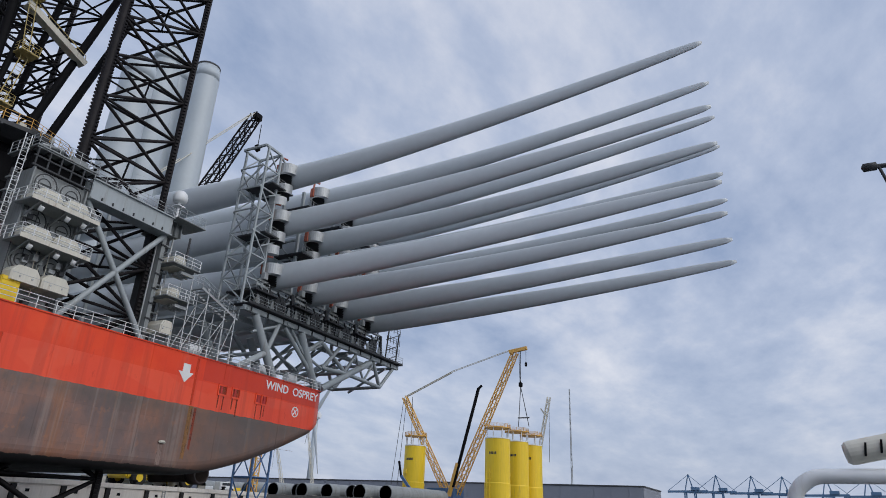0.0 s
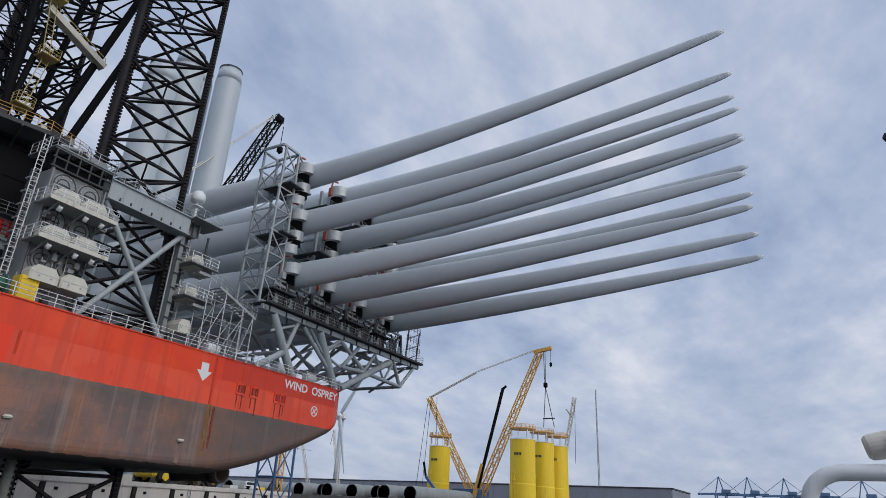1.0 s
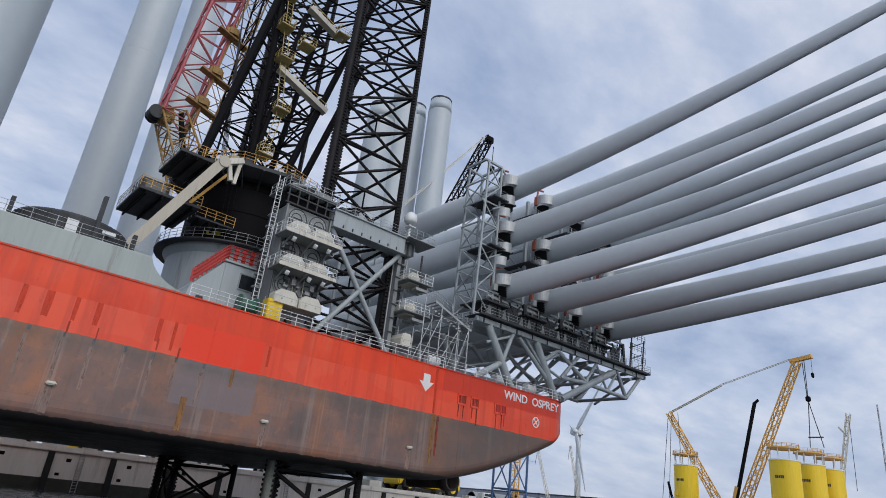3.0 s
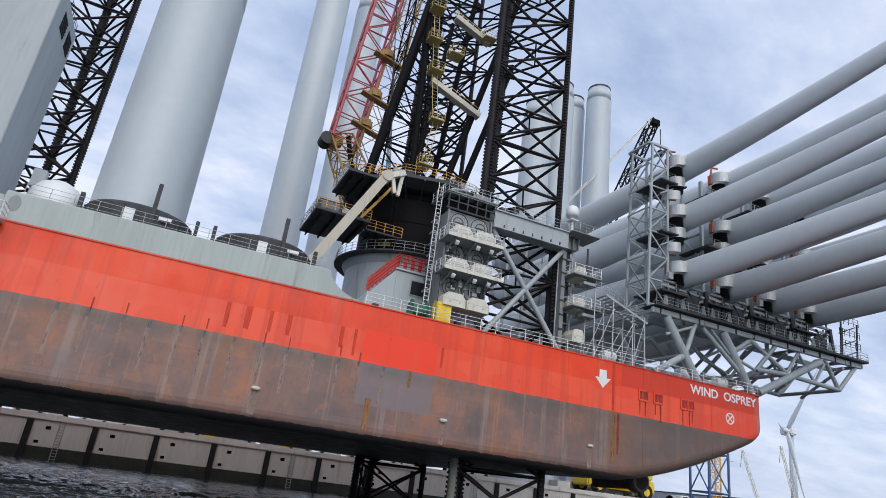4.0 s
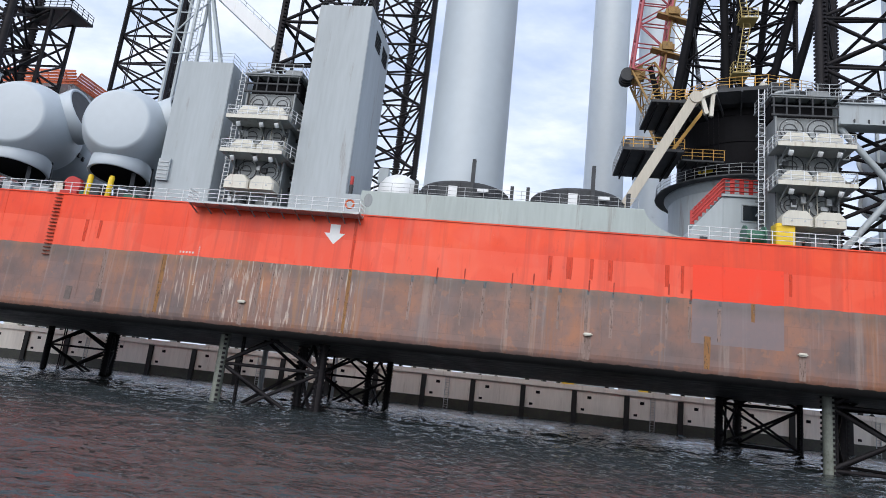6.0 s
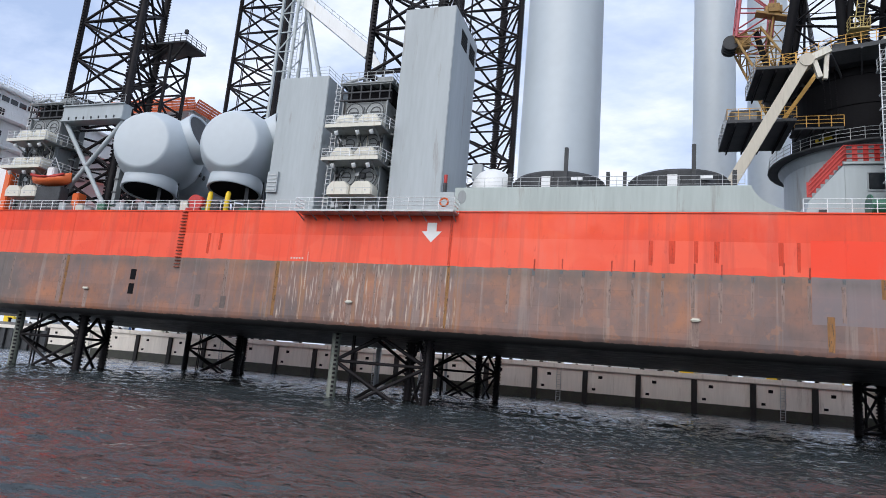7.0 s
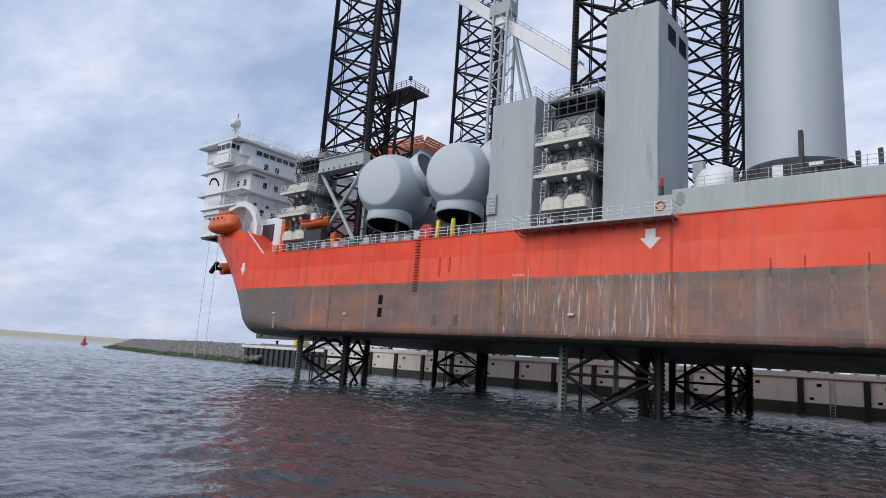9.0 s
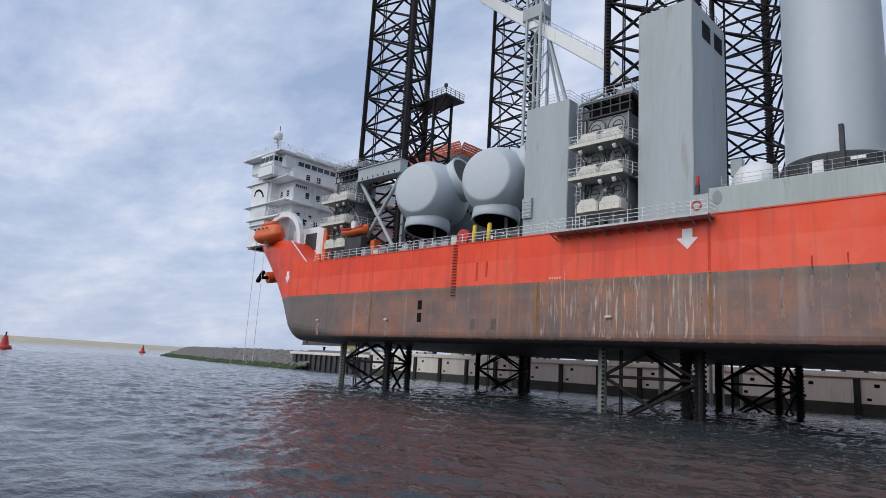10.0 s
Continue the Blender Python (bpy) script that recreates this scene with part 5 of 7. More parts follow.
# yellow stairs and walkways up the frame
for (x, y, z) in ((-65.5, 26.6, 38.5), (-65.5, 27.4, 45), (-65.5, 26.4, 52.0), (-65.5, 25.6, 56.5), (-65.5, 25.4, 61.5), (-65.5, 28.8, 55.5), (-65.5, 33.2, 60)):
    pf = part("access_platform", bevelled((x - 1.0, y - .9, z + .32), (x + 1.0, y + .9, z + .5), .05), PALEYEL, crane, "yellow access platform")
    railing([(x - .95, y - .85, z + .5), (x + .95, y - .85, z + .5), (x + .95, y + .85, z + .5), (x - .95, y + .85, z + .5)], parent=pf, mat=PALEYEL, step=.9, r=.035)
for p, q in (((-65.5, 26.6, 38.5), (-65.5, 27.4, 45)), ((-65.5, 27.4, 45), (-65.5, 26.4, 52)), ((-65.5, 26.4, 52), (-65.5, 25.5, 61))):
    for s in (-.35, .35):
        tube("ladder_stile", Vector(p) + Vector((0, s, 0)), Vector(q) + Vector((0, s, 0)), .05, PALEYEL, crane, 6)
    for k in range(14):
        c = on(p, q, (k + .5) / 14)
        tube("ladder_rung", c - Vector((0, .35, 0)), c + Vector((0, .35, 0)), .03, PALEYEL, crane, 5)
for p, q in (((-66, 26.2, 51.4), (-66, 33.4, 48.7)), ((-66, 28.3, 62.4), (-66, 33.6, 60.4))):
    w = bar("walkway_beam", p, q, 1.0, .7, CREAM, crane)
    n = Vector((0, 0, 1.2))
    tube("walkway_rail", Vector(p) + n, Vector(q) + n, .05, PALEYEL, crane, 6)
    for k in range(7):
        c = on(p, q, k / 6)
        tube("walkway_post", c, c + n, .04, PALEYEL, crane, 6)
for k in range(26):
    a = rr.uniform(math.radians(-80), math.radians(120))
    r0 = rr.uniform(5.5, 8.2)
    x, y, s = CX + r0 * math.cos(a), CY + r0 * math.sin(a), rr.uniform(.3, .8)
    block("winch_box", (x - s, y - s * .7, 35.7), (x + s, y + s * .7, 35.7 + rr.uniform(.5, 1.6)), rr.choice((GREY, DARKGREY, CREAM, STEEL)), crane)
for k in range(3):
    tube("hoist_rope", (-64.2, 23.2 + .5 * k, 34.6), (-64.2, 23.4 + .5 * k, 29.6), .04, BLACK, crane, 5)

KNUCKLE = material("weathered_cream", (0.50, 0.46, 0.38), 0.55, vary=0.12, scale=0.6, dirt=(0.3, 0.25, 0.2), dirt_amount=0.2, streak=True)
gantry = thing("boom_rest", (-60, 17, DECK), "cream box-section knuckle boom leaning against the crane", "knuckle boom")
bar("boom", (-60, 14.3, 21.2), (-60, 20.8, 33.4), .8, .95, KNUCKLE, gantry)
bar("boom_knuckle", (-60, 20.4, 33.2), (-60, 22.8, 34.4), .7, .6, CREAM, gantry)
part("pivot", revolve((-60.7, 20.9, 33.4), [(.2, 0), (.6, 0), (.6, 1.2), (.2, 1.2)], 20, "X"), KNUCKLE, gantry)
bar("luffing_ram", (-60, 22.6, 34.2), (-60, 22.4, 31.6), .35, .35, CREAM, gantry)
bar("hook_arm", (-60, 21.4, 34.0), (-60, 22.0, 31.8), .4, .4, CREAM, gantry)
part("foot", bevelled((-61, 13.2, DECK), (-59, 15.4, 21.6), .1), GREY, gantry)

cabin = thing("crane_cabin_house", (-62, 25, DECK), "grey deck house with red railed roof beside the crane", "deck house")
part("body", bevelled((-65.5, 23.6, DECK), (-60, 28.0, 23.6), .06), LIGHT, cabin)
part("sloped_wing", loft([[(-65, 20.2, DECK), (-60, 20.2, DECK), (-60, 20.9, 20.4), (-65, 20.9, 20.4)], [(-65, 23.6, DECK), (-60, 23.6, DECK), (-60, 23.6, 23.6), (-65, 23.6, 23.6)]]), LIGHT, cabin)
part("window", bevelled((-60.0, 25.4, 21.4), (-59.94, 27.1, 22.8), .02), GLASS, cabin)
for a, b in (((25.3, 21.3), (27.2, 21.3)), ((25.3, 22.9), (27.2, 22.9)), ((25.3, 21.3), (25.3, 22.9)), ((27.2, 21.3), (27.2, 22.9))):
    bar("window_frame", (-59.95, *a), (-59.95, *b), .08, .1, GREY, cabin)
part("doorway", bevelled((-60.0, 21.6, DECK), (-59.95, 22.3, 19.6), .02), DARKGREY, cabin)
for a, b in (((20.9, 20.6), (23.6, 23.8)), ((23.6, 23.8), (30.2, 23.8))):
    for h in (.35, .75, 1.15, 1.5):
        tube("red_rail", (-59.9, a[0], a[1] + h), (-59.9, b[0], b[1] + h), .06, RED, cabin, 6)
    for k in range(9):
        f = k / 8
        y, z = a[0] + (b[0] - a[0]) * f, a[1] + (b[1] - a[1]) * f
        block("red_panel", (-59.97, y - .2, z + .1), (-59.93, y + .2, z + 1.45), RED, cabin)
part("roof_slab", bevelled((-66, 23.5, 23.6), (-59.8, 30.4, 23.8), .03), LIGHT, cabin)

# loose deck things by the railing
ybox = thing("locker", (-54.4, 26.8, DECK), "yellow slatted steel locker standing on deck", "locker")
part("body", bevelled((-55.2, 26.1, DECK), (-54.0, 27.6, 19.6), .05), YELLOW, ybox)
for k in range(5):
    block("slat", (-54.0, 26.15, DECK + .25 + .38 * k), (-53.95, 27.55, DECK + .5 + .38 * k), YELLOW, ybox)
win = thing("winch", (-55, 24.6, DECK), "green deck winch with drum beside the locker", "winch")
tube("drum", (-55, 24.0, 18.5), (-55, 25.4, 18.5), .6, GREEN, win, 16)
for y in (23.9, 25.4):
    part("cheek", revolve((-55, y, 18.5), [(.1, -.06), (.95, -.06), (.95, .06), (.1, .06)], 18, "Y"), GREEN, win)
part("bed", bevelled((-55.9, 23.7, DECK), (-54.1, 25.6, 17.8), .04), GREEN, win)

# ---- nacelles ----
def nacelle(x, y, z=25.6, k=1.0):
    g = thing("nacelle", (x, y, DECK), "pale grey rounded turbine nacelle with hub standing on deck", "nacelle", "turbine nacelles")
    turn = Matrix.Translation((x, y, z)) @ Matrix.Rotation(radians(14), 4, "Z")

    def add(name, bm, mat, parent, smooth=True):
        bmesh.ops.transform(bm, matrix=turn @ Matrix.Scale(k, 4), verts=bm.verts[:])
        return part(name, bm, mat, parent, smooth=smooth)
    # nose of the hub faces along +x before the turn
    prof = [(.02, 3.95), (2.75, 3.93), (2.95, 3.88), (3.1, 3.72), (3.6, 2.85), (4.0, 1.8), (4.2, .4), (4.1, -1.2), (3.8, -2.6), (3.5, -3.4)]
    add("hub", revolve((0, 0, 0), prof[::-1], 48, "X"), TOWER, g)
    # open blade ports: one below, one aft of the crown
    for ang, back, r, tip in ((0, 0, 2.65, 4.85), (116, -1.2, 2.55, 5.2)):
        m = Matrix.Translation((back, 0, 0)) @ Matrix.Rotation(radians(-9 if ang else 0), 4, "Z") @ Matrix.Rotation(radians(0 if ang else -9), 4, "Y") @ Matrix.Rotation(radians(180 + ang), 4, "X")
        bm = revolve((0, 0, 0), [(r - .1, 2.2), (r - .02, 3.3), (r + .12, 3.5), (r + .2, tip), (r + .1, tip + .1), (r - .1, tip), (r - .15, 3.4)], 48)
        bmesh.ops.transform(bm, matrix=m, verts=bm.verts[:])
        neck = add("blade_port", bm, TOWER, g)
        bm = revolve((0, 0, 0), [(r - .1, tip - .04), (r - .25, tip - .12), (.05, tip - .14)], 48)
        bmesh.ops.transform(bm, matrix=m, verts=bm.verts[:])
        add("port_opening", bm, DARKGREY if ang else BLACK, neck, False)
        bm = revolve((0, 0, 0), [(r - .5, tip - .28), (r - .3, tip - .28), (r - .3, tip - .08), (r - .5, tip - .08)], 40)
        bmesh.ops.transform(bm, matrix=m, verts=bm.verts[:])
        add("bearing", bm, DARKGREY, neck, False)
    body = [(.5, -13.2), (2.6, -13), (3.3, -12), (3.6, -9), (3.6, -5), (3.4, -3.0)]
    add("nacelle_body", revolve((0, 0, -.1), body, 40, "X"), TOWER, g)
    add("yaw_neck", revolve((-9, 0, 0), [(2.6, -6.2), (2.5, -3.0)], 32), TOWER, g, False)
    for q in ((-3.6, 3.2, -1.5), (-4.6, 3.2, -1.6), (-6.2, 3.45, .4)):
        add("hatch", bevelled((q[0], q[1], q[2]), (q[0] + .4, q[1] + .25, q[2] + .5), .05), DARKGREY, g, False)
    part("transport_frame", bevelled((x - 11, y - 3.4, DECK), (x + 2.0, y + 8, DECK + .8), .06), DARKGREY, g)
    for dx, dy in ((-2.8, -2.4), (1.5, 2.4), (-8, 6), (-5, 7.4), (-1.2, 2.6)):
        bar("frame_leg", (x + dx, y + dy, DECK + .8), (x + dx * .9, y + dy * .9, z - 2.6), .3, .3, DARKGREY, g)


nacelle(-57.6, -47.2, 25.7, 1.06)
nacelle(-57.6, -35.6, 25.5, 1.02)

# ---- accommodation at the bow ----
acc = thing("accommodation_block", (-77, -88, 18), "white multi-deck accommodation block with wheelhouse at the bow", "superstructure")
part("forecastle_deck", bevelled((-90, -88, 17.6), (-62, -79, 22.2), .1), WHITE, acc)
part("lower_deckhouse", bevelled((-98.4, -93.5, 22.2), (-56.6, -80, 29.0), .12), WHITE, acc)
part("middle_deck", bevelled((-98.4, -94, 29.1), (-56.6, -79.9, 33.0), .12), WHITE, acc)
part("upper_deck", bevelled((-99, -94, 33.2), (-56.4, -80.2, 35.3), .12), WHITE, acc)
part("wheelhouse", bevelled((-102, -92, 35.3), (-55.0, -80.9, 37.6), .15), WHITE, acc)
part("wheelhouse_roof", bevelled((-102.5, -92.6, 37.6), (-53.4, -80.3, 37.95), .06), WHITE, acc)
for z, x1 in ((33.05, -54.2), (29.0, -54.2), (22.2, -55.6)):
    part("deck_lip", bevelled((-98, -92, z), (x1, -78.6, z + .18), .03), WHITE, acc)
part("bow_wing", bevelled((-58, -90.5, 25.2), (-54.6, -84.5, 33.6), .4, 3), WHITE, acc)
part("wing_platform", bevelled((-58, -90.5, 26.4), (-54.2, -80, 26.7), .05), WHITE, acc)
part("bridge_wing", bevelled((-57.5, -86.5, 33.4), (-53.2, -81.5, 35.4), .25, 3), WHITE, acc)
part("bridge_wing_cab", bevelled((-56.5, -86.2, 35.4), (-53.4, -82.0, 37.6), .2, 3), WHITE, acc)
# curved dark stripe on the wing
for k in range(9):
    a0, a1 = math.pi * (.15 + .85 * k / 9), math.pi * (.15 + .85 * (k + 1) / 9)
    bar("stripe", (-54.57, -87.5 + 1.6 * math.cos(a0), 29.6 + 2.4 * math.sin(a0 * .8)), (-54.57, -87.5 + 1.6 * math.cos(a1), 29.6 + 2.4 * math.sin(a1 * .8)), .05, .35, BLACK, acc)


def ship_window(x, y, z, w, h, face="y"):
    if face == "y":
        wd = part("window", bevelled((x - w / 2, y, z - h / 2), (x + w / 2, y + .05, z + h / 2), .02), GLASS, acc)
        bar("window_frame", (x - w / 2, y + .04, z + h / 2), (x + w / 2, y + .04, z + h / 2), .08, .08, WHITE, wd)
        bar("window_frame", (x - w / 2, y + .04, z - h / 2), (x + w / 2, y + .04, z - h / 2), .08, .08, WHITE, wd)
    else:
        wd = part("window", bevelled((x, y - w / 2, z - h / 2), (x + .05, y + w / 2, z + h / 2), .02), GLASS, acc)


for k in range(9):
    ship_window(-58.2 - k * 1.35, -80.9, 36.45, 1.1, .85)
for k in range(3):
    ship_window(-53.9 - k * .95, -81.98, 36.6, .75, .9)
    ship_window(-53.38, -82.8 - k * 1.3, 36.6, 1.05, .9, "x")
for x in (-59.4, -61.6, -66, -69, -72):
    for z in (34.2, 30.9, 26.2):
        ship_window(x, -80.2 if z > 33 else -79.9, z, .75, 1.15)
for x in (-56.58,):
    for y in (-83.5, -81.5):
        ship_window(x, y, 31.0, .7, 1.0, "x")
        ship_window(x, y, 34.4, .7, 1.0, "x")
for k in range(6):
    block("lettering_bar", (-57.0 - .38 * k, -79.88, 32.0), (-57.25 - .38 * k, -79.86, 32.45), DARKGREY, acc)
for z in (38.0,):
    railing([(-53.6, -92, z), (-53.6, -80.6, z), (-72, -80.6, z), (-98, -80.6, z)], parent=acc, mat=WHITE, step=1.6, r=.035)
for z in (33.25, 29.2):
    railing([(-54.3, -84, z), (-54.3, -78.7, z), (-70, -78.7, z)], parent=acc, mat=WHITE, step=1.5, r=.03)
for x in (-58.6, -63.8, -68, -75):
    part("deck_door", bevelled((x - .45, -79.95, 22.5), (x + .45, -79.86, 24.5), .03), LIGHT, acc)
for k in range(5):
    ship_window(-58.0 - k * 2.4, -79.95, 27.4, .6, .6)
for z in (26.9, 22.5):
    railing([(-54.4, -88, z), (-54.4, -79.8, z), (-66, -79.6, z)], parent=acc, mat=WHITE, step=1.3, r=.035)
for x in (-60.5, -64.5, -70):
    tube("vent_pipe", (x, -79.7, 29.3), (x, -79.7, 33.0), .09, WHITE, acc, 8)
for k in range(5):
    bar("deck_beam", (-55.0 - 2.6 * k, -79.9, 28.85), (-55.0 - 2.6 * k, -78.7, 28.95), .1, .16, WHITE, acc)
part("roof_locker", bevelled((-61, -84.5, 37.95), (-57.5, -82.2, 39.0), .1), WHITE, acc)
for k, x in enumerate((-56.4, -58.8, -63, -67, -71)):
    tube("roof_aerial", (x, -82.0, 37.95), (x, -82.0, 39.6 + .5 * (k % 3)), .05, WHITE, acc, 6)
part("upper_house", bevelled((-80, -91, 38), (-62, -83, 39.4), .1), WHITE, acc)
railing([(-62.2, -83.2, 39.4), (-79, -83.2, 39.4)], parent=acc, mat=WHITE, step=1.4, r=.03)
radome_mast(-54.6, -83.4, 37.95, 40.4, .85, "white satellite dome on the wheelhouse roof")
mast = thing("signal_mast", (-55.2, -84, 38), "thin grey whip antenna on the wheelhouse roof", "antenna")
tube("whip", (-55.2, -84, 38), (-55.2, -84, 43.2), .06, DARKGREY, mast, 6)
tube("whip_base", (-55.2, -84, 38), (-55.2, -84, 39.5), .14, WHITE, mast, 8)

# lifeboat and davits
boat = thing("lifeboat", (-53.6, -80.6, 22), "orange enclosed lifeboat hung at the bow davit", "lifeboat")
rings = []
for i in range(15):
    u = i / 14 * 2 - 1
    w = 1.7 * math.sqrt(max(0.0, 1 - abs(u) ** 3)) + .05
    rings.append([(-53.4 + w * math.cos(a) * (1 if math.sin(a) < 0 else .85), -80.6 + 3.7 * u, 23.0 + (1.5 if math.sin(a) < 0 else 1.7) * math.sin(a) * (w / 1.75)) for a in [2 * math.pi * k / 20 for k in range(20)]])
part("hull", loft(rings), ORANGE, boat, smooth=True)
part("canopy_ridge", bevelled((-54.2, -82.4, 24.3), (-52.7, -78.8, 25.1), .3, 3), ORANGE, boat)
for k in range(4):
    block("porthole", (-51.8, -82.6 + 1.2 * k, 23.5), (-51.7, -82.2 + 1.2 * k, 23.8), GLASS, boat)
for y in (-80.2, -83.0):
    tube("fall_rope", (-52.6, y, 22.4), (-52.4, y + .5, 2.2), .035, CREAM, boat, 5)
davit = thing("davit", (-56, -79, 22), "white curved lifeboat davit arm beside the lifeboat", "davit", "lifeboat davits")
ARCH = [(-82.6, 24.0), (-82.0, 25.3), (-80.8, 26.1), (-79.0, 26.5), (-77.2, 26.3), (-75.6, 25.5), (-74.4, 24.3), (-73.7, 22.7), (-73.5, 20.8), (-73.5, DECK)]
rings = []
for i, (y, z) in enumerate(ARCH):
    (ya, za), (yb, zb) = ARCH[max(i - 1, 0)], ARCH[min(i + 1, len(ARCH) - 1)]
    d = Vector((0, yb - ya, zb - za)).normalized()
    n = Vector((0, -d.z, d.y)) * .42
    rings.append([(-55.3, y + n.y, z + n.z), (-54.5, y + n.y, z + n.z), (-54.5, y - n.y, z - n.z), (-55.3, y - n.y, z - n.z)])
part("arm", loft(rings), WHITE, davit)
part("cradle_beam", bevelled((-55.3, -84.0, 21.6), (-54.4, -77.0, 22.0), .05), WHITE, davit)
for y in (-83.4, -80.6, -77.6):
    bar("cradle_leg", (-55.0, y, 21.0), (-54.6, y, 23.4), .25, .25, WHITE, davit)
rescue = thing("rescue_boat", (-55, -61, 20), "red open rescue boat under the jacking platform", "rescue boat")
rings = []
for i in range(11):
    u = i / 10 * 2 - 1
    w = .95 * math.sqrt(max(0.0, 1 - abs(u) ** 3)) + .04
    rings.append([(-54.2 + w * math.cos(a), -58.9 + 2.9 * u, 21.3 + .6 * math.sin(a) + .4 * u * u) for a in [2 * math.pi * k / 14 for k in range(14)]])
part("hull", loft(rings), ORANGE, rescue, smooth=True)
part("fender_collar", pipe([(-53.5, -61.4, 21.9), (-53.3, -60, 21.6), (-53.25, -58.9, 21.55), (-53.3, -57.8, 21.6), (-53.5, -56.4, 21.9)], .16, 10), RED, rescue, smooth=True)
part("console", bevelled((-54.6, -59.6, 21.6), (-53.9, -58.6, 22.9), .1), WHITE, rescue)
for y in (-60.6, -57.4):
    tube("hoisting_leg", (-54.2, y, 21.8), (-54.2, -59.0, 24.2), .05, STEEL, rescue, 6)
part("cradle", bevelled((-55, -60.5, DECK), (-53.8, -56.8, 20.5), .05), DARKGREY, rescue)
aside = thing("deck_cabin", (-60, -74, DECK), "white steel deck cabin behind the bow bulwark", "deck house")
part("body", bevelled((-66, -78.4, DECK), (-56.5, -69.5, 24.0), .1), WHITE, aside)
part("opening", bevelled((-56.5, -74.5, 20.2), (-56.4, -71.5, 23.0), .05), DARKGREY, aside)
railing([(-56.6, -78, 24), (-56.6, -69.6, 24), (-66, -69.6, 24)], parent=aside, mat=WHITE, step=1.3, r=.03)
for k, (y, z) in enumerate(((-68.6, 18.4), (-67.2, 22.4), (-55.8, 19.3))):
    b = thing("life_raft_locker", (-55.5, y, z), "orange survival equipment locker on deck", "locker", "orange lockers")
    part("body", bevelled((-56.2, y - .5, DECK), (-55.0, y + .5, z + .8), .1), ORANGE, b)

# helideck corner behind the bow leg
heli = thing("helideck", (-84, -66, 36), "white helideck structure with orange safety netting", "helideck")
part("slab", bevelled((-94, -76, 39.2), (-75, -59, 39.7), .06), WHITE, heli)
part("house_below", bevelled((-92, -74, 30), (-78, -62, 36), .2), WHITE, heli)
for k in range(6):
    y = -74 + 2.8 * k
    bar("netting_post", (-75, y, 39.4), (-74.2, y, 40.8), .12, .12, ORANGE, heli)
    bar("netting_post", (-75 - 3.4 * k, -59, 39.4), (-75 - 3.4 * k, -58.2, 40.8), .12, .12, ORANGE, heli)
    bar("knee", (-75.4, y, 39.2), (-78, y, 36.0), .3, .3, WHITE, heli)
    bar("knee", (-75.5 - 3.2 * k, -59.3, 39.2), (-77 - 3.0 * k, -62, 36.0), .3, .3, WHITE, heli)
for h in (0, .35, .7, 1.05, 1.4):
    bar("netting_line", (-75 + .57 * h, -76, 39.4 + h), (-75 + .57 * h, -58.4, 39.4 + h), .05, .37, ORANGE, heli)
    bar("netting_line", (-75, -59 + .57 * h, 39.4 + h), (-94, -59 + .57 * h, 39.4 + h), .05, .37, ORANGE, heli)

# white deck crane behind the trunks
wc = thing("deck_crane", (-70, -37, DECK), "white box-boom deck crane with lattice king post", "crane")
part("pedestal", revolve((-70, -38.5, 0), [(1.8, DECK), (1.8, 30), (2.3, 30.5), (2.3, 32)], 24), WHITE, wc)
for x, y in ((-69.2, -41.4), (-69.2, -39.0), (-71.4, -41.4), (-71.4, -39.0)):
    bar("king_post", (x, y, 31.9), (x, y, 62), .34, .34, LIGHT, wc)
for k in range(7):
    za, zb = 41.4 + 2.9 * k, 44.3 + 2.9 * k
    bar("post_lacing", (-69.2, -41.4 if k % 2 else -39.0, za), (-69.2, -39.0 if k % 2 else -41.4, zb), .14, .14, LIGHT, wc)
    bar("post_lacing", (-69.2, -39.0, za), (-71.4, -39.0, zb), .14, .14, LIGHT, wc)
    bar("post_tie", (-69.2, -41.4, za), (-69.2, -39.0, za), .14, .14, LIGHT, wc)
part("sheave_house", bevelled((-71.0, -42.2, 54.4), (-69.0, -38.4, 56.6), .15), GREY, wc)
BOOM_A, BOOM_B = Vector((-70, -51.0, 62.4)), Vector((-70, -27.6, 43.2))
bar("boom", BOOM_A, BOOM_B, 1.3, 1.6, WHITE, wc)
bar("boom_nose", BOOM_B, BOOM_B + Vector((0, 1.6, -2.2)), 1.0, 1.1, WHITE, wc)
bar("back_stay", (-70, -38.9, 54.0), (-69.0, -32.4, 34.4), .4, .4, LIGHT, wc)
bar("back_stay", (-71.4, -38.9, 50.0), (-71.0, -35.0, 34.4), .3, .3, LIGHT, wc)
for h in (.45, .95):
    tube("boom_rail", BOOM_A + Vector((.6, 0, .8 + h)), BOOM_B + Vector((.6, 0, .8 + h)), .045, LIGHT, wc, 6)
for k in range(20):
    c = BOOM_A.lerp(BOOM_B, k / 19) + Vector((.6, 0, .7))
    tube("boom_rail_post", c, c + Vector((0, 0, 1.1)), .045, LIGHT, wc, 6)
for dy in (0, .55):
    tube("ladder_stile", (-68.9, -38.6 + dy, 41), (-68.9, -38.6 + dy, 55), .05, LIGHT, wc, 6)
for k in range(28):
    tube("ladder_rung", (-68.9, -38.6, 41.3 + .5 * k), (-68.9, -38.05, 41.3 + .5 * k), .035, LIGHT, wc, 5)

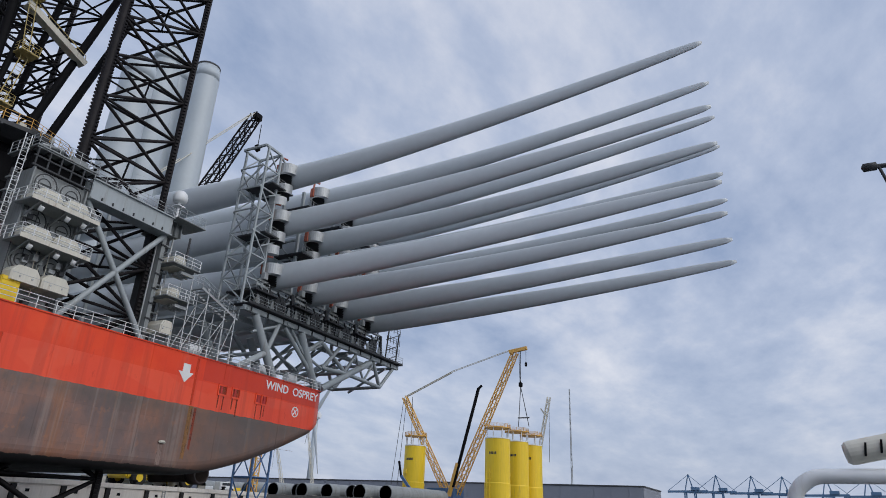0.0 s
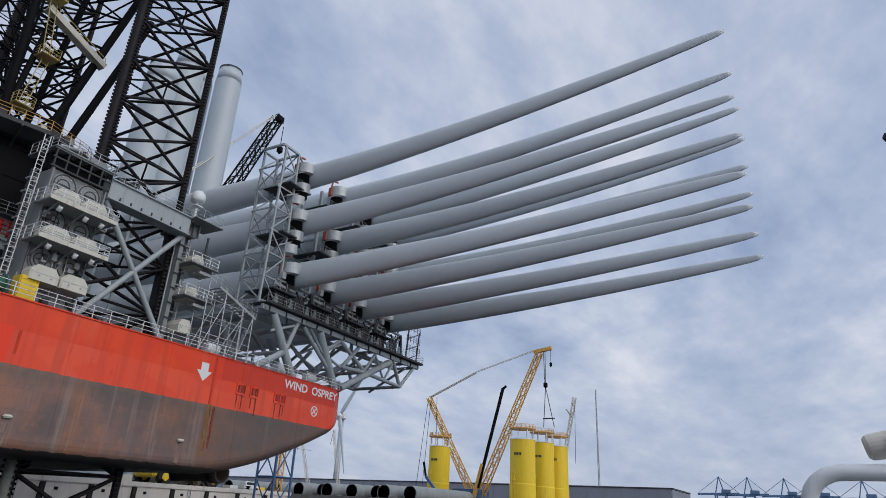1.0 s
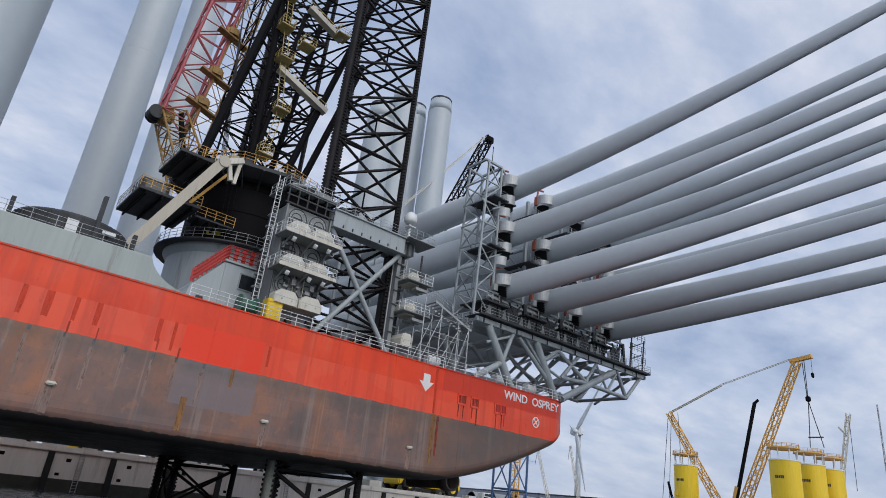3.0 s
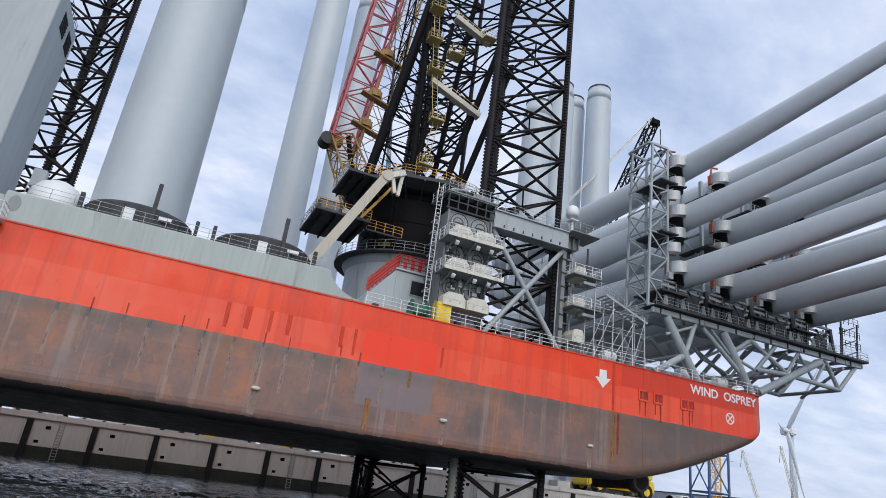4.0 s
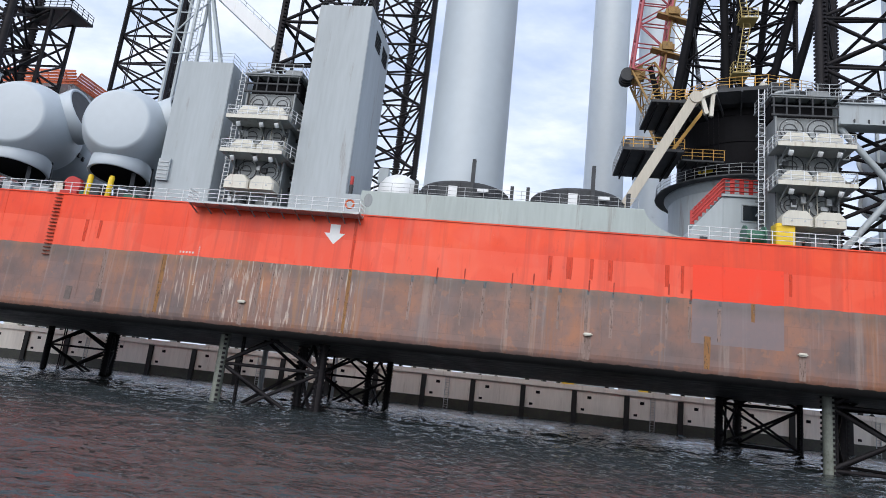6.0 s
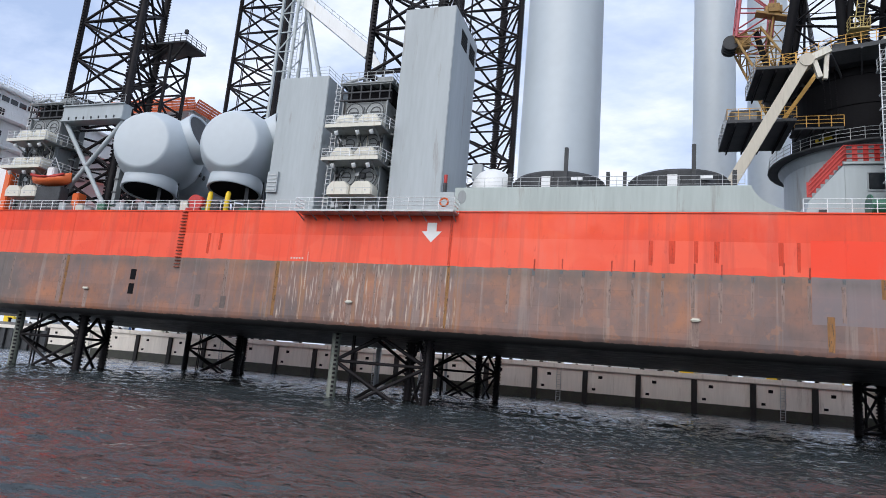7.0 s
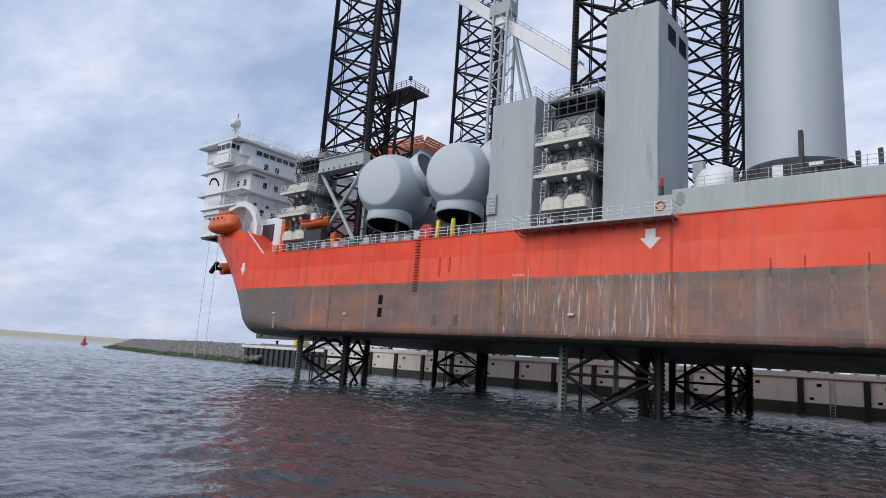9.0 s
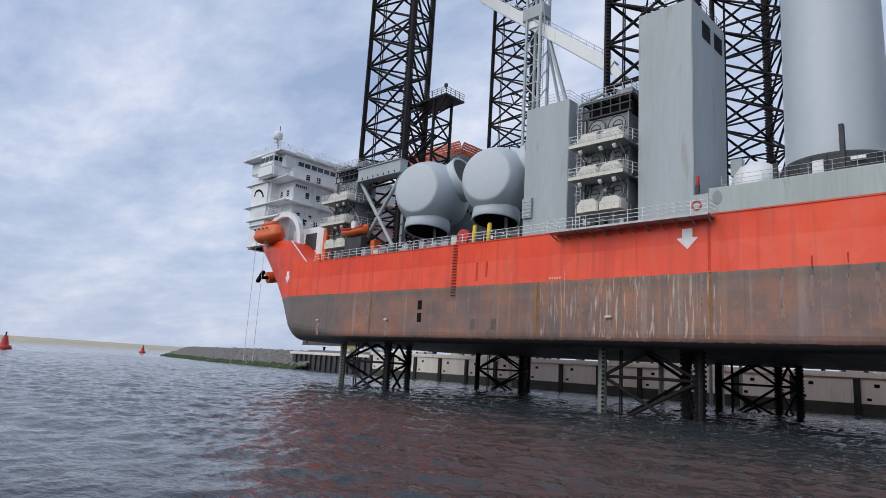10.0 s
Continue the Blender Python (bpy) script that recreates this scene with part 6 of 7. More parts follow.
# dark braced stair tower beside the forward lattice tower
stand = thing("stair_tower", (-66, -58, DECK), "dark steel braced stair tower with railed top platform", "stair tower")
ST = [(-64.6, -60.8), (-64.6, -55.2), (-68.4, -55.2), (-68.4, -60.8)]
for x, y in ST:
    bar("post", (x, y, DECK), (x, y, 47.6 if y < -60 else 44.2), .34, .34, LEG, stand)
for k in range(8):
    za, zb = 20.4 + 3.0 * k, 23.4 + 3.0 * k
    for j in range(4):
        p, q = ST[j], ST[(j + 1) % 4]
        bar("tie", (*p, za), (*q, za), .22, .22, LEG, stand)
        bar("brace", (*(p if k % 2 else q), za), (*(q if k % 2 else p), zb), .2, .2, LEG, stand)
    bar("stair_flight", (-65.4, -60.4 if k % 2 else -55.6, za), (-65.4, -55.6 if k % 2 else -60.4, zb), .7, .08, DARKGREY, stand)
top_deck = part("top_platform", bevelled((-68.6, -60.9, 44.2), (-64.4, -52.6, 44.5), .03), DARKGREY, stand)
railing([(-64.5, -60.8, 44.5), (-64.5, -52.7, 44.5), (-68.5, -52.7, 44.5)], parent=top_deck, mat=DARKGREY, step=1.0, r=.05)
bar("knee_brace", (-64.6, -55.2, 41.0), (-64.6, -52.8, 44.2), .24, .24, LEG, stand)
part("lamp_cluster", bevelled((-64.8, -53.2, 45.5), (-64.4, -52.7, 46.1), .06), DARKGREY, stand)

# small deck fittings along the bow side
rr = random.Random(21)
for k in range(16):
    y = -56 + k * 1.9 + rr.uniform(-.5, .5)
    if -31 < y < -24.2:
        continue
    c = thing("deck_box", (-54.6, y, DECK), "small painted steel deck box by the railing", "deck box", "deck boxes")
    h = rr.uniform(.5, 1.3)
    part("body", bevelled((-55.4, y - rr.uniform(.3, .7), DECK), (-54.0, y + rr.uniform(.3, .7), DECK + h), .05), rr.choice((GREY, LIGHT, DARKGREY, GREEN, CREAM)), c)
    part("lid", bevelled((-55.45, y - .4, DECK + h), (-53.95, y + .4, DECK + h + .08), .02), STEEL, c)
for y in (-36.2, -34.0):
    d = thing("fender_roll", (-54.0, y, DECK), "yellow rolled fender standing upright at the railing", "fender", "yellow fenders")
    tube("roll", (-54.0, y, DECK), (-54.0, y + .1, 19.6), .26, YELLOW, d, 14)
    tube("roll_cap", (-54.0, y + .1, 19.6), (-54.0, y + .1, 19.75), .2, YELLOW, d, 14)
rd = thing("cable_reel", (-54.4, -38.0, DECK), "red steel cable reel on deck", "reel")
tube("drum", (-54.9, -38, 18.6), (-54.0, -38, 18.6), .9, RED, rd, 20)
part("stand", bevelled((-55.1, -38.9, DECK), (-53.8, -37.1, 18.0), .04), RED, rd)
for k in range(7):
    z = 17.7 + .14 * (k % 4)
    pt = thing("pipe_bundle", (-54.8, -46, DECK), "grey pipes stacked along the deck edge", "pipes", "deck pipe stack")
    tube("pipe", (-54.4 - .3 * (k // 4), -49.5, z), (-54.4 - .3 * (k // 4), -41.5, z), .09, STEEL, pt, 8)
# mooring gear by the stern
for k, y in enumerate((44.5, 47.0, 52.5, 57.5, 60.5, 63.0)):
    c = thing("mooring_winch" if k % 2 else "storage_tank", (-55.5, y, DECK), "white painted mooring winch on the aft deck" if k % 2 else "white deck tank under the blade rack", "winch" if k % 2 else "tank", "aft deck gear")
    if k % 2:
        tube("drum", (-55.6, y - .8, 18.6), (-55.6, y + .8, 18.6), .55, WHITE, c, 16)
        part("bed", bevelled((-56.4, y - 1.1, DECK), (-54.6, y + 1.1, 18.0), .05), GREY, c)
    else:
        tube("shell", (-58.8, y, DECK), (-58.8, y, 18.4), .7, WHITE, c, 20)
        part("cap", revolve((-58.8, y, 18.4), [(.7, 0), (.5, .2), (.05, .3)], 20), WHITE, c, smooth=True)

# ---- quay wall ----
wall = thing("quay_wall", (QUAY_X, 0, -2), "pale concrete quay wall with dark vertical fenders", "quay wall", kind="structure")
part("core", bevelled((QUAY_X - 0.8, -125, -2), (QUAY_X - .12, 129, QUAY_Z - .6), 0.03), CONCRETE, wall)
part("cope", bevelled((QUAY_X - 1.2, -125, QUAY_Z - .6), (QUAY_X + .25, 129, QUAY_Z + .25), 0.05), CONCRETE, wall, "pale concrete cope beam")
WETWALL = material("wet_wall", (0.035, 0.035, 0.028), 0.55, vary=0.4, scale=0.6, dirt=(0.05, 0.07, 0.03), dirt_amount=0.5)
part("tidal_band", bevelled((QUAY_X - .5, -125, -2), (QUAY_X + .06, 129, 1.75), .05), WETWALL, wall, "dark weed-covered tidal band")
step = 8.74
for i in range(29):
    y = -124.6 + i * step
    block("wall_panel", (QUAY_X - .12, y + .5, 1.7), (QUAY_X, y + step - .45, QUAY_Z - .62), CONCRETE, wall)
    block("fender_pile", (QUAY_X - .05, y - .42, -1), (QUAY_X + .4, y + .42, QUAY_Z - .7), RUBBER, wall)
    block("mooring_hole", (QUAY_X - .1, y + 2.2, 4.2), (QUAY_X + .03, y + 2.9, 4.7), BLACK, wall)
    block("bollard_plate", (QUAY_X - .1, y + 1.2, 2.2), (QUAY_X + .03, y + 1.8, 2.6), BLACK, wall)
    if i % 4 == 1:
        for dy in (3.9, 4.6):
            bar("ladder_stile", (QUAY_X + .1, y + dy, -.5), (QUAY_X + .1, y + dy, QUAY_Z), .1, .12, STEEL, wall)
        for k in range(14):
            tube("ladder_rung", (QUAY_X + .1, y + 3.9, .2 + k * .42), (QUAY_X + .1, y + 4.6, .2 + k * .42), .04, STEEL, wall, 5)
sheet = thing("sheet_pile_wall", (QUAY_X, -138, -2), "dark steel sheet pile wall beside the quay", "quay wall", kind="structure")
for i in range(30):
    y = -125 - i * 1.3
    block("sheet_pile", (QUAY_X - 1.0, y - .62, -2), (QUAY_X + (.0 if i % 2 else .55), y + .62, 4.6), DARKGREY, sheet)
part("cope", bevelled((QUAY_X - 2.5, -164, 4.6), (QUAY_X + .7, -125, 5.4), .05), CONCRETE, sheet)

# small clutter along the quay edge
rr = random.Random(5)
for i in range(90):
    y = -150 + i * 3.05 + rr.uniform(-.8, .8)
    x = QUAY_X - rr.uniform(2.5, 14)
    kind = rr.random()
    if kind < .35:
        c = thing("parked_van", (x, y, QUAY_Z), "white van parked on the quay", "van", "vans on the quay")
        part("body", bevelled((x - 1, y - 2.3, QUAY_Z + .35), (x + 1, y + 1.2, QUAY_Z + 2.1), .2, 2), WHITE, c)
        part("bonnet", bevelled((x - .95, y + 1.2, QUAY_Z + .35), (x + .95, y + 2.4, QUAY_Z + 1.25), .2, 2), WHITE, c)
        part("windscreen", bevelled((x + .98, y - 1.8, QUAY_Z + 1.3), (x + 1.02, y + .9, QUAY_Z + 1.9), .01), GLASS, c)
        for dy in (-1.5, 1.6):
            tube("wheel", (x + .75, y + dy, QUAY_Z + .38), (x + 1.02, y + dy, QUAY_Z + .38), .38, RUBBER, c, 14)
    elif kind < .8:
        c = thing("storage_crate", (x, y, QUAY_Z), "painted steel storage crate on the quay", "crate", "crates on the quay")
        s = rr.uniform(.6, 1.8)
        part("body", bevelled((x - s, y - s, QUAY_Z), (x + s, y + s, QUAY_Z + rr.uniform(.8, 2.0)), .06), rr.choice((WHITE, LIGHT, STEEL, BLUE, YELLOW, CREAM, WHITE)), c)
    else:
        c = thing("bollard", (QUAY_X - .7, y, QUAY_Z), "black cast mooring bollard on the quay edge", "bollard", "quay bollards")
        part("stem", revolve((QUAY_X - .5, y, 0), [(.35, QUAY_Z), (.3, QUAY_Z + .6), (.5, QUAY_Z + .8), (.5, QUAY_Z + 1.0), (.1, QUAY_Z + 1.05)], 16), BLACK, c, smooth=True)

# far-side guide piles under the hull
for k, y in enumerate((-33.5, -29.0, -27.2, -24.4)):
    pl = thing("guide_pile", (-104.4, y, -3), "thin pale steel guide pile standing in the water", "pile", "guide piles")
    tube("shaft", (-104.4 + (k == 0) * 8, y, -3), (-104.4 + (k == 0) * 8, y, 7.2), .42 if k == 0 else .25, STEEL, pl, 12)
    tube("pile_cap", (-104.4 + (k == 0) * 8, y, 7.2), (-104.4 + (k == 0) * 8, y, 7.35), .46 if k == 0 else .28, STEEL, pl, 12)

# ---- breakwater, beach, buoys ----
def mound(name, spine, width, height, mat, label, seed):
    """A long heap of ground along a spine of (x, y)."""
    bm = bmesh.new()
    rows = []
    n = 60
    for i in range(n + 1):
        f = i / n * (len(spine) - 1)
        k = min(int(f), len(spine) - 2)
        a, b = Vector((*spine[k], 0)), Vector((*spine[k + 1], 0))
        c = a.lerp(b, f - k)
        side = (b - a).normalized().cross(Vector((0, 0, 1)))
        taper = min(1.0, (n - i) / 14 + .02)
        row = []
        for s in (-1, -.8, -.6, -.4, -.15, .15, .4, .6, .8, 1):
            h = height * taper * max(0.0, 1 - max(0.0, abs(s) - .35) / .55) - .5 * (abs(s) > .85)
            p = c + side * s * width * (.35 + .65 * taper)
            row.append(bm.verts.new((p.x, p.y, h + .25 * noise.noise(Vector((p.x * .3, p.y * .3, seed))))))
        rows.append(row)
    for r0, r1 in zip(rows, rows[1:]):
        for j in range(9):
            bm.faces.new((r0[j], r0[j + 1], r1[j + 1], r1[j]))
    bmesh.ops.recalc_face_normals(bm, faces=bm.faces[:])
    return solo(name, bm, mat, label, "ground", kind="structure")


SPINE = [(-130, -152), (-136, -220), (-165, -320), (-196, -420)]
mound("breakwater", SPINE, 24, 5.2, ROCK, "grey rubble breakwater beside the quay", 1)
# rocks on the breakwater's seaward slope: one joined heap
rr = random.Random(8)
base_bm = bmesh.new()
bmesh.ops.create_icosphere(base_bm, subdivisions=1, radius=1)
bv = [v.co.copy() for v in base_bm.verts]
bf = [[v.index for v in f.verts] for f in base_bm.faces]
base_bm.free()


def heap(name, count, s_lo, s_hi, size, mat, label):
    vs, fs = [], []
    for _ in range(count):
        f = rr.random() ** 1.2 * (len(SPINE) - 1) * .98
        k = min(int(f), len(SPINE) - 2)
        a, b = Vector((*SPINE[k], 0)), Vector((*SPINE[k + 1], 0))
        c = a.lerp(b, f - k)
        side = (b - a).normalized().cross(Vector((0, 0, 1)))
        if side.x < 0:
            side = -side
        taper = min(1.0, (1 - f / (len(SPINE) - 1)) * 60 / 14 + .02)
        s = rr.uniform(s_lo, s_hi)
        p = c + side * s * 24 * (.35 + .65 * taper)
        z = 5.2 * taper * max(0.0, 1 - max(0.0, abs(s) - .35) / .55)
        e = rr.uniform(.6, 1.4) * size
        q = Euler((rr.uniform(0, 6), rr.uniform(0, 6), rr.uniform(0, 6))).to_matrix()
        sc = Vector((rr.uniform(.6, 1.2), rr.uniform(.6, 1.2), rr.uniform(.5, .9))) * e
        n0 = len(vs)
        for v in bv:
            w = q @ Vector((v.x * sc.x, v.y * sc.y, v.z * sc.z))
            vs.append((p.x + w.x, p.y + w.y, z + w.z))
        fs += [[i + n0 for i in t] for t in bf]
    me = bpy.data.meshes.new(name)
    me.from_pydata(vs, [], fs)
    me.materials.append(mat)
    ob = new(name, me)
    return tagged(ob, label, "rocks", kind="stuff")


heap("armour_rocks", 3200, .2, .78, .75, ROCK, "loose grey armour rocks on the breakwater")
heap("weedy_rocks", 1300, .78, .95, .6, WEED, "green weed-covered rocks at the waterline")
mound("beach", [(-2500, -2900), (-1200, -2300), (-450, -1980), (900, -2150), (2500, -2700)][::-1], 260, 15, SAND, "distant low sandy beach and dunes", 3)


def buoy(x, y, s):
    g = thing("channel_buoy", (x, y, 0), "red steel channel buoy floating on the water", "buoy", "red channel buoys")
    part("float", revolve((x, y, 0), [(1.4 * s, -.4 * s), (1.6 * s, .2 * s), (1.4 * s, .8 * s), (.5 * s, 1.0 * s)], 20), RED, g, smooth=True)
    part("tower", revolve((x, y, 0), [(.9 * s, .9 * s), (.45 * s, 3.0 * s), (.1 * s, 3.1 * s)], 12), RED, g)
    tube("lamp", (x, y, 3.0 * s), (x, y, 3.9 * s), .18 * s, DARKGREY, g, 8)


buoy(-190, -480, 1.5)
buoy(-62, -284, 1.7)

# ---- shore behind the stern ----
def transition_piece(x, y, top, r):
    g = thing("transition_piece", (x, y, QUAY_Z), "yellow painted steel transition piece standing on the quay", "transition piece", "yellow transition pieces")
    part("lower_shell", revolve((x, y, 0), [(r * 1.03, QUAY_Z), (r * 1.03, 15.5), (r, 15.8)], 40), YELLOW, g, smooth=False)
    part("upper_shell", revolve((x, y, 0), [(r, 15.8), (r, top), (r - .3, top)], 40), YELLOW, g, smooth=False)
    part("top_flange", revolve((x, y, 0), [(r - .4, top), (r + .15, top), (r + .15, top + .4), (r - .4, top + .4)], 40), WHITE, g)
    deck_p = part("work_platform", revolve((x, y, 0), [(r * .5, top + 4.4), (r * 1.08, top + 4.4), (r * 1.08, top + 4.8), (r * .5, top + 4.8)], 24), CRANEYEL, g)
    railing([(x + r * 1.05 * math.cos(a), y + r * 1.05 * math.sin(a), top + 4.8) for a in [2 * math.pi * k / 10 for k in range(11)]], parent=deck_p, mat=CRANEYEL, step=1.6, r=.09, height=1.4)
    for k in range(8):
        a = 2 * math.pi * k / 8
        bar("platform_leg", (x + r * .9 * math.cos(a), y + r * .9 * math.sin(a), top), (x + r * .95 * math.cos(a), y + r * .95 * math.sin(a), top + 4.5), .3, .3, WHITE, g)
    for k in range(5):
        block("marking_bar", (x - 1.6 + .65 * k, y - r - .02, top - 6.4), (x - 1.15 + .65 * k, y - r + .5, top - 5.4), DARKGREY, g)
    for dx in (-1.2, -2.6):
        tube("ladder_stile", (x + dx, y - r - .4, QUAY_Z + 2), (x + dx, y - r - .4, 21), .12, YELLOW, g, 6)
    for k in range(5):
        block("ladder_bracket", (x - 2.7, y - r - .5, 9 + 2.6 * k), (x - 1.0, y - r + .6, 9.4 + 2.6 * k), YELLOW, g)
    return g


transition_piece(-107.2, 262, 33.2, 5.3)
transition_piece(-106.6, 284, 34.2, 5.2)
transition_piece(-104.6, 298, 34.0, 5.0)
transition_piece(-152.6, 272, 31.5, 4.9)

ware = thing("warehouse", (-245, 420, QUAY_Z), "long low grey clad warehouse with a flat roof", "warehouse")
part("wall", bevelled((-480, 398, QUAY_Z), (-72, 460, 21.2), .1), WARE, ware)
part("roof_edge", bevelled((-480.4, 397.6, 21.2), (-71.6, 460.4, 22.0), .1), DARKGREY, ware)
for k in range(40):
    bar("cladding_rib", (-478 + 10.2 * k, 397.9, QUAY_Z), (-478 + 10.2 * k, 397.9, 21.2), .25, .2, WARE, ware)

crawler = thing("crawler_crane", (-140, 290, QUAY_Z), "orange-yellow lattice boom crawler crane on the quay", "crane", "shore cranes")
lattice(crawler, (-140.5, 290, 10), (-109.5, 290, 77.5), 3.4, 2.4, CRANEYEL, 22, .3, side=(0, 1, 0))
lattice(crawler, (-143, 290, 10), (-170.5, 290, 58), 3.0, 2.0, CRANEYEL, 16, .28, side=(0, 1, 0))
lattice(crawler, (-170, 290, 58), (-143.5, 290, 69.6), .6, .6, CREAM, 8, .14, side=(0, 1, 0))
for dz in (0, .5):
    tube("pendant", (-143.5, 290, 69.6 + dz), (-112, 290, 78.5 + dz), .16, CREAM, crawler, 6)
for dx in (0, 1.6, 5.0):
    tube("back_rope", (-170.8 + dx, 290, 58), (-176 + dx * 2.4, 290, 8), .14, DARKGREY, crawler, 6)
bar("boom_head", (-112.5, 290, 77.8), (-103.5, 290, 79.2), 1.8, 1.6, CRANEYEL, crawler)
part("house", bevelled((-152, 284, 8.2), (-138, 296, 14), .3), BLUE, crawler)
part("track", bevelled((-150, 282, QUAY_Z), (-138, 285, 8.2), .5), BLACK, crawler)
part("track", bevelled((-150, 295, QUAY_Z), (-138, 298, 8.2), .5), BLACK, crawler)
for dx, dz in ((-1.6, 0), (0, 0)):
    tube("hoist_rope", (-106.8 + dx * .5, 290, 78), (-106.8 + dx * .2, 290, 62.4), .16, DARKGREY, crawler, 6)
part("hook_block", bevelled((-107.6, 289, 60.4), (-106.0, 291, 62.6), .3), BLACK, crawler)
for dx in (-2.6, 2.6):
    tube("sling", (-106.8, 290, 60.6), (-105.4 + dx, 290, 42), .18, DARKGREY, crawler, 6)
bar("spreader", (-108.2, 290, 46), (-102.6, 290, 46), .5, .5, DARKGREY, crawler)
tube("whip_rope", (-104, 290, 78.5), (-104, 290, 72.6), .1, DARKGREY, crawler, 5)
part("whip_hook", revolve((-104, 290, 71), [(.1, -1), (.6, -.4), (.6, .9), (.1, 1.4)], 12), BLACK, crawler)

tele = thing("telescopic_crane", (-137, 270, QUAY_Z), "dark telescopic mobile crane boom beside yellow pieces", "crane", "shore cranes")
tube("boom", (-131.5, 270, 14), (-120, 270, 57), .75, BLACK, tele, 10)
tube("boom_base", (-134, 270, 8), (-129.5, 270, 24), 1.0, CRANEYEL, tele, 10)
bar("boom_nose", (-120.2, 270, 56.6), (-118.4, 270, 58.0), .8, .9, BLACK, tele)
part("carrier", bevelled((-142, 267, QUAY_Z), (-130, 273, 10), .3), BLUE, tele)
blue = thing("excavator", (-142, 255, QUAY_Z), "blue excavator with raised arm on the quay", "excavator")
part("body", bevelled((-144, 251, QUAY_Z + 1), (-137, 257, 11.5), .4), BLUE, blue)
bar("arm", (-143, 254, 11), (-149, 254, 17.5), .9, 1.1, BLUE, blue)
bar("dipper", (-149, 254, 17.5), (-150.4, 254, 23.5), .6, .8, BLACK, blue)
part("tracks", bevelled((-145, 250.5, QUAY_Z), (-136.5, 257.5, QUAY_Z + 1.2), .3), BLACK, blue)

small = thing("lattice_crane", (-95, 340, QUAY_Z), "distant pale lattice boom crane", "crane", "shore cranes")
lattice(small, (-113.5, 340, 40), (-108.5, 340, 64), 1.4, 1.6, CREAM, 8, .2, side=(0, 1, 0))
lattice(small, (-118, 340, QUAY_Z), (-113.5, 340, 40), 1.8, 1.4, CREAM, 9, .2, side=(0, 1, 0))
bar("jib", (-113.4, 340, 58), (-110.5, 340, 54), .7, .7, CREAM, small)
tube("rope", (-108.5, 340, 63), (-109, 340, 30), .12, DARKGREY, small, 5)
for x, y, z1, lean in ((-262, 300, 42, 12.5), (-262, 330, 48, 10)):
    c = thing("lattice_crane", (x, y, QUAY_Z), "distant pale lattice boom crane", "crane", "shore cranes")
    lattice(c, (x + lean, y, QUAY_Z), (x, y, z1), 1.5, 1.0, CREAM, 12, .13, side=(0, 1, 0))
    tube("rope", (x, y, z1), (x - 1.5, y, z1 - 9), .12, DARKGREY, c, 5)

bgc = thing("quay_crane", (-125, 108, QUAY_Z), "dark lattice boom mobile crane behind the towers", "crane", "shore cranes")
lattice(bgc, (-128, 92, 50), (-128, 117.5, 111.5), 3.0, 2.4, BLACK, 16, .26)
lattice(bgc, (-128, 74, QUAY_Z), (-128, 92, 50), 3.2, 3.0, BLACK, 10, .28)
part("boom_head", bevelled((-128.8, 116.6, 110.4), (-127.2, 119.6, 112.6), .3), BLACK, bgc)
for dx in (-1, 1):
    tube("pendant", (-128 + dx, 116.5, 112), (-128 + dx, 78, 62), .14, CREAM, bgc, 5)
tube("hook_rope", (-128, 120.2, 110), (-128, 120.2, 103), .12, BLACK, bgc, 5)
part("hook", revolve((-128, 120.2, 101.5), [(.2, -1), (.9, -.3), (.9, 1), (.2, 1.6)], 14), BLACK, bgc)

mastg = thing("measuring_mast", (-142, 500, QUAY_Z), "thin guyed lattice mast far behind the warehouse", "mast")
lattice(mastg, (-142, 500, QUAY_Z), (-141.6, 500, 98), 1.2, .5, STEEL, 16, .16, side=(0, 1, 0))

turbine = thing("wind_turbine", (-388, 500, QUAY_Z), "white wind turbine far behind the warehouse", "wind turbine")
part("tower", revolve((-388, 500, 0), [(3.0, QUAY_Z), (2.1, 81)], 28), TOWER, turbine, smooth=True)
part("nacelle", bevelled((-395, 495, 80), (-383, 502, 86), 1.0, 3), WHITE, turbine)
part("hub", revolve((-386, 493.5, 83), [(.1, -3), (2.0, -2), (2.4, 0), (2.2, 1.8)], 20, "Y"), WHITE, turbine, smooth=True)
for dx, dz, s in ((.55, .83, 1), (.22, -.97, 1), (-.97, .22, .2)):
    rings = []
    for i in range(13):
        u = i / 12
        L = 54 * u * s
        w = float(np.interp(u, (0, .15, 1), (1.3, 2.4, .35)))
        cx, cz = -386 + dx * L + 3 * u * u * (dz > 0), 83 + dz * L + 4 * u * u * (dz > 0)
        rings.append([(cx + w * math.cos(a) * dz, 493.2 + .5 * w * math.sin(a), cz - w * math.cos(a) * dx) for a in [2 * math.pi * k / 10 for k in range(10)]])
    part("rotor_blade", loft(rings), BLADE, turbine, smooth=True)

# large bare pipes (pile sections) lying on the quay
for i in range(11):
    x = -215 + i * 8.6
    pg = thing("pile_section", (x, 190, QUAY_Z), "large bare steel pile section lying on the quay", "steel pipe", "stored pile sections")
    y0 = 205 + (i % 3) * 4
    part("shell", revolve((x, y0, QUAY_Z + 3.0), [(2.5, 0), (2.75, 0), (2.75, 46), (2.5, 46), (2.5, 0)], 32, "Y"), JACKGREY, pg, smooth=False)
    part("saddle", bevelled((x - 3, y0 + 4, QUAY_Z), (x + 3, y0 + 6, QUAY_Z + 1.4), .1), CONCRETE, pg)

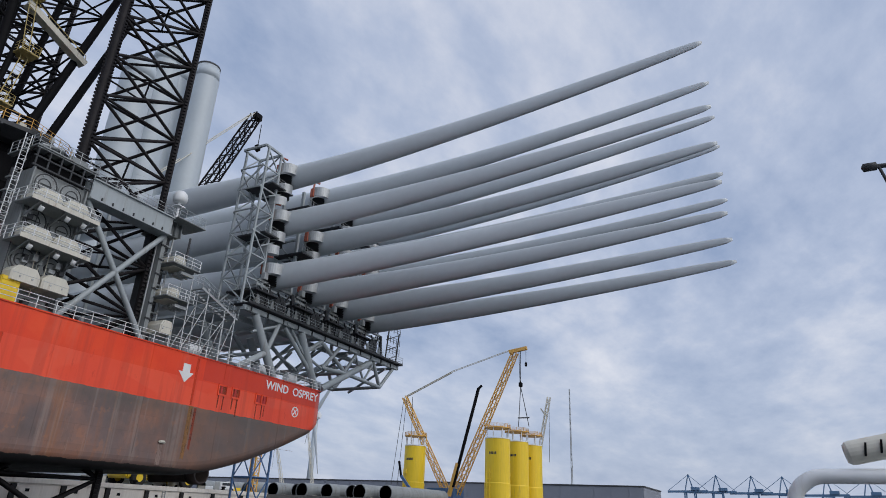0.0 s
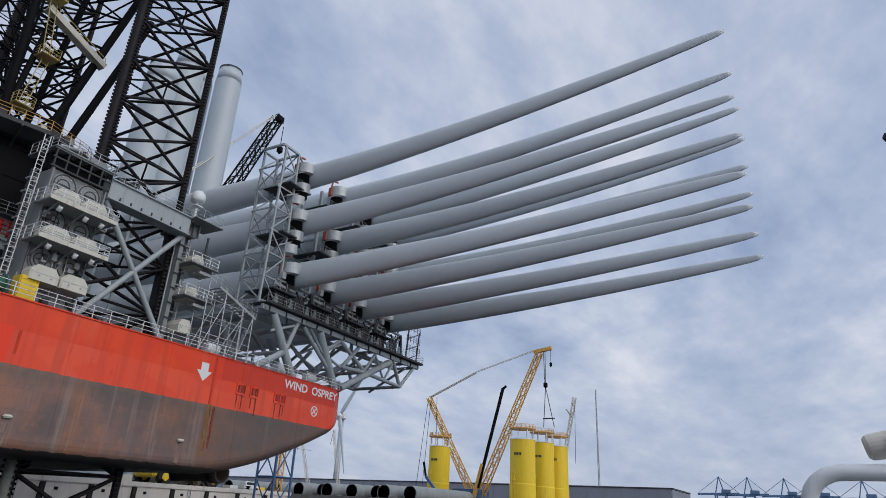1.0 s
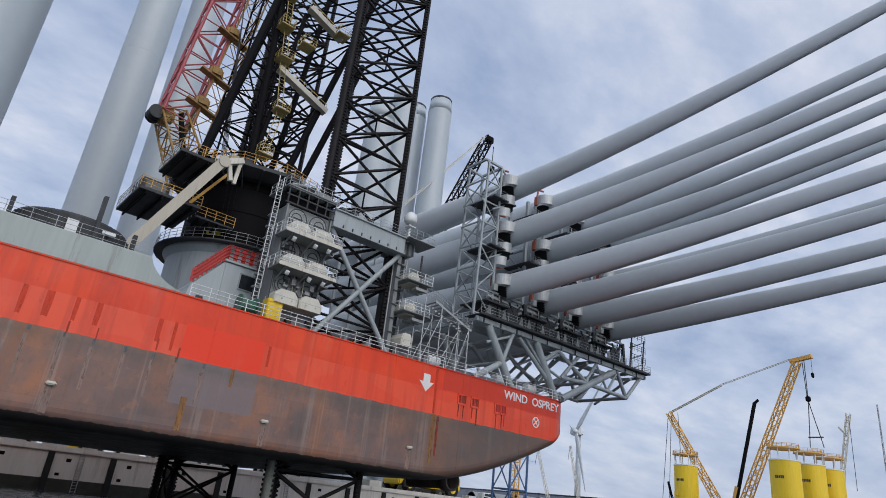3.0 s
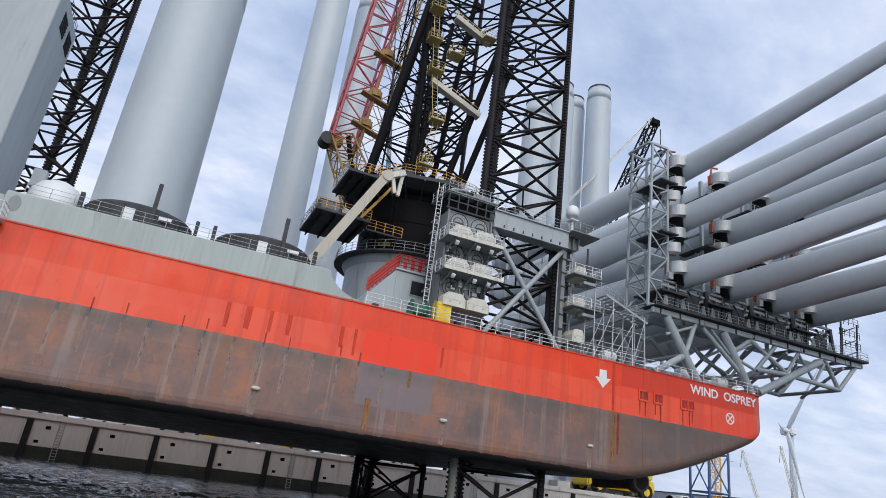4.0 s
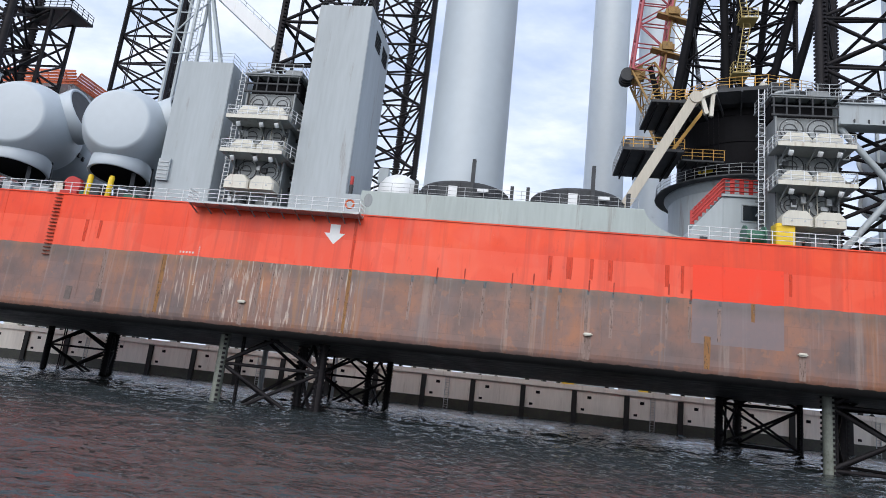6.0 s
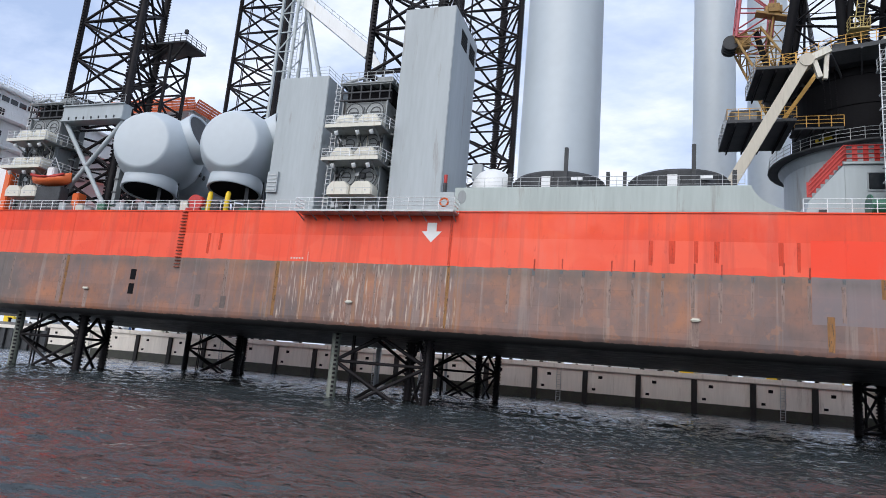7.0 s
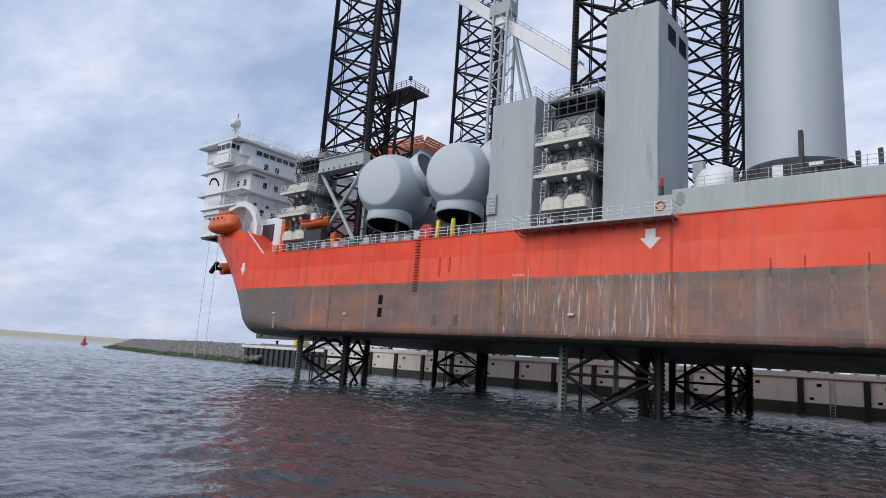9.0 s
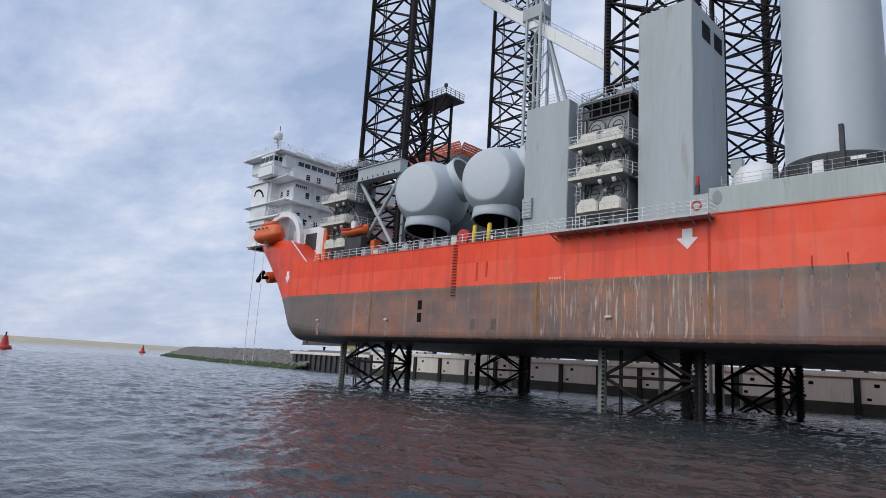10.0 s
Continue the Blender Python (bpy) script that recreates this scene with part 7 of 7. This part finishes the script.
# yellow loader and blue braced tower seen under the stern
loader = thing("wheel_loader", (-120, 96, QUAY_Z), "yellow heavy wheeled loader on the quay edge", "loader")
part("chassis", bevelled((-123, 91, QUAY_Z + 1.4), (-117, 109, QUAY_Z + 4.0), .3), YELLOW, loader)
part("engine_hood", bevelled((-122.5, 101, QUAY_Z + 4.0), (-117.5, 109, QUAY_Z + 6.2), .4, 3), YELLOW, loader)
part("cab", bevelled((-121.5, 95, QUAY_Z + 4.0), (-118.2, 99.5, QUAY_Z + 7.2), .3), BLACK, loader)
for y in (93.5, 106):
    for x in (-117.2, -123.6):
        w = tube("wheel", (x, y, QUAY_Z + 1.6), (x + 1.0, y, QUAY_Z + 1.6), 1.6, RUBBER, loader, 24)
        tube("rim", (x - .02, y, QUAY_Z + 1.6), (x + 1.03, y, QUAY_Z + 1.6), .8, YELLOW, w, 16)
frame_b = thing("braced_tower", (-98, 112, QUAY_Z - 8), "blue tubular braced access tower", "tower", "quay access towers")
BT = [(-106.2, 108.5), (-101.2, 108.5), (-101.2, 113.8), (-106.2, 113.8)]
for x, y in BT:
    tube("leg", (x, y, -3), (x, y, 17), .26, BLUE, frame_b, 10)
for z in (1, 9, 16.5):
    for k in range(4):
        tube("tie", (*BT[k], z), (*BT[(k + 1) % 4], z), .16, BLUE, frame_b, 8)
        if z < 16:
            tube("brace", (*BT[k], z), (*BT[(k + 1) % 4], z + 7.6), .14, BLUE, frame_b, 8)
ylat = thing("lattice_crane", (-119, 129, QUAY_Z), "yellow lattice mast behind the blue tower", "crane", "shore cranes")
lattice(ylat, (-119, 129, QUAY_Z), (-119, 129, 18.6), 1.6, 1.6, CRANEYEL, 6, .16)

# container cranes far across the water
for i, (x, y) in enumerate(((-104, 900), (-72, 905), (-32, 910), (2, 915), (48, 920), (90, 925))):
    g = thing("container_crane", (x, y, QUAY_Z), "pale blue container gantry crane in the distance", "crane", "container cranes")
    for dx in (-7, 7):
        for dy in (0, 18):
            bar("leg", (x + dx, y + dy, QUAY_Z), (x + dx * .8, y + dy, 38), 1.5, 1.5, HAZEBLUE, g)
    bar("portal_beam", (x - 7, y, 22), (x + 7, y, 22), 1.6, 1.6, HAZEBLUE, g)
    bar("portal_beam", (x - 7, y, 38), (x + 7, y, 38), 1.8, 1.8, HAZEBLUE, g)
    bar("boom", (x - 26, y, 38.5), (x + 22, y, 40), 2.2, 2.6, HAZEBLUE, g)
    for s in (-5, 5):
        bar("apex_leg", (x + s, y, 40), (x, y, 59.5), 1.2, 1.2, HAZEBLUE, g)
    tube("stay", (x, y, 59), (x - 25, y, 40), .3, HAZEBLUE, g, 6)
    tube("stay", (x, y, 59), (x + 21, y, 41), .3, HAZEBLUE, g, 6)
    part("machinery_house", bevelled((x + 2, y - 3, 40.5), (x + 12, y + 3, 44.5), .3), HAZEBLUE, g)

# ---- added workboat, a stand for the camera boat's own radar and rail ----
launch = thing("workboat", (0, 18, 0), "white workboat added to carry the camera boat's radar scanner and tubular rail", "workboat")
rings = []
for i in range(15):
    u = i / 14
    w = 2.4 * math.sqrt(max(0.0, 1 - u ** 4)) + .05
    rings.append([(1.4 - w, 13.6 + 12 * u, 1.5 + .6 * u), (1.4 - w * .9, 13.6 + 12 * u, .2), (1.4, 13.6 + 12 * u, -.6), (1.4 + w * .9, 13.6 + 12 * u, .2), (1.4 + w, 13.6 + 12 * u, 1.5 + .6 * u)])
part("hull", loft(rings), WHITE, launch)
part("cabin", bevelled((-.6, 14, 1.3), (3.4, 20, 3.5), .2, 3), WHITE, launch)
XB = -2.1
arc = [(XB, 14.0, 3.6), (XB, 14.0, 4.33)] + [(XB + .55 * (1 - math.cos(a)), 14.0, 4.33 + .5 * math.sin(a)) for a in [math.pi / 2 * k / 12 for k in range(1, 13)]] + [(3.6, 14.0, 4.88)]
part("roof_rail", pipe(arc, .13), WHITE, launch, smooth=True)
tube("rail_foot", (XB, 14.0, 3.6), (XB + .6, 14.0, 3.3), .12, WHITE, launch, 10)
tube("rail_foot", (3.6, 14.0, 4.88), (3.2, 14.0, 3.3), .13, WHITE, launch, 10)
lampo = tube("beacon_lamp", (-.35, 14.1, 4.3), (-.35, 14.1, 4.7), .17, ORANGE, launch, 14)
part("beacon_stand", bevelled((-.5, 13.95, 3.4), (-.2, 14.3, 4.3), .05), DARKGREY, launch)
tube("radar_post", (.75, 14.3, 3.4), (.75, 14.3, 5.6), .12, WHITE, launch)
tilt = Matrix.Translation((.75, 14.05, 5.62)) @ Matrix.Rotation(radians(-12), 4, "Y")
bm = loft([[(xx, .2 * f * math.cos(a), .21 * f * math.sin(a)) for a in [2 * math.pi * k / 20 for k in range(20)]] for xx, f in ((-1.97, .75), (-1.92, .95), (-1.85, 1), (1.85, 1), (1.92, .95), (1.97, .75))])
bmesh.ops.transform(bm, matrix=tilt, verts=bm.verts[:])
part("radar_scanner", bm, CREAM, launch)
for k in range(8):
    p, q = tilt @ Vector((-1.7 + .25 * k, -.21, -.11)), tilt @ Vector((-1.62 + .25 * k, -.21, .11))
    bar("maker_bar", p, q, .015, .035, BLACK, launch)
tube("aerial_mast", (.75, 14.3, 5.6), (.95, 14.3, 11.2), .06, WHITE, launch, 10)
tube("aerial_arm", (.93, 14.3, 10.88), (.28, 14.2, 10.88), .05, DARKGREY, launch, 8)
part("aerial_head", revolve((.26, 14.2, 10.88), [(.02, -.16), (.09, -.12), (.09, .1), (.02, .14)], 14, "X"), DARKGREY, launch, smooth=True)
tube("aerial_stay", (.4, 14.2, 10.88), (.5, 14.2, 10.4), .03, DARKGREY, launch, 6)
